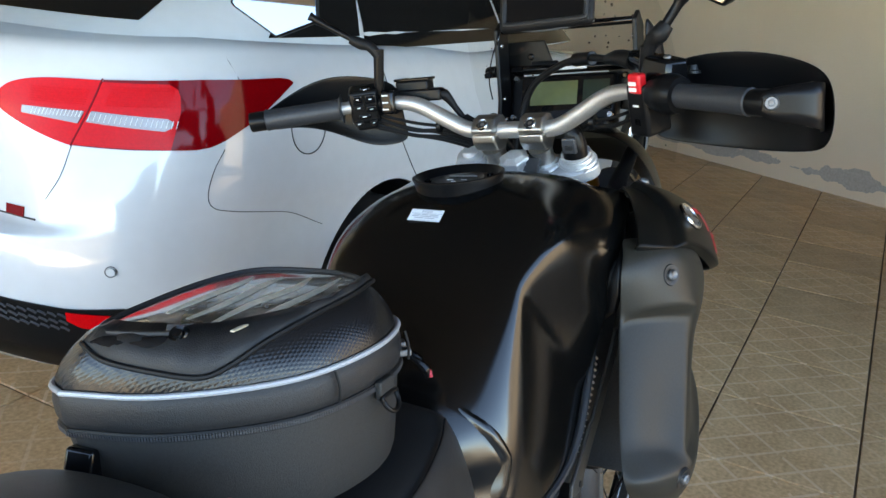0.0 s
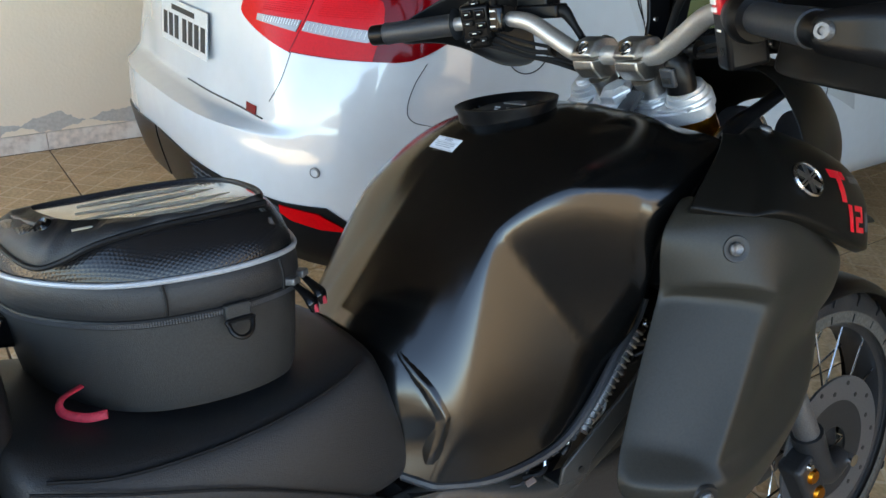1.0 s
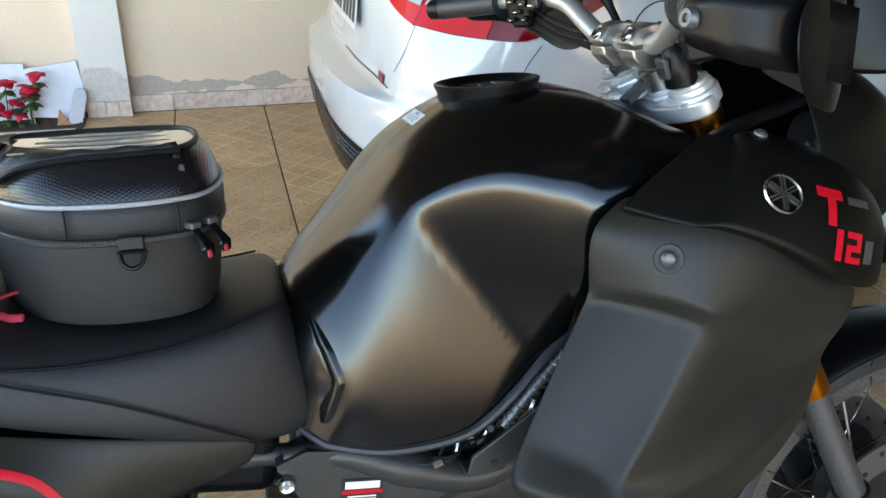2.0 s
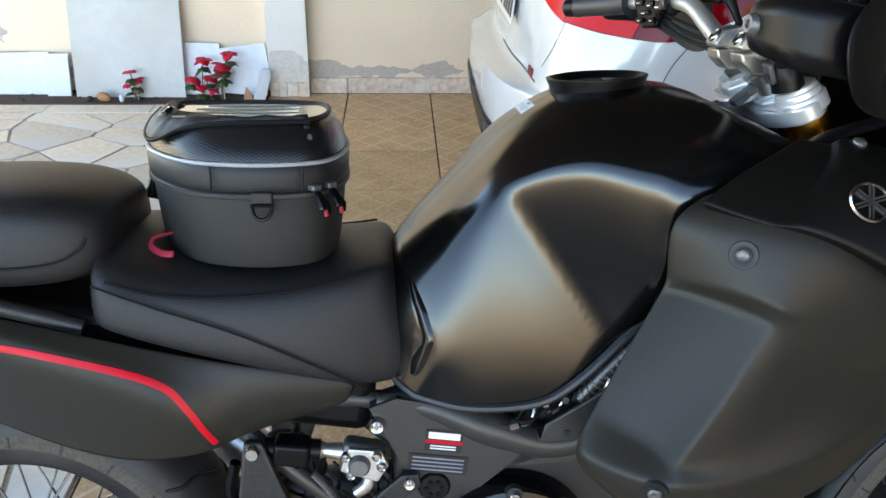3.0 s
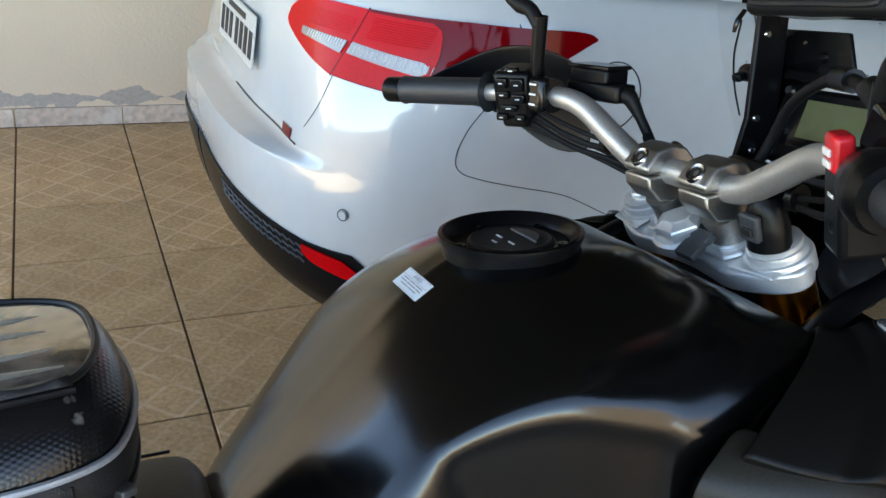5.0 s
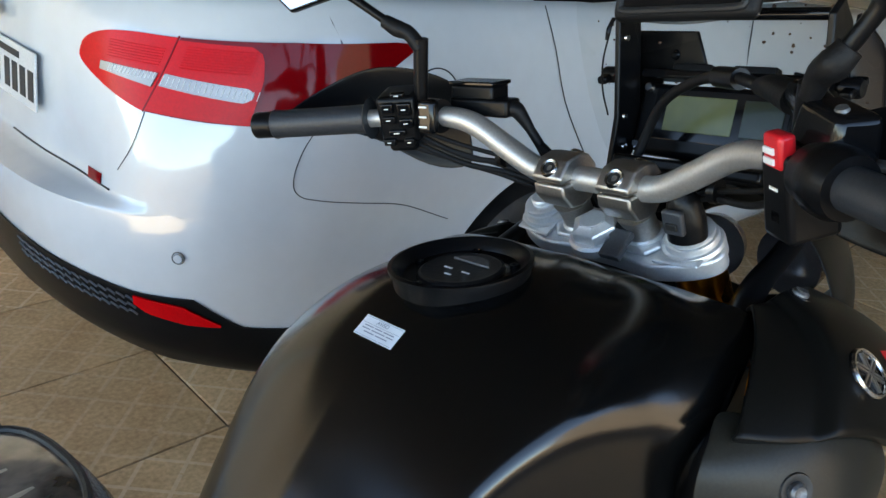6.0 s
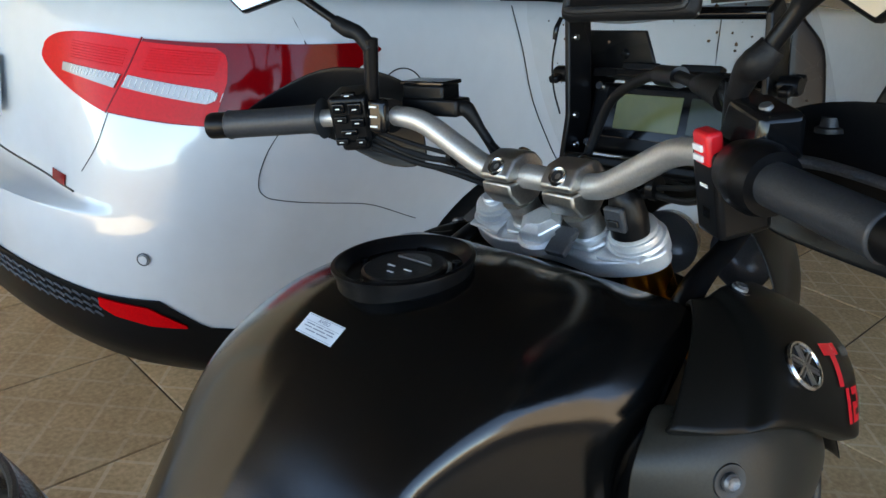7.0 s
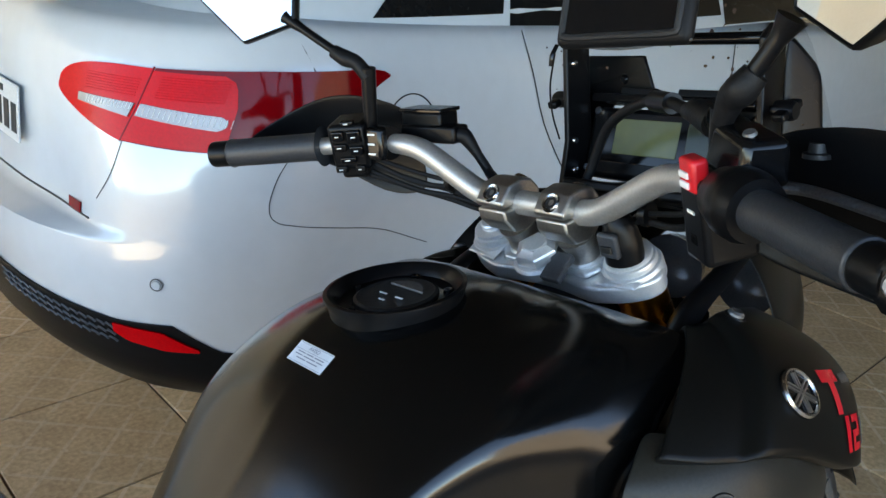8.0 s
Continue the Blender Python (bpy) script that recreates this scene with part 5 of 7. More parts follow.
for x, z in ((-0.215, 0.532), (-0.178, 0.563)):
    part("lug_bolt", lathe([(0.0, 0.008), (0.003, 0.008), (0.0035, 0.005), (0.0075, 0.006), (0.0085, 0.0)], (x, -0.174, z), (0, -1, 0), 14), STEEL, mc)
for k in range(14):
    x0 = -0.42 + 0.017 * k
    part("cable", tube([(x0, -0.10 - rnd.uniform(0, 0.05), 0.58), (x0 + rnd.uniform(-0.02, 0.05), -0.13 - rnd.uniform(0, 0.03), 0.54 - rnd.uniform(0, 0.03)), (x0 + rnd.uniform(0, 0.1), -0.12, 0.49 - rnd.uniform(0, 0.03))], (0.0025 if k in (3, 8) else rnd.choice((0.003, 0.005, 0.008))), seg=8, steps=5), rnd.choice((PLASTIC, RUBBER, PLASTIC, RUBBER)) if k != 3 else RED, mc)
for side in (1, -1):
    part("subframe_rail", tube([(-0.20, side * 0.12, 0.66), (-0.42, side * 0.13, 0.70), (-0.90, side * 0.09, 0.84)], 0.014, seg=12), FRAME_GREY, bike)
    part("subframe_rail", tube([(-0.17, side * 0.13, 0.42), (-0.32, side * 0.145, 0.55), (-0.48, side * 0.13, 0.70)], 0.013, seg=12), FRAME_GREY, bike)
    part("peg_hanger", slab([(-0.40, 0.63), (-0.375, 0.63), (-0.33, 0.50), (-0.38, 0.36), (-0.42, 0.36), (-0.42, 0.48)], -0.008, 0.008, axes((0, side * 0.17, 0), (1, 0, 0), (0, 0, 1))), DARK_METAL, bike, bevel=0.004)
    for x, z in ((-0.388, 0.618), (-0.40, 0.50), (-0.36, 0.45), (-0.385, 0.40)):
        part("hanger_bolt", lathe([(0.0, 0.010), (0.008, 0.010), (0.010, 0.004), (0.010, 0.0)], (x, side * 0.178, z), (0, side, 0), 14), STEEL, bike)
    part("footpeg", box((-0.22, side * 0.235, 0.36), (0.045, 0.09, 0.02)), RUBBER, bike, bevel=0.004)
part("shock_spring", tube([(-0.28 + 0.028 * math.cos(a) - 0.02 * a / 6.3, 0.028 * math.sin(a), 0.38 + 0.035 * a / 6.3) for a in (k * 0.6 for k in range(64))], 0.006, seg=8, steps=2), DARK_METAL, bike)
part("silencer", tube([(-0.36, 0.16, 0.36), (-0.55, 0.20, 0.46), (-0.75, 0.21, 0.56), (-0.98, 0.20, 0.68)], [0.035, 0.06, 0.065, 0.055], seg=20), ALU, bike, "brushed silver silencer")
part("swingarm", tube([(-0.16, 0.09, 0.40), (-0.45, 0.11, 0.36), (-0.76, 0.11, 0.32)], [0.04, 0.036, 0.03], seg=14), DARK_METAL, bike)
part("swingarm", tube([(-0.16, -0.09, 0.40), (-0.45, -0.11, 0.36), (-0.76, -0.11, 0.32)], [0.04, 0.036, 0.03], seg=14), DARK_METAL, bike)
# the stand's foot reaches the ground on the left
part("side_stand", tube([(-0.10, 0.13, 0.33), (-0.14, 0.20, 0.15), (-0.17, 0.245, 0.046)], [0.016, 0.014, 0.013], seg=12), DARK_METAL, bike)
part("stand_foot", box((-0.175, 0.25, 0.042), (0.07, 0.045, 0.012), (10, 0, 0)), DARK_METAL, bike, bevel=0.003)


# wire-spoked wheels
def bike_wheel(x, radius, rim_r, width, spokes, label):
    c = Vector((x, 0, radius))
    flank = [(rim_r + 0.004, 0.40), (rim_r + 0.022, 0.48), (radius * 0.80, 0.505), (radius * 0.865, 0.495), (radius * 0.925, 0.42), (radius * 0.965, 0.29), (radius * 0.992, 0.13), (radius, 0.0)]
    prof = [(q, -u * width) for q, u in flank] + [(q, u * width) for q, u in flank[-2::-1]]
    w = part("wheel", lathe(prof, c, (0, -1, 0), 72), TYRE, bike, label)
    for side in (1, -1):
        part("sidewall_band", lathe([(radius * 0.765, side * width * 0.500), (radius * 0.775, side * width * 0.515), (radius * 0.825, side * width * 0.514), (radius * 0.84, side * width * 0.498)], c, (0, -1, 0), 72), DUSTY_RUBBER, w, "dusty band round the tyre's shoulder")
        for k in range(22):
            a = 2 * math.pi * (k + 0.25 * side) / 22
            pts = []
            for da, (q, u) in zip((0.0, 0.03, 0.085, 0.10, 0.15), ((1.0, 0.02), (0.992, 0.13), (0.965, 0.29), (0.925, 0.42), (0.872, 0.492))):
                pts.append(c + Vector((math.cos(a + da) * radius * q, side * width * u, math.sin(a + da) * radius * q)))
            part("tread_groove", tube(pts, [0.003, 0.0042, 0.0042, 0.0036, 0.002], seg=6, steps=4), BLACK_PRINT, w)
            b = a + 0.17
            mid = [c + Vector((math.cos(b + e) * radius * 0.80, side * width * 0.512, math.sin(b + e) * radius * 0.80)) for e in (-0.01, 0.01)]
            part("band_notch", box((mid[0] + mid[1]) / 2, (0.003, 0.004, 0.016), (0, 90 - math.degrees(b), 0)), TYRE, w)
    part("rim", lathe([(rim_r - 0.018, -0.012), (rim_r - 0.008, -width * 0.34), (rim_r + 0.010, -width * 0.40), (rim_r + 0.012, -width * 0.36), (rim_r + 0.002, -width * 0.30), (rim_r + 0.002, width * 0.30), (rim_r + 0.012, width * 0.36), (rim_r + 0.010, width * 0.40), (rim_r - 0.008, width * 0.34), (rim_r - 0.018, 0.012)], c, (0, -1, 0), 64, closed=True), DARK_METAL, w)
    part("hub", lathe([(0.0, -0.07), (0.03, -0.07), (0.06, -0.055), (0.06, -0.045), (0.04, -0.03), (0.04, 0.03), (0.06, 0.045), (0.06, 0.055), (0.03, 0.07), (0.0, 0.07)], c, (0, -1, 0), 32), DARK_METAL, w)
    for k in range(spokes):
        a = 2 * math.pi * k / spokes
        side = 1 if k % 2 else -1
        b = a + (0.5 if (k // 2) % 2 else -0.5)
        part("spoke", cyl(c + Vector((0.058 * math.cos(b), side * 0.05, 0.058 * math.sin(b))), c + Vector(((rim_r - 0.006) * math.cos(a), side * width * 0.28, (rim_r - 0.006) * math.sin(a))), 0.0022, seg=6), STEEL, w)
    return w


bike_wheel(-0.765, 0.325, 0.215, 0.165, 32, "rear wire-spoked wheel with broad grooved tyre")
fw = bike_wheel(0.790, 0.332, 0.250, 0.110, 32, "front wire-spoked wheel with dusty tyre")
for side in (1, -1):
    y = side * 0.078
    c = (0.790, y, 0.332)
    disc = part("brake_disc", lathe([(0.105, -0.0025), (0.155, -0.0025), (0.155, 0.0025), (0.105, 0.0025)], c, (0, 1, 0), 48, closed=True), CASTING, fw, "drilled steel brake disc")
    for k in range(20):
        a = 2 * math.pi * k / 20
        r = 0.122 if k % 2 else 0.140
        part("disc_hole", cyl((c[0] + r * math.cos(a), y - 0.0032, c[2] + r * math.sin(a)), (c[0] + r * math.cos(a), y + 0.0032, c[2] + r * math.sin(a)), 0.005, seg=10), BLACK_PRINT, disc)
    part("disc_carrier", lathe([(0.05, -0.002), (0.108, -0.002), (0.108, 0.003), (0.05, 0.003)], c, (0, 1, 0), 32, closed=True), DARK_METAL, disc)
    cal = part("brake_caliper", box((0.672, side * 0.098, 0.325), (0.055, 0.05, 0.12), (0, -28, 0)), DARK_METAL, fw, "black brake caliper with orange pistons", bevel=0.01)
    for z in (0.30, 0.345):
        part("caliper_piston", lathe([(0.0, 0.006), (0.012, 0.006), (0.015, 0.003), (0.016, 0.0)], (0.678 - (z - 0.32) * 0.5, side * 0.123, z), (0, side, 0), 20), GOLD, cal)
    for z in (0.275, 0.37):
        part("caliper_bolt", lathe([(0.0, 0.006), (0.006, 0.006), (0.008, 0.0)], (0.678 - (z - 0.32) * 0.5, side * 0.123, z), (0, side, 0), 12), STEEL, cal)

# fork: gold stanchions, silver legs, clamps
RAKE = Vector((0.46, 0, -0.89)).normalized()
for side in (1, -1):
    top = Vector((0.343, side * 0.100, 1.064))
    ax = top + RAKE * 0.80
    part("fork_tube", cyl(top, top + RAKE * 0.50, 0.0285, seg=32), GOLD, bike, "orange-gold anodised fork tube")
    part("fork_leg", cyl(top + RAKE * 0.46, ax + Vector((0.0, 0, 0)), 0.022, 0.024, seg=28), CASTING, bike, "grey fork leg")
    part("fork_bottom", tube([ax - RAKE * 0.08, ax + Vector((0.015, 0, -0.03)), (0.79, side * 0.101, 0.332)], [0.03, 0.03, 0.022], seg=16, steps=4), DARK_METAL, bike)
    part("fork_cap", lathe([(0.0, 0.033), (0.014, 0.033), (0.016, 0.031), (0.016, 0.026), (0.023, 0.026), (0.026, 0.024), (0.026, 0.019), (0.0285, 0.018), (0.0295, 0.015), (0.0295, 0.011), (0.0325, 0.010), (0.034, 0.007), (0.034, -0.01)], top + Vector((-0.004, 0, 0.010)), -RAKE, 36), YOKE, bike, "bright ridged fork cap")
part("axle", cyl((0.79, -0.13, 0.332), (0.79, 0.13, 0.332), 0.012, seg=16), STEEL, bike)


def clamp_plate(c, t, material, name, label):
    """A fork yoke: wide ends round the legs, waisted in the middle."""
    m = axes(c, (0, 1, 0), (-0.89, 0, -0.46))
    out = []
    for k in range(64):
        a = 2 * math.pi * k / 64
        x, y = 0.138 * math.cos(a), 0.050 * math.sin(a)
        if abs(x) < 0.07:
            y *= 0.72 + 0.28 * (abs(x) / 0.07) ** 2
            if y < 0:
                y *= 0.7
        out.append((x, y))
    return part(name, slab(out, -t / 2, t / 2, m), material, bike, label, bevel=0.004)


yoke = clamp_plate((0.338, 0, 1.066), 0.024, YOKE, "top_yoke", "silver cast top fork yoke")
clamp_plate((0.445, 0, 0.865), 0.03, DARK_METAL, "lower_yoke", "black lower fork yoke")
part("steering_stem", cyl(Vector((0.315, 0, 1.03)), Vector((0.43, 0, 0.86)), 0.03, seg=24), FRAME_GREY, bike)
ym = axes((0.338, 0, 1.066), (0, 1, 0), (-0.89, 0, -0.46))
up_sign = 1 if (ym.to_3x3() @ Vector((0, 0, 1))).z > 0 else -1
for out, h in (([(-0.060, 0.030), (0.060, 0.030), (0.072, 0.014), (0.050, -0.012), (-0.050, -0.012), (-0.072, 0.014)], 0.018), ([(0.072, 0.036), (0.122, 0.030), (0.126, -0.018), (0.100, -0.038), (0.074, -0.020)], 0.0155), ([(-0.072, 0.036), (-0.122, 0.030), (-0.126, -0.018), (-0.100, -0.038), (-0.074, -0.020)], 0.0155)):
    rows = [[ym @ Vector((x * k, y * k, z * up_sign)) for x, y in out] for z, k in ((0.012, 1.03), (h, 1.0))]
    part("yoke_pad", loft(rows), YOKE, yoke, bevel=0.0025, smooth=False)
NUT = Vector((0.303, 0.0, 1.076))
nut = part("stem_nut", lathe([(0.0, 0.024), (0.017, 0.024), (0.020, 0.022), (0.0265, 0.019), (0.0275, 0.017), (0.0275, 0.004)], NUT, -RAKE, 6), YOKE, yoke, "hexagonal bright stem nut", angle=20)
part("nut_flange", lathe([(0.0, 0.006), (0.030, 0.006), (0.033, 0.003), (0.033, -0.006)], NUT, -RAKE, 36), YOKE, nut)
part("nut_bore", lathe([(0.0, 0.0246), (0.014, 0.0246), (0.0145, 0.022)], NUT, -RAKE, 28), YOKE, nut)
bk = axes(NUT + Vector((-0.012, -0.036, 0.002)), (0, -1, 0), (0.75, 0, 0.66))
buckle = part("strap_buckle", slab([(-0.013, -0.022), (0.013, -0.022), (0.013, -0.004), (0.011, 0.0), (0.013, 0.004), (0.013, 0.014), (-0.013, 0.014), (-0.013, 0.004), (-0.010, 0.0), (-0.013, -0.004)], -0.004, 0.005, bk), RIBBED, yoke, "grey plastic strap buckle", bevel=0.0015)
part("strap_end", tube([bk @ Vector((0, 0.010, 0.002)), bk @ Vector((0, 0.030, 0.004)), bk @ Vector((0.004, 0.048, -0.004)), bk @ Vector((0.006, 0.060, -0.016))], 0.012, seg=10, steps=4, flat=0.2), RUBBER, buckle)
for y in (0.088, -0.088):
    part("yoke_bolt", lathe([(0.0, 0.006), (0.006, 0.006), (0.008, 0.0)], (0.295, y * 1.45, 1.030), (-1, 0, 0.3), 12), STEEL, yoke)
# usb socket and clip behind the right fork cap
part("socket", tube([(0.318, -0.104, 1.092), (0.312, -0.104, 1.112), (0.306, -0.104, 1.132), (0.304, -0.104, 1.142)], [0.021, 0.021, 0.017, 0.012], seg=20, steps=3), PLASTIC, bike, "black socket with a slotted face")
part("socket_face", box((0.290, -0.104, 1.112), (0.008, 0.024, 0.028), (0, -18, 0)), RIBBED, bike, bevel=0.003)
part("socket_slot", box((0.2855, -0.104, 1.108), (0.003, 0.013, 0.008), (0, -18, 0)), BLACK_PRINT, bike, bevel=0.001)


# handlebar, risers and clamps
BAR = [(0.142, 0.420, 1.184), (0.185, 0.340, 1.190), (0.236, 0.255, 1.197), (0.262, 0.210, 1.198), (0.278, 0.172, 1.190), (0.288, 0.125, 1.164), (0.294, 0.088, 1.145), (0.296, 0.055, 1.140), (0.297, 0.0, 1.140)]
bar_line = BAR + [mirrored(p) for p in BAR[-2::-1]]
part("handlebar", tube(bar_line, [0.011, 0.011, 0.0115, 0.0125, 0.0138, 0.0142, 0.0142, 0.0142, 0.0142, 0.0142, 0.0142, 0.0142, 0.0138, 0.0125, 0.0115, 0.011, 0.011], seg=24, steps=8), TITAN, bike, "grey anodised tapered handlebar")
for side in (1, -1):
    y = side * 0.044
    c = Vector((0.297, y, 1.140))
    foot, neck = Vector((0.332, y, 1.074)), c + Vector((0.012, 0, -0.030))
    riser = part("bar_riser", tube([foot, foot.lerp(neck, 0.35), foot.lerp(neck, 0.7), neck], [0.0205, 0.019, 0.019, 0.022], seg=28, steps=4), CLAMP, bike, "grey cast handlebar riser")
    cm = axes(c, (1, 0, 0.08), (0, 0, 1))
    base = [(-0.031, -0.003), (-0.029, -0.017), (-0.014, -0.033), (0.016, -0.035), (0.029, -0.020), (0.031, -0.003)]
    cap = [(-0.031, -0.001), (0.031, -0.001), (0.031, 0.010), (0.019, 0.024), (0.002, 0.0275), (-0.018, 0.024), (-0.034, 0.006)]
    part("clamp_base", slab(base, -0.021, 0.021, cm), CLAMP, riser, bevel=0.003)
    top_cap = part("clamp_cap", slab(cap, -0.021, 0.021, cm), CLAMP, riser, "grey machined clamp cap", bevel=0.003)
    part("clamp_wedge", slab([(-0.010, -0.022), (0.020, -0.026), (0.026, -0.050), (0.018, -0.052)], -0.011, 0.011, cm), CLAMP, riser, bevel=0.003)
    for u, v, way in ((-0.0265, 0.0155, (-0.74, 0, 0.66)), (0.0255, 0.0175, (0.72, 0, 0.68))):
        p, n = cm @ Vector((u, v, 0)), Vector(way).normalized()
        part("bolt_well", lathe([(0.0072, -0.004), (0.0078, 0.0012), (0.0098, 0.0022), (0.0112, 0.0004), (0.0112, -0.004)], p, n, 28), STEEL, top_cap)
        part("clamp_bolt", lathe([(0.0, -0.0015), (0.0035, -0.0015), (0.0038, 0.0004), (0.0070, 0.0004), (0.0072, -0.004)], p, n, 20), DARK_METAL, top_cap)
    for k, (r, h) in enumerate(((0.0285, 0.004), (0.0255, 0.010), (0.0225, 0.016))):
        part("riser_ring", lathe([(0.0, h), (r - 0.0015, h), (r, h - 0.0015), (r, h - 0.006)], foot + RAKE * 0.004, -RAKE, 32), YOKE, riser)


# side fairings: rows from the rear edge forward, each from top to bottom; right side mirrored from the left
def shell(name, rows, material, label, sub=3, solid=0.004, sides=(1, -1), creases=()):
    """A moulded panel on each side; creases: pairs of (row, column) joined by a sharp edge."""
    out = []
    n = len(rows[0])
    for side in sides:
        bm = loft([[Vector((x, y * side, z)) for x, y, z in r] for r in rows], closed=False)
        bm.verts.ensure_lookup_table()
        layer = bm.edges.layers.float.new("crease_edge")
        for (r0, c0), (r1, c1), amount in creases:
            e = bm.edges.get((bm.verts[r0 * n + c0], bm.verts[r1 * n + c1]))
            if e:
                e[layer] = amount
        out.append(part(name, bm, material, bike, label, sub=sub, solid=solid))
    return out


LOWER_COWL = [
    [(0.190, 0.215, 0.985), (0.152, 0.234, 0.970), (0.130, 0.232, 0.945), (0.136, 0.230, 0.880), (0.136, 0.228, 0.868), (0.092, 0.238, 0.790), (0.048, 0.250, 0.704), (0.022, 0.262, 0.662), (0.040, 0.268, 0.632), (0.078, 0.262, 0.600)],
    [(0.200, 0.240, 0.982), (0.172, 0.262, 0.966), (0.156, 0.262, 0.940), (0.156, 0.262, 0.886), (0.154, 0.243, 0.868), (0.110, 0.256, 0.788), (0.066, 0.268, 0.702), (0.046, 0.292, 0.664), (0.060, 0.302, 0.632), (0.092, 0.288, 0.592)],
    [(0.225, 0.268, 0.976), (0.218, 0.290, 0.958), (0.214, 0.298, 0.925), (0.212, 0.306, 0.880), (0.206, 0.282, 0.862), (0.164, 0.288, 0.772), (0.112, 0.296, 0.686), (0.104, 0.326, 0.655), (0.112, 0.328, 0.628), (0.135, 0.305, 0.582)],
    [(0.262, 0.280, 0.968), (0.260, 0.302, 0.950), (0.258, 0.312, 0.912), (0.244, 0.318, 0.868), (0.238, 0.306, 0.850), (0.196, 0.312, 0.760), (0.136, 0.322, 0.672), (0.142, 0.334, 0.650), (0.152, 0.330, 0.620), (0.175, 0.304, 0.572)],
    [(0.318, 0.282, 0.958), (0.320, 0.304, 0.940), (0.322, 0.312, 0.900), (0.285, 0.316, 0.852), (0.262, 0.312, 0.828), (0.222, 0.314, 0.745), (0.176, 0.320, 0.668), (0.190, 0.330, 0.648), (0.205, 0.324, 0.618), (0.230, 0.296, 0.568)],
    [(0.376, 0.274, 0.912), (0.382, 0.298, 0.892), (0.384, 0.304, 0.862), (0.345, 0.300, 0.812), (0.320, 0.288, 0.778), (0.298, 0.286, 0.735), (0.285, 0.304, 0.682), (0.290, 0.312, 0.662), (0.300, 0.302, 0.630), (0.320, 0.276, 0.585)],
    [(0.440, 0.252, 0.884), (0.446, 0.274, 0.866), (0.450, 0.278, 0.842), (0.425, 0.280, 0.800), (0.400, 0.264, 0.772), (0.385, 0.262, 0.742), (0.380, 0.282, 0.708), (0.385, 0.284, 0.690), (0.392, 0.276, 0.662), (0.405, 0.256, 0.630)],
    [(0.495, 0.215, 0.868), (0.502, 0.236, 0.850), (0.506, 0.238, 0.828), (0.495, 0.240, 0.795), (0.480, 0.234, 0.770), (0.470, 0.232, 0.748), (0.462, 0.238, 0.724), (0.460, 0.236, 0.710), (0.462, 0.230, 0.692), (0.468, 0.220, 0.670)],
]
UPPER_COWL = [
    [(0.296, 0.182, 1.034), (0.298, 0.190, 1.042), (0.262, 0.215, 1.028), (0.203, 0.240, 1.006), (0.164, 0.252, 0.979), (0.166, 0.240, 0.968)],
    [(0.316, 0.180, 1.029), (0.317, 0.190, 1.037), (0.286, 0.222, 1.023), (0.234, 0.256, 1.000), (0.200, 0.276, 0.968), (0.200, 0.264, 0.958)],
    [(0.338, 0.180, 1.026), (0.339, 0.192, 1.034), (0.322, 0.229, 1.022), (0.280, 0.267, 0.994), (0.232, 0.287, 0.960), (0.232, 0.275, 0.950)],
    [(0.346, 0.184, 1.032), (0.347, 0.195, 1.042), (0.338, 0.236, 1.031), (0.302, 0.277, 1.002), (0.256, 0.301, 0.962), (0.256, 0.289, 0.952)],
    [(0.372, 0.184, 1.030), (0.373, 0.195, 1.040), (0.366, 0.242, 1.025), (0.345, 0.289, 0.990), (0.316, 0.312, 0.944), (0.316, 0.300, 0.936)],
    [(0.432, 0.170, 1.012), (0.434, 0.184, 1.022), (0.430, 0.249, 1.008), (0.424, 0.301, 0.968), (0.392, 0.323, 0.898), (0.388, 0.309, 0.890)],
    [(0.492, 0.148, 0.990), (0.494, 0.162, 1.000), (0.494, 0.240, 0.984), (0.492, 0.292, 0.942), (0.462, 0.310, 0.870), (0.458, 0.296, 0.862)],
    [(0.540, 0.118, 0.960), (0.542, 0.132, 0.968), (0.547, 0.190, 0.952), (0.545, 0.230, 0.915), (0.520, 0.258, 0.853), (0.514, 0.244, 0.846)],
]
COWL_EDGES = [((r, 3), (r + 1, 3), 0.75) for r in range(4)] + [((r, 4), (r + 1, 4), 0.75) for r in range(3)] + [((3, c), (3, c + 1), 0.6) for c in range(3, 7)] + [((r, 6), (r + 1, 6), 0.6) for r in range(4)] + [((r, 7), (r + 1, 7), 0.4) for r in range(7)]
lows = shell("side_cowl", LOWER_COWL, COWL_GREY, "matt dark grey sculpted radiator side cowl", creases=COWL_EDGES)
ups = shell("upper_cowl", UPPER_COWL, FAIRING, "matt black upper side cowl with round emblem", creases=[((r, 4), (r + 1, 4), 0.8) for r in range(7)] + [((r, 1), (r + 1, 1), 0.7) for r in range(7)] + [((0, c), (0, c + 1), 0.9) for c in range(5)] + [((2, c), (2, c + 1), 0.5) for c in range(1, 5)] + [((3, c), (3, c + 1), 0.35) for c in range(1, 5)])
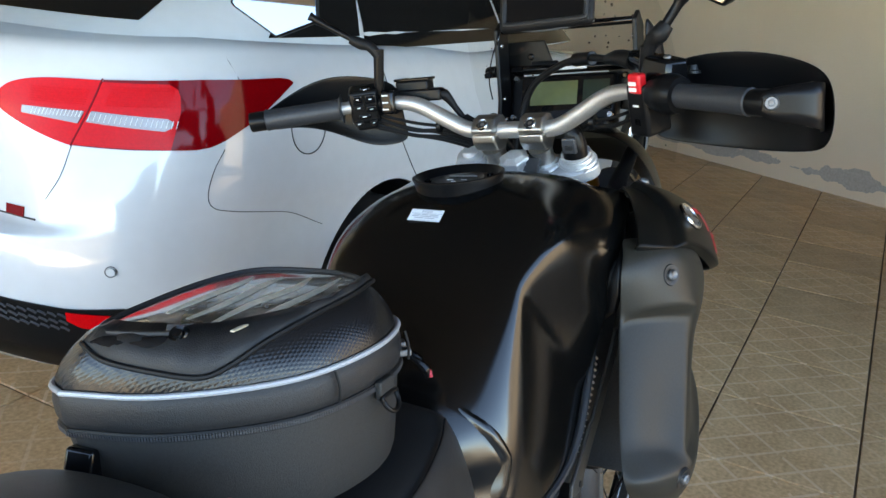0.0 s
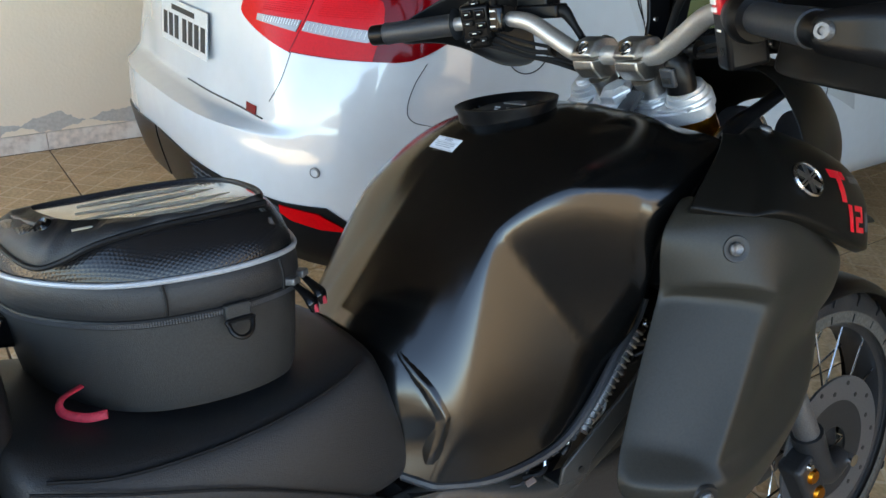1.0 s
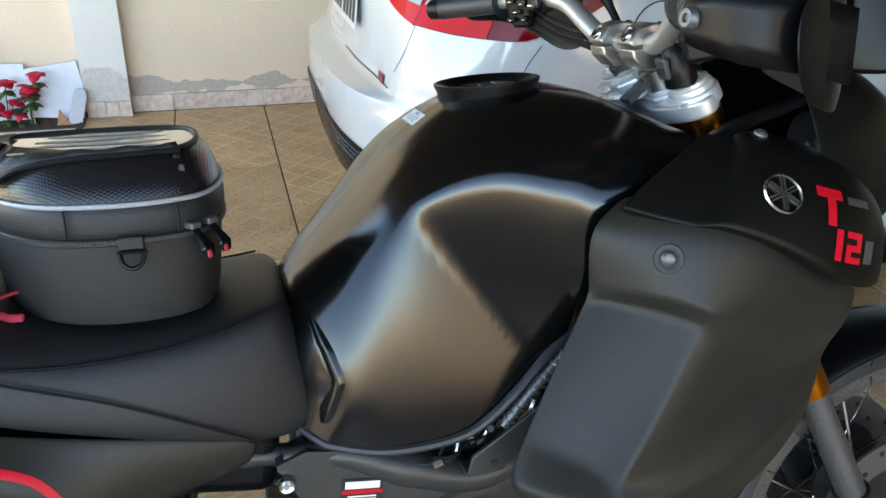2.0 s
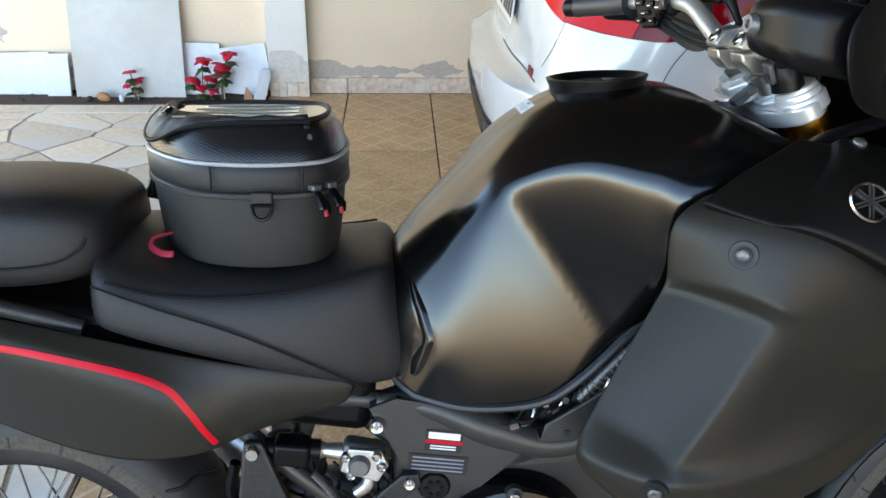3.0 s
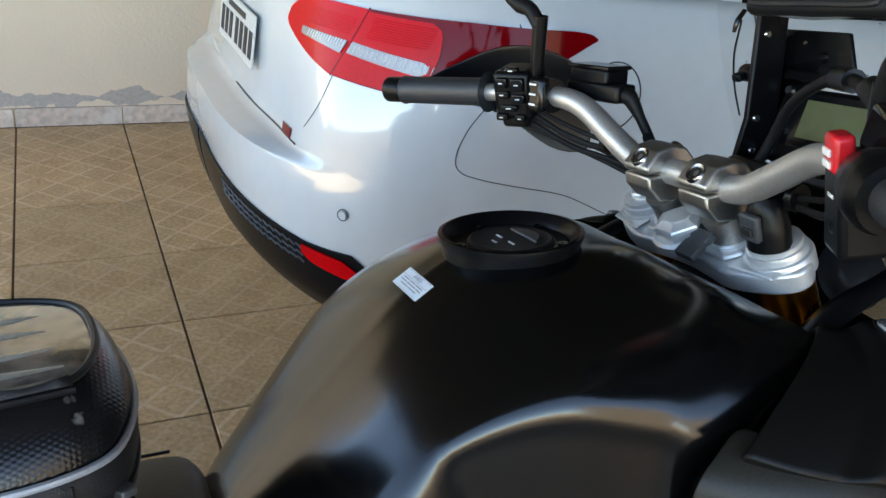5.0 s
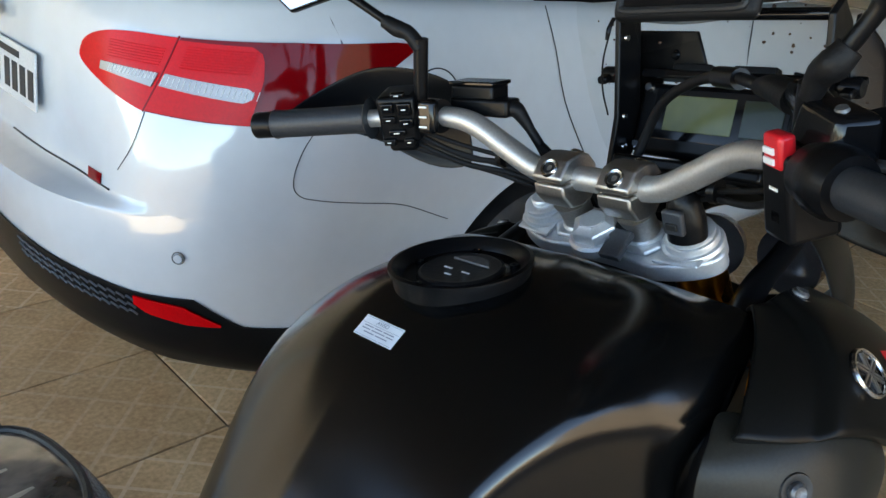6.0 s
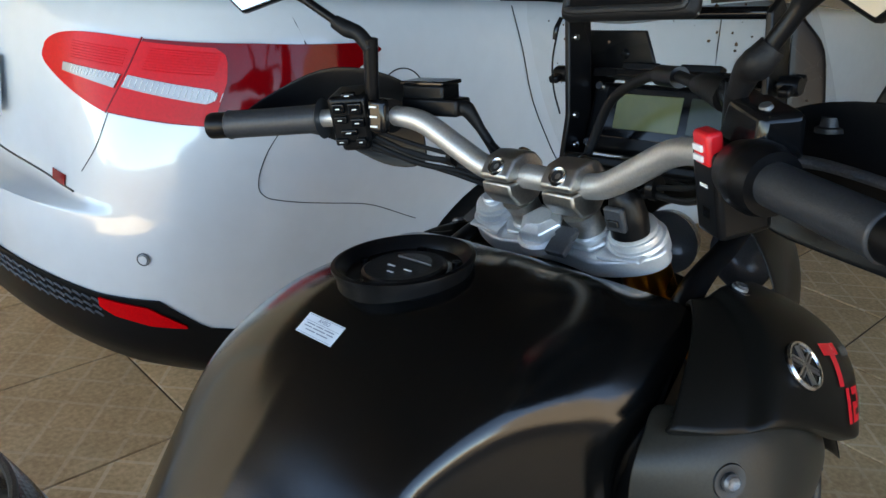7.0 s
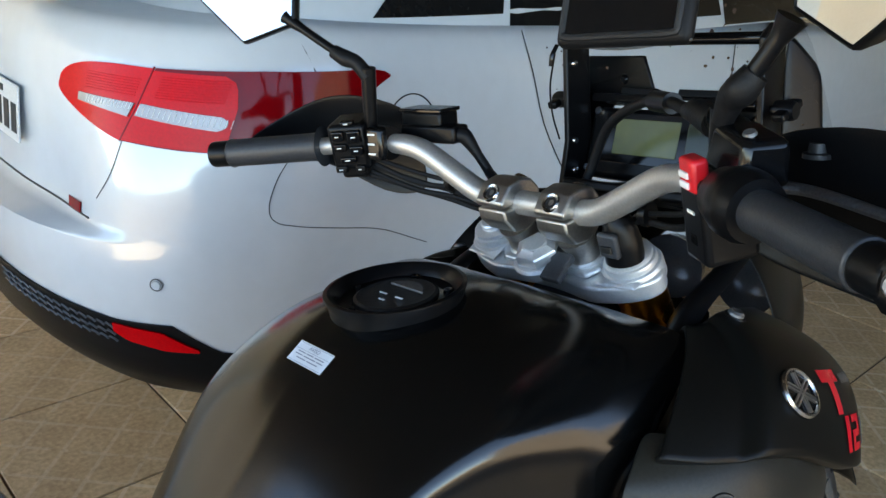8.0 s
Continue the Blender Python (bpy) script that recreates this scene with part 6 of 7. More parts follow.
for side, low, up in ((1, lows[0], ups[0]), (-1, lows[1], ups[1])):
    for x, z, par, way in ((0.202, 0.926, low, (0, -side, 0)), (0.113, 0.640, low, (0, -side, 0)), (0.365, 0.0, up, (0, 0, -1))):
        start = (x, 0.6 * side, z) if par is low else (0.365, 0.206 * side, 1.4)
        c, n = on_surface(par, start, way)
        r = 0.013 if par is low else 0.008
        part("bolt_recess", lathe([(0.006, -0.001), (r, 0.0012), (r + 0.003, 0.0012), (r + 0.005, -0.003)], c, n, 28), BLACK_PRINT if par is low else PLASTIC, par)
        part("cowl_bolt", lathe([(0.0, 0.005), (0.003, 0.005), (0.006, 0.0065), (0.0085, 0.004), (0.009, -0.003)], c, n, 20), CASTING, par, "grey dome-headed cowl bolt")
    ec, en = on_surface(up, (0.342, 0.6 * side, 0.986), (0, -side, 0))
    ec = ec - en * 0.003
    emblem = part("emblem", lathe([(0.0, 0.0005), (0.0215, 0.0005), (0.0225, 0.002), (0.0245, 0.002), (0.0255, -0.002)], ec + en * 0.004, en, 40), GLOSS_BLACK, up, "round dark emblem with silver spokes")
    part("emblem_rim", lathe([(0.0212, 0.001), (0.0222, 0.0032), (0.0240, 0.0032), (0.0252, 0.0005)], ec + en * 0.004, en, 48), STEEL, emblem)
    em = axes(ec + en * 0.0052, (1, 0, -0.12), en.cross(Vector((1, 0, -0.12))))
    for k in range(3):
        a = math.pi * k / 3 + 0.4
        d = Vector((math.cos(a), math.sin(a), 0))
        q = Vector((-d.y, d.x, 0))
        for w in (-0.0020, 0.0020):
            part("emblem_spoke", slab([tuple((d * u + q * (v + w)).xy) for u, v in ((-0.020, -0.0010), (0.020, -0.0010), (0.020, 0.0010), (-0.020, 0.0010))], -0.0005, 0.0016, em), CLAMP, emblem)


# black inner panels that close the gap between tank and cowls
for side in (1, -1):
    rows = [[(0.17, 0.165, 0.84), (0.17, 0.225, 0.86)], [(0.17, 0.150, 0.93), (0.165, 0.232, 0.94)], [(0.23, 0.150, 0.985), (0.20, 0.228, 0.985)], [(0.30, 0.166, 1.018), (0.30, 0.190, 1.030)], [(0.42, 0.150, 1.00), (0.42, 0.185, 1.005)], [(0.52, 0.10, 0.94), (0.52, 0.16, 0.955)]]
    part("inner_panel", loft([[Vector((x, y * side, z)) for x, y, z in r] for r in rows], closed=False), PLASTIC, bike, solid=0.006, sub=1)
    part("fairing_stay", tube([(0.20, side * 0.20, 0.95), (0.33, side * 0.168, 1.030), (0.42, side * 0.160, 1.060), (0.50, side * 0.15, 1.08)], [0.012, 0.016, 0.014, 0.012], seg=10, flat=0.5), PLASTIC, bike)
    # radiator core behind the cowl
    part("radiator", box((0.36, side * 0.11, 0.68), (0.05, 0.20, 0.34), (0, 8, 0)), DARK_METAL, bike, bevel=0.005)

# nose: headlamp cowl, beak and front mudguard
NOSE = [
    [(0.46, 0, 1.12), (0.46, 0.10, 1.115), (0.45, 0.165, 1.09), (0.45, 0.205, 1.02), (0.46, 0.215, 0.93), (0.48, 0.19, 0.86), (0.50, 0.10, 0.84), (0.50, 0, 0.84)],
    [(0.54, 0, 1.13), (0.54, 0.10, 1.12), (0.53, 0.16, 1.09), (0.53, 0.195, 1.02), (0.54, 0.20, 0.94), (0.55, 0.17, 0.87), (0.56, 0.09, 0.845), (0.56, 0, 0.845)],
    [(0.62, 0, 1.10), (0.62, 0.09, 1.09), (0.615, 0.14, 1.06), (0.615, 0.165, 1.00), (0.62, 0.165, 0.94), (0.63, 0.14, 0.89), (0.64, 0.08, 0.865), (0.64, 0, 0.865)],
    [(0.69, 0, 1.03), (0.69, 0.06, 1.025), (0.69, 0.10, 1.005), (0.695, 0.115, 0.97), (0.70, 0.11, 0.94), (0.70, 0.09, 0.915), (0.70, 0.05, 0.905), (0.70, 0, 0.905)],
]
nose = part("nose_cowl", loft([both_sides(r) for r in NOSE], closed=False), FAIRING, bike, "matt black headlamp cowl", sub=2, solid=0.004)
for side in (1, -1):
    part("head_lamp", lathe([(0.0, 0.02), (0.03, 0.016), (0.045, 0.004), (0.05, -0.02)], (0.675, side * 0.062, 0.97), (1, side * 0.15, 0.05), 28), CLEAR_LENS, nose, "round clear headlamp lens")
BEAK = [[(0.56, 0.0, 0.86), (0.56, 0.08, 0.85), (0.56, 0.12, 0.82)], [(0.72, 0.0, 0.845), (0.72, 0.07, 0.835), (0.72, 0.10, 0.81)], [(0.88, 0.0, 0.80), (0.88, 0.045, 0.793), (0.88, 0.065, 0.775)], [(0.98, 0.0, 0.765), (0.98, 0.02, 0.76), (0.98, 0.03, 0.75)]]
part("beak", loft([both_sides(r) for r in BEAK], closed=False), FAIRING, bike, "matt black front beak", sub=2, solid=0.005)
rows = []
for k in range(13):
    a = radians(20 + 145 * k / 12)
    r = 0.352
    rows.append([Vector((0.79 + (r - dr) * math.cos(a), y, 0.332 + (r - dr) * math.sin(a))) for y, dr in ((-0.078, 0.03), (-0.062, 0.008), (0, 0), (0.062, 0.008), (0.078, 0.03))])
part("front_mudguard", loft(rows, closed=False), PLASTIC, bike, "black front mudguard hugging the tyre", sub=1, solid=0.004)
part("tail_rack", tube([(-0.60, 0.15, 0.79), (-0.80, 0.17, 0.86), (-1.02, 0.12, 0.93), (-1.04, 0.0, 0.94), (-1.02, -0.12, 0.93), (-0.80, -0.17, 0.86), (-0.60, -0.15, 0.79)], 0.011, seg=12), DARK_METAL, bike, "black tubular rear rack")
part("tail_lamp_red", box((-1.02, 0, 0.90), (0.05, 0.14, 0.05)), RED_LENS, bike, bevel=0.012)

# red decal bars on the right and left upper cowls
for side, up in ((1, ups[0]), (-1, ups[1])):
    base = axes((0.421, side * 0.40, 0.952), (1, 0, -0.30), (0.25 , 0, -1))
    for u0, u1, v0, v1, mm in ((-0.040, -0.004, -0.028, -0.018, RED_FILM), (-0.027, -0.015, -0.018, 0.010, RED_FILM), (0.004, 0.040, -0.024, -0.016, CASTING), (-0.014, -0.004, 0.012, 0.046, RED_FILM), (0.002, 0.026, 0.012, 0.019, RED_FILM), (0.018, 0.026, 0.019, 0.029, RED_FILM), (0.002, 0.026, 0.026, 0.033, RED_FILM), (0.002, 0.010, 0.033, 0.046, RED_FILM), (0.002, 0.027, 0.039, 0.046, RED_FILM), (0.033, 0.050, 0.018, 0.044, CASTING)):
        bm = loft([[base @ Vector((u0 + (u1 - u0) * i / 4, v0 + (v1 - v0) * j / 4, 0)) for i in range(5)] for j in range(5)], closed=False)
        decal = part("decal_bar", bm, mm, up, smooth=False)
        lay_on(decal, up, (0, -side, 0), 0.0012)

# controls: grips, switches, levers, guards
def on_bar(y):
    line = smooth_line(bar_line, 8)
    return min(line, key=lambda p: abs(p.y - y))


for side in (1, -1):
    a, b = on_bar(0.415 * side), on_bar(0.292 * side)
    d = (b - a).normalized()
    grip = part("grip", tube([a - d * 0.002, a, a.lerp(b, 0.1), a.lerp(b, 0.9), b, b + d * 0.004], [0.0180, 0.0195, 0.0182, 0.0182, 0.0200, 0.026], seg=28, steps=4), GRIP, bike, "black ribbed rubber grip")
    for k in range(9):
        c = a.lerp(b, 0.14 + 0.08 * k)
        part("grip_groove", tube([c + Vector((-0.0150, 0.004, 0.0075)), c + d * 0.012 + Vector((-0.0168, 0, 0.0)), c + d * 0.004 + Vector((-0.0150, 0, -0.0075))], 0.0009, seg=5, steps=3), BLACK_PRINT, grip)
    part("bar_end", tube([a - d * 0.030, a - d * 0.028, a - d * 0.004, a], [0.0155, 0.0175, 0.0175, 0.015], seg=24, steps=3), PLASTIC, bike, "black bar end weight")

    # hand guard: a blade before the grip; the right one is strapped to the bar end
    blade = [
        [(0.310, 0.320, 1.252), (0.322, 0.325, 1.195), (0.328, 0.320, 1.138), (0.320, 0.305, 1.106)],
        [(0.325, 0.235, 1.232), (0.338, 0.240, 1.188), (0.342, 0.235, 1.140), (0.334, 0.225, 1.118)],
    ]
    if side < 0:
        blade = [
            [(0.175, 0.505, 1.205), (0.162, 0.512, 1.175), (0.170, 0.510, 1.140), (0.190, 0.500, 1.115)],
            [(0.228, 0.485, 1.226), (0.225, 0.492, 1.175), (0.235, 0.488, 1.130), (0.245, 0.472, 1.102)],
            [(0.275, 0.415, 1.248), (0.286, 0.423, 1.188), (0.296, 0.415, 1.130), (0.296, 0.400, 1.098)],
        ] + blade
    else:
        blade = [
            [(0.190, 0.458, 1.192), (0.195, 0.462, 1.182), (0.200, 0.460, 1.168), (0.205, 0.455, 1.158)],
            [(0.245, 0.440, 1.222), (0.252, 0.444, 1.198), (0.256, 0.440, 1.176), (0.256, 0.432, 1.162)],
            [(0.290, 0.395, 1.252), (0.302, 0.400, 1.208), (0.308, 0.396, 1.168), (0.302, 0.380, 1.145)],
        ] + blade
    guard = part("hand_guard", loft([[Vector((x, y * side, z)) for x, y, z in r] for r in blade], closed=False), PLASTIC, bike, "black plastic hand guard", sub=2, solid=0.003)
    if side < 0:
        e = a - d * 0.030
        line = smooth_line([e + Vector((-0.010, 0.010, 0)), e + Vector((-0.010, -0.008, 0)), e + Vector((-0.002, -0.040, -0.002)), e + Vector((0.018, -0.058, -0.006)), e + Vector((0.055, -0.058, -0.012)), Vector((0.236, -0.490, 1.160))], 6)
        n = len(line) - 1
        rows = [[p + Vector((0, 0, h * float(np.interp(i / n, [0, 0.06, 0.2, 0.5, 1], [0.010, 0.017, 0.021, 0.029, 0.030])))) for h in (-1, -0.4, 0.4, 1)] for i, p in enumerate(line)]
        part("guard_strap", loft(rows, closed=False), PLASTIC, guard, "flat black strap bolted to the bar end", solid=0.005)
        part("guard_bolt", lathe([(0.0, 0.003), (0.0035, 0.003), (0.004, 0.006), (0.0075, 0.006), (0.0095, 0.002), (0.010, -0.003)], e + Vector((-0.0135, -0.004, 0.002)), (-1, -0.12, 0.12), 24), CASTING, guard)
    lv = on_bar(0.27 * side) + Vector((0.045, 0, 0.004))
    part("lever", tube([lv, lv + Vector((0.012, side * 0.04, -0.004)), lv + Vector((-0.02, side * 0.11, -0.008)), lv + Vector((-0.055, side * 0.17, -0.010))], [0.010, 0.008, 0.007, 0.008], seg=12, flat=0.6), CASTING, bike, "grey metal hand lever")

# left switch block with its buttons
c, bar_dir = on_bar(0.262) + Vector((0.014, 0, 0.002)), (on_bar(0.30) - on_bar(0.25)).normalized()
sw = axes(c, bar_dir, (-0.25, 0, 1))
lsw = part("switch_block", box((0, 0, 0), (0.052, 0.062, 0.052), bm=bmesh.new()), PLASTIC, bike, "black left switch block with white symbols", bevel=0.007)
lsw.data.transform(sw)
for u, v, w, h, mm in ((-0.010, 0.018, 0.016, 0.013, GLOSS_BLACK), (0.012, 0.016, 0.018, 0.016, GLOSS_BLACK), (-0.010, 0.003, 0.018, 0.010, PLASTIC), (0.012, -0.002, 0.018, 0.012, GLOSS_BLACK), (-0.002, -0.014, 0.022, 0.008, GLOSS_BLACK), (-0.014, -0.026, 0.016, 0.009, PLASTIC), (0.012, -0.027, 0.013, 0.010, PLASTIC), (0.006, 0.034, 0.018, 0.006, GLOSS_BLACK)):
    b = part("button", box((u, v, -0.027), (w, h, 0.009)), mm, lsw, bevel=0.002)
    b.data.transform(sw @ Matrix.Diagonal((-1, 1, 1, 1)))
    q = part("symbol_bar", slab([(u - w * 0.16, v - 0.0005), (u + w * 0.16, v - 0.0005), (u + w * 0.16, v + 0.0007), (u - w * 0.16, v + 0.0007)], -0.0325, -0.0318), WHITE, lsw, smooth=False)
    q.data.transform(sw @ Matrix.Diagonal((-1, 1, 1, 1)))
lower_sw = part("switch_tail", box((0.0, -0.032, -0.004), (0.038, 0.02, 0.04)), PLASTIC, lsw, bevel=0.006)
lower_sw.data.transform(sw)
# clutch master cylinder and reservoir with cap, mirror stem clamp
mcl = part("clutch_cylinder", box((0.312, 0.186, 1.206), (0.034, 0.085, 0.022), (0, 0, 12)), PLASTIC, bike, "black clutch master cylinder with square reservoir", bevel=0.004)
part("reservoir", box((0.318, 0.200, 1.222), (0.040, 0.062, 0.022), (0, 0, 12)), PLASTIC, mcl, bevel=0.004)
part("reservoir_lid", box((0.318, 0.200, 1.2345), (0.044, 0.066, 0.005), (0, 0, 12)), GLOSS_BLACK, mcl, bevel=0.0015)
part("hose_union", tube([(0.318, 0.148, 1.205), (0.322, 0.140, 1.203), (0.330, 0.126, 1.180), (0.338, 0.108, 1.148), (0.345, 0.09, 1.10)], [0.010, 0.010, 0.006, 0.006, 0.006], seg=10), RUBBER, mcl)
part("mirror_clamp", tube([on_bar(0.222) + Vector((0, 0.014, 0)), on_bar(0.222) + Vector((0, -0.014, 0))], 0.021, seg=20, steps=2), PLASTIC, bike, "black bar clamp with symbols")
part("selector", box(on_bar(0.215) + Vector((-0.020, -0.004, 0.002)), (0.016, 0.026, 0.042), (0, 0, 12)), GLOSS_BLACK, bike, bevel=0.006)
for dz in (-0.012, 0.0, 0.012):
    part("symbol_bar", box(on_bar(0.215) + Vector((-0.029, -0.004, 0.002 + dz)), (0.001, 0.011, 0.0022), (0, 0, 12)), WHITE, bike, smooth=False)


def mirror(side):
    f = lambda p: Vector((p[0], p[1] * side, p[2]))
    if side > 0:
        foot, top, ball, sleeve, arm = f((0.250, 0.236, 1.200)), f((0.242, 0.222, 1.292)), f((0.230, 0.250, 1.304)), f((0.224, 0.266, 1.313)), f((0.200, 0.330, 1.357))
        tip, r, l = f((0.168, 0.384, 1.326)), f((0.202, 0.314, 1.347)), f((0.148, 0.456, 1.386))
    else:
        foot, top, ball, sleeve, arm = f((0.266, 0.236, 1.200)), f((0.254, 0.246, 1.264)), f((0.243, 0.268, 1.280)), f((0.246, 0.278, 1.293)), f((0.250, 0.303, 1.334))
        tip, r, l = f((0.225, 0.360, 1.311)), f((0.254, 0.302, 1.340)), f((0.196, 0.440, 1.372))
    fat = 1.0 if side > 0 else 1.35
    root = part("mirror_stem", tube([foot, foot.lerp(top, 0.3), top], [0.0075, 0.0085, 0.0095], seg=20, steps=3), PLASTIC, bike, "black mirror stem")
    part("stem_sleeve", tube([top + Vector((0, 0, -0.012)), top.lerp(ball, 0.5), ball, sleeve], [0.009, 0.009 * fat, 0.0105 * fat, 0.0085 * fat], seg=16, steps=4), RUBBER, root)
    part("mirror_arm", tube([ball, sleeve.lerp(arm, 0.6), arm], [0.0055 * fat, 0.0055 * fat, 0.0095 * fat], seg=14, steps=4), PLASTIC, root)
    m = axes(tip, r - tip, l - tip)
    q = m.inverted()
    R, L = q @ r, q @ l
    up = Vector((L.x - R.x, L.y - R.y)).normalized()
    n = Vector((-up.y, up.x))
    if n.dot(Vector((-R.x, -R.y))) > 0:
        n = -n
    outl = [Vector((0, 0)), Vector((R.x, R.y)), Vector((R.x, R.y)) + n * 0.052 + up * 0.012, Vector((R.x, R.y)) + n * 0.066 + up * 0.05, Vector((L.x, L.y)) + n * 0.036, Vector((L.x, L.y)) + n * 0.006 + up * 0.006, Vector((L.x, L.y))]
    ctr = sum(outl, Vector((0, 0))) / len(outl)
    zs = 1 if (m.to_3x3() @ Vector((0, 0, 1))).x < 0 else -1

    def ring(k, z):
        pts = []
        cur = [ctr + (p - ctr) * k for p in outl]
        for i, p in enumerate(cur):
            a, b = cur[i - 1], cur[(i + 1) % len(cur)]
            for t in (0.16, 0.08):
                pts.append(p.lerp(a, t))
            pts.append(p * 0.90 + (p.lerp(a, 0.08) + p.lerp(b, 0.08)) * 0.05)
            for t in (0.08, 0.16):
                pts.append(p.lerp(b, t))
        return [m @ Vector((p.x, p.y, z * zs)) for p in pts]

    part("mirror_head", loft([ring(0.93, 0.0005), ring(0.97, 0.003), ring(1.0, 0.001), ring(1.0, -0.006), ring(0.9, -0.022), ring(0.6, -0.034), ring(0.2, -0.038)]), PLASTIC, root, "black mirror housing")
    part("mirror_glass", loft([ring(0.95, 0.0015), ring(0.94, 0.0022)]), MIRROR, root, "mirror glass", smooth=False)


for side in (1, -1):
    mirror(side)

# right throttle housing, red switch and brake cylinder
c = on_bar(-0.285)
part("throttle_drum", tube([on_bar(-0.305), on_bar(-0.296), on_bar(-0.288), on_bar(-0.262)], [0.026, 0.030, 0.030, 0.024], seg=28, steps=3), PLASTIC, bike, "black throttle housing")
d = (on_bar(-0.30) - on_bar(-0.25)).normalized()
rs = axes(on_bar(-0.234) + Vector((-0.004, 0, 0.002)), d, (-0.2, 0, 1))
rsw = part("switch_block", box((0, -0.012, 0), (0.042, 0.080, 0.050)), PLASTIC, bike, "black right switch block with red stop switch", bevel=0.006)
rsw.data.transform(rs @ Matrix.Translation((0.008, -0.016, -0.010)))
for dims, at, mm, lab, bv in (((0.026, 0.030, 0.016), (0.010, 0.014, 0.010), RED, "red engine stop switch", 0.004), ((0.015, 0.006, 0.003), (0.008, 0.006, 0.0185), WHITE, "", 0.001), ((0.015, 0.006, 0.003), (0.008, 0.015, 0.0185), WHITE, "", 0.001),
                              ((0.018, 0.016, 0.014), (0.008, -0.045, 0.008), GLOSS_BLACK, "", 0.003), ((0.013, 0.013, 0.010), (0.018, -0.060, 0.006), GLOSS_BLACK, "", 0.002), ((0.006, 0.006, 0.002), (0.018, -0.060, 0.012), RED, "", 0.0), ((0.030, 0.026, 0.036), (0.012, -0.050, -0.012), PLASTIC, "", 0.005)):
    b = part("button", box((0, 0, 0), dims), mm, rsw, lab, bevel=bv)
    b.data.transform(rs @ Matrix.Translation(at))
q = part("symbol_bar", slab([(-0.006, -0.001), (0.006, -0.001), (0.006, 0.002), (-0.006, 0.002)], 0.0318, 0.0326), WHITE, rsw, smooth=False)
q.data.transform(rs @ Matrix.Translation((0.008, -0.020, -0.0165)))
bc = part("brake_cylinder", box((0.252, -0.272, 1.228), (0.066, 0.046, 0.040), (0, -10, 57), taper=0.86), GLOSS_BLACK, bike, "glossy black brake master cylinder", bevel=0.007)
part("cylinder_barrel", tube([(0.262, -0.262, 1.232), (0.284, -0.236, 1.242), (0.312, -0.208, 1.246)], [0.017, 0.016, 0.013], seg=18, steps=4), GLOSS_BLACK, bc)
part("cylinder_screw", lathe([(0.0, 0.003), (0.005, 0.003), (0.006, 0.0)], (0.236, -0.281, 1.246), (-0.4, 0, 0.9), 14), CASTING, bc)
part("banjo_bolt", lathe([(0.0, 0.008), (0.008, 0.008), (0.009, 0.0), (0.013, -0.001), (0.013, -0.005)], (0.318, -0.300, 1.222), (0, 0, 1), 18), DARK_METAL, bc)
part("hose_boot", tube([(0.308, -0.210, 1.242), (0.328, -0.180, 1.248), (0.350, -0.155, 1.246)], [0.015, 0.013, 0.009], seg=14), RUBBER, bc)
part("brake_hose", tube([(0.345, -0.160, 1.246), (0.385, -0.105, 1.250), (0.425, -0.045, 1.240), (0.455, 0.020, 1.208), (0.462, 0.052, 1.155), (0.440, 0.062, 1.090), (0.42, 0.055, 1.0)], [0.0062] * 7, seg=12), RUBBER, bike, "black brake hose over the display")
part("hose_clip", tube([(0.375, -0.120, 1.249), (0.402, -0.080, 1.247)], 0.0115, seg=12, steps=3), PLASTIC, bike)

# wiring under the bar
rnd = random.Random(8)
for side in (1, -1):
    for k in range(5 if side > 0 else 2):
        dz = -0.018 - 0.006 * k
        part("wiring", tube([on_bar(0.245 * side) + Vector((0.01, 0, dz)), on_bar(0.19 * side) + Vector((0.012, 0, dz - 0.016 - rnd.uniform(0, 0.010))), on_bar(0.13 * side) + Vector((0.02, 0, dz - 0.004)), on_bar(0.09 * side) + Vector((0.055, 0, dz - 0.012)), (0.38, 0.06 * side, 1.05 - 0.006 * k)], 0.0030 + 0.0008 * (k % 2), seg=8), RUBBER, bike)
    part("cable_tie", tube([on_bar(0.145 * side) + Vector((0.016, 0.004, -0.025)), on_bar(0.145 * side) + Vector((0.016, -0.004, -0.025))], 0.013, seg=10, steps=2), PLASTIC, bike)
    part("wiring", tube([on_bar(0.10 * side) + Vector((0.03, 0, 0.012)), (0.315, 0.06 * side, 1.142), (0.33, 0.03 * side, 1.118), (0.37, 0.02 * side, 1.06)], 0.006, seg=8), RUBBER, bike)

# instrument display
dm = axes((0.510, -0.010, 1.176), (0, -1, 0), (0.32, 0, 1))
dash = part("instrument_display", box((0, 0, 0.018), (0.215, 0.094, 0.036)), PLASTIC, bike, "black instrument display with green-grey screens", bevel=0.008)
dash.data.transform(dm @ Matrix.Diagonal((1, 1, -1, 1)))
zf = 0.0015
for name, u0, u1, v0, v1, mm, lab in (("screen", -0.065, 0.031, -0.014, 0.032, LCD, "large green-grey display"), ("screen", 0.042, 0.094, -0.014, 0.032, DIM_LCD, "dark small display"), ("screen_frame", -0.084, 0.100, -0.026, 0.040, GLOSS_BLACK, "")):
    zz = zf if name == "screen" else zf - 0.0012
    part(name, slab([(u0, v0), (u1, v0), (u1, v1), (u0, v1)], zz - 0.002, zz + 0.0002, dm), mm, dash, lab, smooth=False, bevel=0.001)
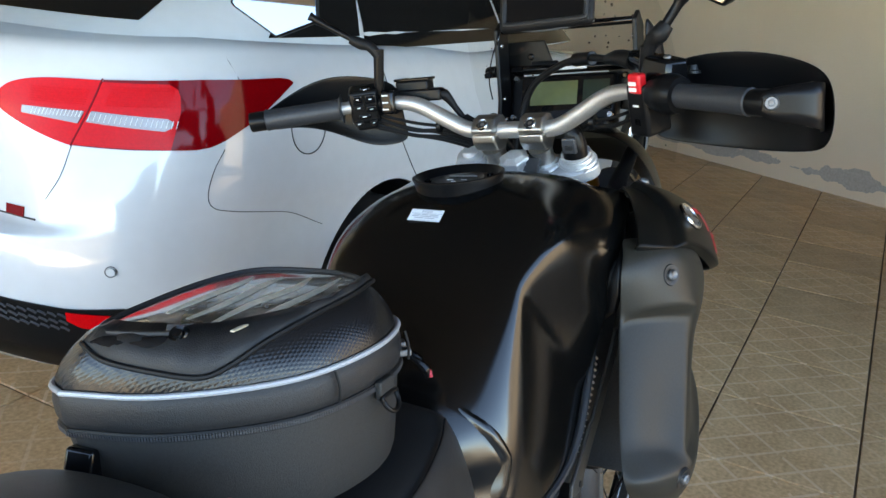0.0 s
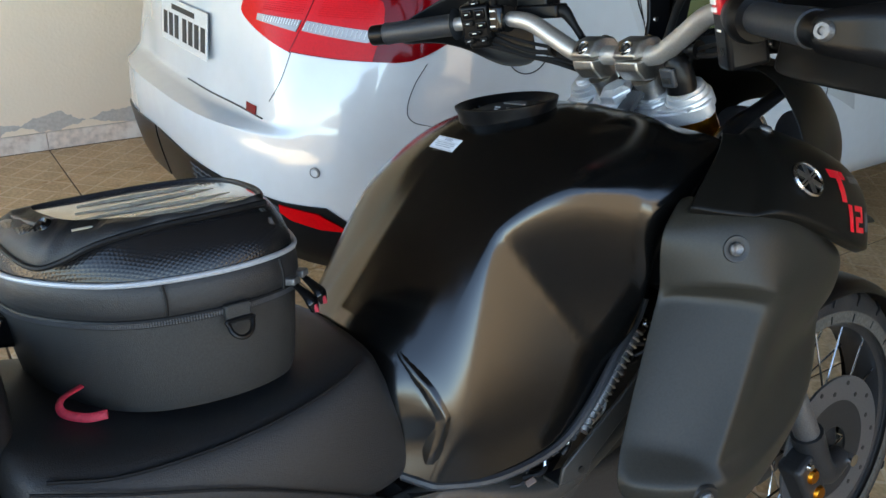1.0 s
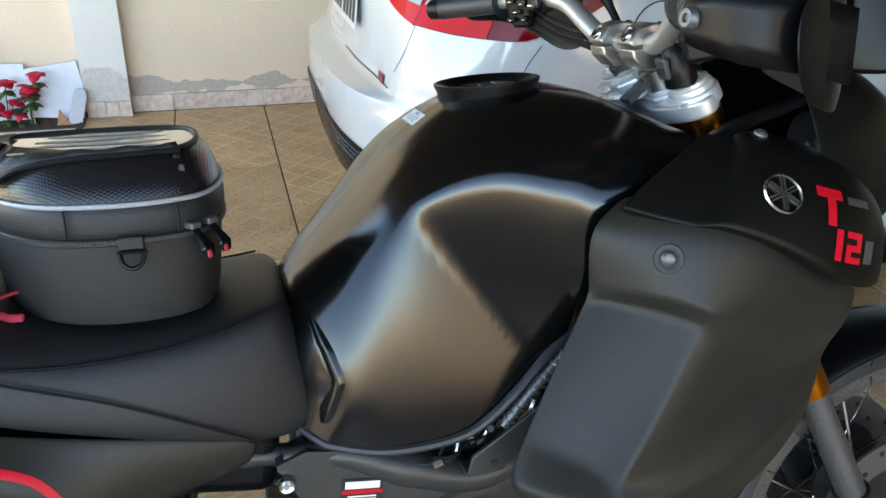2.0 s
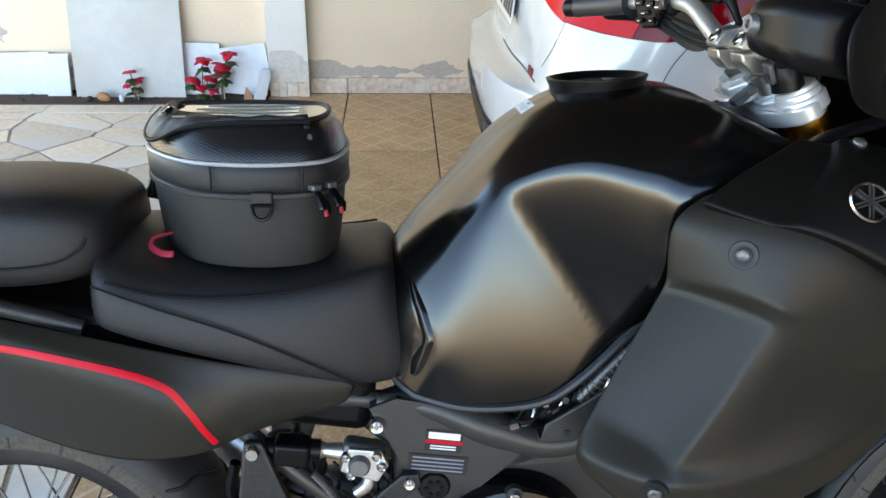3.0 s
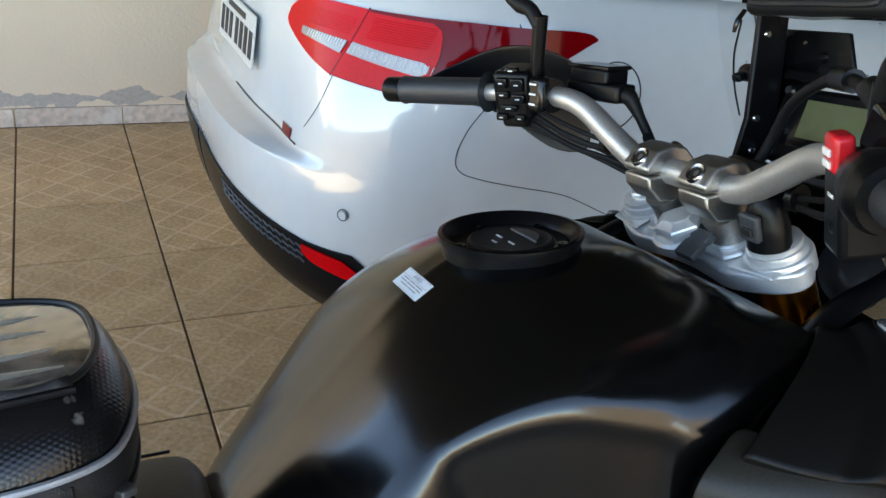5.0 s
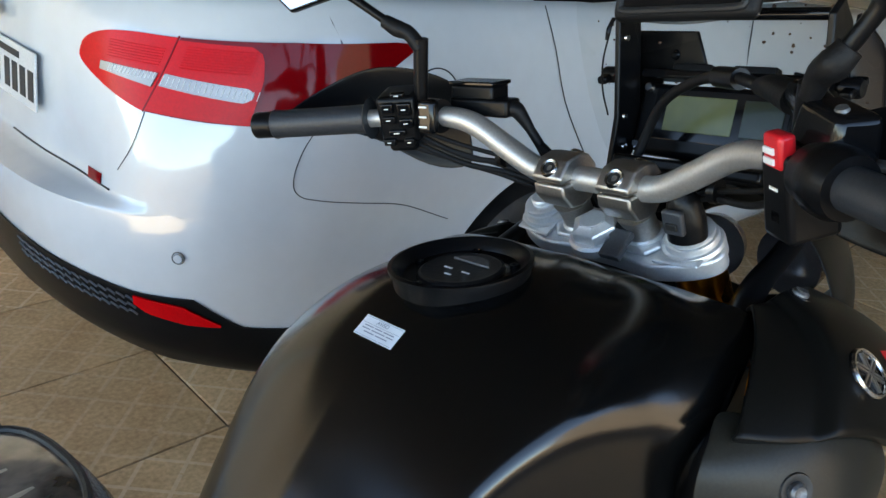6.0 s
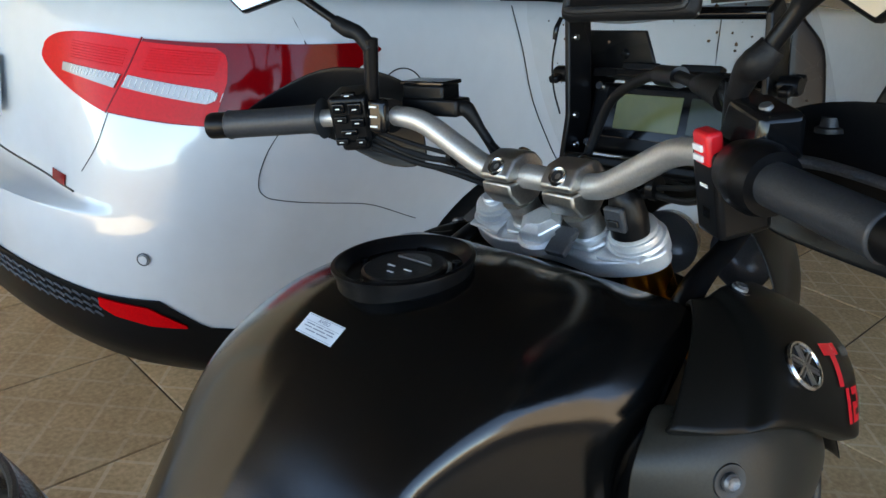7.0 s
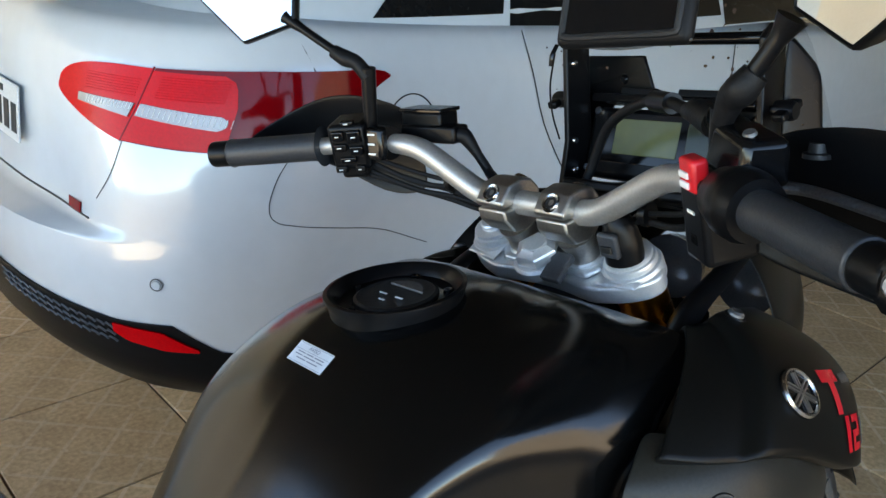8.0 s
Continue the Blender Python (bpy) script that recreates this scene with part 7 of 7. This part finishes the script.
for u, v in ((-0.098, -0.036), (0.098, -0.036), (-0.096, 0.040)):
    part("display_bolt", lathe([(0.0, 0.005), (0.005, 0.005), (0.007, 0.0)], dm @ Vector((u, v, 0)), dm.to_3x3() @ Vector((0, 0, 1)), 14), STEEL, dash)
part("lower_tray", box((0.480, -0.020, 1.118), (0.10, 0.20, 0.014), (0, 20, 0)), PLASTIC, bike, bevel=0.004)
part("cross_rail", box((0.530, -0.020, 1.230), (0.026, 0.235, 0.012), (0, 20, 0)), GLOSS_BLACK, bike, bevel=0.003)
for u in (-0.05, 0.035):
    part("rail_tab", box((0.536, -0.020 - u, 1.239), (0.016, 0.055, 0.010), (0, 20, 0)), PLASTIC, bike, bevel=0.002)
part("rail_print", box((0.5168, -0.030, 1.2305), (0.0015, 0.06, 0.006), (0, 20, 0)), WHITE, bike, smooth=False)

# screen stays, knobs, crossbar and the clear windscreen
for side in (1, -1):
    y = -0.032 + side * 0.134
    pl_out = [(0.455, 1.115), (0.485, 1.100), (0.520, 1.150), (0.515, 1.30), (0.490, 1.325), (0.468, 1.310), (0.470, 1.18)]
    stay = part("screen_stay", slab(pl_out, -0.004, 0.004, axes((0, y, 0), (1, 0, 0), (0, 0, 1))), PLASTIC, bike, "black plate holding the windscreen", bevel=0.002)
    k = part("knob", lathe([(0.0, 0.022), (0.009, 0.022), (0.011, 0.018), (0.011, 0.0), (0.005, 0.0), (0.005, -0.006)], (0.488, y + side * 0.010, 1.232), (0, side, 0), 20), PLASTIC, stay, "black winged knob")
    for a in (0.3, 0.3 + math.pi):
        part("knob_wing", box((0.488 + 0.014 * math.cos(a), y + side * 0.022, 1.232 + 0.014 * math.sin(a)), (0.018, 0.014, 0.010), (0, -math.degrees(a), 0)), PLASTIC, k, bevel=0.003)
    for z in (1.14, 1.18, 1.28):
        part("stay_bolt", lathe([(0.0, 0.003), (0.004, 0.003), (0.005, 0.0)], (0.482, y - side * 0.005, z), (0, -side, 0), 12), STEEL, stay)
for side in (1, -1):
    y = -0.032 + side * 0.140
    rows = [[Vector((0.500 + 0.05 * u, y + side * (0.004 + 0.032 * u - 0.012 * v * u), 1.10 + 0.22 * v - 0.05 * u * v)) for u in (0, 0.33, 0.66, 1)] for v in (0, 0.25, 0.5, 0.75, 1)]
    part("screen_wing", loft(rows, closed=False), PLASTIC, bike, "black moulded support at the screen's edge", solid=0.003, sub=1)
part("cross_bar", cyl((0.492, 0.100, 1.308), (0.492, -0.164, 1.308), 0.007, seg=16), GLOSS_BLACK, bike, "black crossbar above the display")
rows = []
for j in range(9):
    v = j / 8
    z = 1.07 + 0.42 * v
    w = float(np.interp(v, [0, 0.3, 0.6, 0.9, 1], [0.175, 0.205, 0.195, 0.15, 0.10]))
    rows.append([Vector((0.64 - 0.20 * v - 0.075 * abs(u) ** 2.2 * (1 - 0.3 * v), -0.035 + u * w, z - 0.03 * abs(u))) for u in (i / 8 - 1 for i in range(17))])
ws = part("windscreen", loft(rows, closed=False), SCREEN, bike, "clear windscreen specked with dirt")
ws.visible_shadow = False
rim = [r[0] for r in rows] + rows[-1][1:-1] + [r[-1] for r in rows[::-1]]
rnd = random.Random(17)
for k in range(120):
    bm = bmesh.new()
    j, i = rnd.uniform(0.5, 7.5), rnd.uniform(1, 15)
    a, b = int(j), int(i)
    p = rows[a][b].lerp(rows[a + 1][b], j - a).lerp(rows[a][b + 1].lerp(rows[a + 1][b + 1], j - a), i - b)
    r = rnd.uniform(0.0008, 0.0030)
    lump(bm, p + Vector((-0.003, 0, 0)), (0.0004, r, r * rnd.uniform(0.6, 1.2)), k)
    part("dirt_speck", bm, EARTH, ws)


# black inner cowl panels that fill the space beside the display
for side, outl in ((1, [(0.142, 1.285), (0.034, 1.285), (0.019, 1.243), (0.080, 1.227), (0.107, 1.150), (0.135, 1.150)]), (-1, [(-0.172, 1.225), (-0.095, 1.240), (-0.085, 1.150), (-0.165, 1.140)])):
    part("inner_cowl", slab(outl, -0.003, 0.003, axes((0.548, 0, 0), (0, 1, 0), (0, 0, 1))), PLASTIC, bike, "black inner cowl beside the display", bevel=0.002)
    y = outl[1][0] + side * 0.03
    part("cowl_rivet", lathe([(0.0, 0.004), (0.004, 0.004), (0.007, 0.001), (0.007, 0.0)], (0.5445, y, outl[1][1] - 0.03), (-1, 0, 0), 14), GLOSS_BLACK, bike)


# phone case on its mount above the display
pm = axes((0.437, -0.018, 1.357), (0.06, -1, 0.02), (0.30, 0, 1))
case = part("phone_case", box((0, 0, 0), (0.176, 0.112, 0.024)), RUBBER, bike, "black padded phone case with dark window", bevel=0.011)
case.data.transform(pm)
part("case_rim", tube([pm @ Vector((x, y, 0.012)) for x, y in [(0.076 * c1, 0.045 * c2) for c1, c2 in ((-1, -0.8), (-0.9, -1), (0, -1), (0.9, -1), (1, -0.8), (1, 0), (1, 0.8), (0.9, 1), (0, 1), (-0.9, 1), (-1, 0.8), (-1, 0), (-1, -0.8))]], 0.0045, seg=8, steps=3), VINYL, case)
part("case_window", slab([(-0.072, -0.041), (0.072, -0.041), (0.072, 0.041), (-0.072, 0.041)], 0.0115, 0.0128, pm), GLOSS_BLACK, case, "dark glossy window", smooth=False)
part("case_zip", tube([pm @ Vector((-0.088, -0.050, 0)), pm @ Vector((0, -0.058, 0)), pm @ Vector((0.088, -0.050, 0))], 0.0016, seg=6, steps=4), CASTING, case)
part("zip_tag", tube([pm @ Vector((-0.086, -0.052, 0.006)), pm @ Vector((-0.088, -0.066, 0.010)), pm @ Vector((-0.090, -0.078, 0.008))], [0.0025, 0.003, 0.002], seg=6, steps=3), GLOSS_BLACK, case)
part("case_mount", tube([pm @ Vector((0.03, 0, -0.01)), pm @ Vector((0.03, -0.02, -0.04)), (0.492, -0.045, 1.312)], 0.013, seg=12), PLASTIC, case)
part("case_strap", tube([pm @ Vector((-0.092, -0.062, 0.0)), (0.435, 0.098, 1.255), (0.462, 0.118, 1.215), (0.480, 0.122, 1.180)], 0.0012, seg=6), RUBBER, case)


# bag strapped on the rider seat
bag = thing("tail_bag", pose(0, -3.649, 0, -9.9) @ Matrix.Translation((-0.397, 0, 0.856)), "black semi-rigid travel bag with silver piping, on the seat", "bag")
PLAN = [(-0.165, 0.090), (-0.145, 0.0), (-0.102, -0.074), (-0.048, -0.122), (0.030, -0.140), (0.096, -0.126), (0.126, -0.088), (0.138, 0.0), (0.118, 0.108), (0.035, 0.146), (-0.095, 0.142), (-0.148, 0.124)]


def bag_ring(k, z, ky=None, dx=0.0, dy=0.0):
    """The bag's plan outline, scaled, at a height above the seat."""
    ky = k if ky is None else ky
    loop = smooth_line(PLAN + PLAN[:1], 5)[:-1]
    return [Vector((p.x * k + dx, p.y * ky + dy, z)) for p in loop]


def around(ring, r, name, material, label="", seg=8):
    return part(name, tube(ring + ring[:1], r, seg=seg, steps=1, smooth=False), material, bag, label)


part("lower_body", loft([bag_ring(k, z) for z, k in ((0.0, 0.80), (0.004, 0.86), (0.014, 0.885), (0.05, 0.92), (0.09, 0.95), (0.106, 0.957))]), BAG_FABRIC, bag, "matt black moulded bag body")
part("zip_band", loft([bag_ring(k, z) for z, k in ((0.104, 0.945), (0.108, 0.978), (0.116, 0.992), (0.130, 0.996), (0.140, 0.985), (0.144, 0.96))]), VINYL, bag, "black padded band with zip")
around(bag_ring(0.972, 0.1055), 0.0030, "zip", RUBBER)
around(bag_ring(0.978, 0.1005), 0.0018, "zip", RUBBER)
teeth = bmesh.new()
loop = smooth_line(bag_ring(0.985, 0.1030) + bag_ring(0.985, 0.1030)[:1], 6)
for a, b in zip(loop, loop[1:]):
    d = (b - a).normalized()
    m = axes((a + b) / 2, d, (0, 0, 1))
    slab([(-0.0007, -0.0026), (0.0007, -0.0026), (0.0007, 0.0026), (-0.0007, 0.0026)], -0.0015, 0.0015, m, teeth)
part("zip_teeth", teeth, RIBBED, bag, "dark zip teeth", smooth=False)
for x, y in ((-0.030, -0.131), (0.086, -0.137)):
    part("band_seam", tube([(x, y - 0.0022, 0.111), (x + 0.001, y - 0.0034, 0.126), (x, y - 0.001, 0.142)], 0.0016, seg=6, steps=4), RUBBER, bag)
around(bag_ring(0.985, 0.1440), 0.0030, "piping", SILVER_PIPING, "silver reflective piping")
part("lid", loft([bag_ring(k, z, ky, dx, dy) for z, k, ky, dx, dy in ((0.143, 0.968, 0.968, 0, 0), (0.152, 0.965, 0.960, 0, 0), (0.166, 0.935, 0.91, 0, -0.001), (0.180, 0.885, 0.83, 0.0, -0.003), (0.189, 0.835, 0.765, 0.0, -0.004), (0.1925, 0.79, 0.71, 0, -0.005), (0.1935, 0.5, 0.4, 0, -0.005))]), HONEYCOMB, bag, "black embossed honeycomb vinyl lid, scuffed")
lid = bag.children[-1]
part("map_pocket", loft([bag_ring(k, z, ky, 0.004, -0.005) for z, k, ky in ((0.189, 0.77, 0.68), (0.1925, 0.765, 0.675), (0.1945, 0.70, 0.61), (0.1945, 0.3, 0.25))]), POCKET, lid, "clear creased map pocket")
rim = bag_ring(0.775, 0.1935, 0.69, 0.004, -0.005)
part("pocket_rim", tube(rim + rim[:1], 0.0032, seg=8, steps=1, smooth=False), VINYL, lid)
for k in range(4):
    v = -0.066 + 0.036 * k
    bend = 0.004 * math.sin(2.1 * k)
    line = [Vector((-0.088 + 0.008 * k, v, 0.1948)), Vector((-0.02, v + bend, 0.1952)), Vector((0.04, v - bend, 0.1950)), Vector((0.088 - 0.006 * k, v + 0.006, 0.1942))]
    part("film_fold", tube(line, [0.003, 0.0065, 0.006, 0.002], seg=8, steps=5, flat=0.3), CREAM, lid, "cream fold of the pocket film")
fl = [Vector((-0.140, 0.075, 0.187)), Vector((-0.146, 0.040, 0.176)), Vector((-0.138, -0.020, 0.168)), Vector((-0.124, -0.056, 0.163)), Vector((-0.104, -0.072, 0.168)), Vector((-0.072, -0.092, 0.183)), Vector((-0.020, -0.105, 0.1915)), Vector((0.040, -0.108, 0.1935)), Vector((0.094, -0.098, 0.193))]
inner_f = [Vector((-0.105, 0.070, 0.198)), Vector((-0.105, 0.035, 0.199)), Vector((-0.095, -0.015, 0.199)), Vector((-0.085, -0.040, 0.199)), Vector((-0.072, -0.055, 0.199)), Vector((-0.048, -0.072, 0.1985)), Vector((-0.010, -0.090, 0.1975)), Vector((0.040, -0.096, 0.1975)), Vector((0.088, -0.088, 0.1975))]
fa, fb = smooth_line(inner_f, 5), smooth_line(fl, 5)
part("flap", loft([fa, [p.lerp(q, 0.5) + Vector((0, 0, 0.004 + 0.0015 * math.sin(i * 1.3))) for i, (p, q) in enumerate(zip(fa, fb))], fb], closed=False), VINYL, lid, "folded vinyl closing flap", solid=0.003)
part("flap_piping", tube(fl, 0.003, seg=8, steps=6), RUBBER, lid)
part("clasp", lathe([(0.0, 0.006), (0.004, 0.006), (0.005, 0.004), (0.008, 0.005), (0.010, 0.002), (0.011, -0.002)], (-0.1060, -0.0180, 0.1925), (-0.65, -0.28, 0.70), 20), GLOSS_BLACK, lid, "round black push clasp")
part("clasp_plate", box((0, 0, 0), (0.030, 0.026, 0.004)), CASTING, lid, bevel=0.0015).data.transform(axes((-0.1045, -0.0170, 0.1905), (0.4, -0.92, 0), (0.68, 0.28, 0.70)))
ringc = Vector((0.035, -0.142, 0.090))
part("d_ring", tube([ringc + Vector((0.012 * math.cos(a), -0.004 + 0.006 * math.sin(a), 0.013 * math.sin(a))) for a in (math.pi * (1 + k / 8) for k in range(9))] + [ringc + Vector((0.012, -0.003, 0.004)), ringc + Vector((-0.012, -0.003, 0.004)), ringc + Vector((-0.012, -0.004, 0))], 0.0026, seg=8, steps=3), PLASTIC, bag, "black plastic D-ring")
part("ring_tab", box(ringc + Vector((0, 0.001, 0.010)), (0.026, 0.008, 0.020)), BAG_FABRIC, bag, bevel=0.002)
for dx, dy in ((0.100, -0.122), (0.118, -0.104)):
    pull = part("zip_pull", tube([(dx, dy - 0.004, 0.112), (dx + 0.009, dy - 0.015, 0.099), (dx + 0.014, dy - 0.019, 0.090), (dx + 0.016, dy - 0.020, 0.080)], [0.0035, 0.0065, 0.0095, 0.006], seg=8, steps=5, flat=0.6), GLOSS_BLACK, bag, "black zip pull with red tip")
    part("pull_tip", tube([(dx + 0.0145, dy - 0.0220, 0.088), (dx + 0.016, dy - 0.0225, 0.080)], 0.0050, seg=8, steps=3, flat=0.6), STRAP, pull)
    part("zip_slider", box((dx, dy - 0.004, 0.113), (0.014, 0.014, 0.008), (0, 0, 40)), CASTING, pull, bevel=0.002)
part("strap", tube([(-0.106, -0.050, 0.032), (-0.128, -0.060, 0.028), (-0.130, -0.072, 0.019), (-0.112, -0.088, 0.014), (-0.094, -0.098, 0.016)], 0.0046, seg=8, steps=5, flat=0.4), STRAP, bag, "red webbing strap loop")
part("buckle", box((-0.158, 0.080, 0.070), (0.026, 0.030, 0.036), (10, 15, 20)), GLOSS_BLACK, bag, bevel=0.004)

# floor tiles, nearest to the wall first; the joints lie open between them
half = S / 2 - 0.0036
tile_bm = slab([(-half, -half), (half, -half), (half, half), (-half, half)], -0.008, 0.0)
tile_me = bpy.data.meshes.new("tile")
bmesh.ops.bevel(tile_bm, geom=[e for e in tile_bm.edges if all(v.co.z > -0.001 for v in e.verts)], offset=0.002, segments=1, affect="EDGES")
bmesh.ops.recalc_face_normals(tile_bm, faces=tile_bm.faces)
tile_bm.to_mesh(tile_me)
tile_bm.free()
tile_me.materials.append(TILE)
rnd = random.Random(2)
for i in range(-2, 14):
    for j in range(13):
        x, y = FLOOR_X + (i + 0.5) * S, FLOOR_Y - (j + 0.5) * S
        ob = new("tile", tile_me)
        ob.parent = floor
        ob.matrix_world = pose(x, y, rnd.uniform(-0.0006, 0.0006), rnd.uniform(-0.05, 0.05), rnd.uniform(-0.05, 0.05))

# skirting tiles along the walls
sk_bm = box((0, 0, 0.044), (0.469, 0.016, 0.088))
sk_me = bpy.data.meshes.new("skirting_tile")
bmesh.ops.recalc_face_normals(sk_bm, faces=sk_bm.faces)
sk_bm.to_mesh(sk_me)
sk_bm.free()
sk_me.materials.append(SKIRTING)
skirt = thing("baseboard", None, "beige tile skirting chipped along its top", "baseboard", kind="structure")
for k in range(14):
    ob = new("skirting_tile", sk_me)
    ob.parent = skirt
    ob.matrix_world = pose(FLOOR_X + (k - 0.5) * S, 0.110 + rnd.uniform(0, 0.002), 0)
part("skirting_tile", box((-0.588, 0.110, 0.044), (0.205, 0.016, 0.086)), SKIRTING, skirt, smooth=False)
for x, w in ((-0.89, 0.045), (-0.842, 0.045), (-0.785, 0.062), (-0.722, 0.058)):
    ob = part("skirting_tile", box((x, 0.034, 0.042), (w, 0.012, 0.084 + rnd.uniform(-0.01, 0.01))), SKIRTING, skirt, smooth=False)

# irregular flagstones of the path
flags = part("path_bed", box((-2.255, -2.78, -0.011), (2.60, 5.25, 0.012)), MORTAR, smooth=False)
tagged(flags, "irregular pale flagstone path with mortar joints", "path", kind="structure")
rnd = random.Random(21)
seeds = []
for i in range(9):
    for j in range(17):
        seeds.append((-3.39 + 0.29 * i + rnd.uniform(-0.16, 0.16) + 0.14 * (j % 2), -5.18 + 0.30 * j + rnd.uniform(-0.15, 0.15)))


def clip(poly, p, n):
    """Keeps the side of a polygon behind a line through p."""
    out = []
    for a, b in zip(poly, poly[1:] + poly[:1]):
        da, db = (a[0] - p[0]) * n[0] + (a[1] - p[1]) * n[1], (b[0] - p[0]) * n[0] + (b[1] - p[1]) * n[1]
        if da <= 0:
            out.append(a)
        if da * db < 0:
            k = da / (da - db)
            out.append((a[0] + (b[0] - a[0]) * k, a[1] + (b[1] - a[1]) * k))
    return out


for a in seeds:
    poly = [(-3.45, -5.33), (-0.965, -5.33), (-0.965, -0.28), (-3.45, -0.28)]
    for b in seeds:
        if b != a:
            d = math.hypot(b[0] - a[0], b[1] - a[1])
            if d < 1.3:
                n = ((b[0] - a[0]) / d, (b[1] - a[1]) / d)
                mid = ((a[0] + b[0]) / 2 - n[0] * 0.008, (a[1] + b[1]) / 2 - n[1] * 0.008)
                poly = clip(poly, mid, n)
                if len(poly) < 3:
                    break
    if len(poly) >= 3:
        cx, cy = sum(p[0] for p in poly) / len(poly), sum(p[1] for p in poly) / len(poly)
        ob = part("flagstone", slab([(x - cx, y - cy) for x, y in poly], -0.012, rnd.uniform(-0.001, 0.003)), FLAG, flags, smooth=False)
        ob.matrix_world = pose(cx, cy, 0)
kerb = thing("kerb", None, "flat pale stone edging of the planting strip", "kerb", kind="structure")
for k in range(5):
    part("kerb_stone", box((-1.235 - 0.56 * k, -0.205, -0.004), (0.555, 0.13, 0.016)), FLAG, kerb, smooth=False)
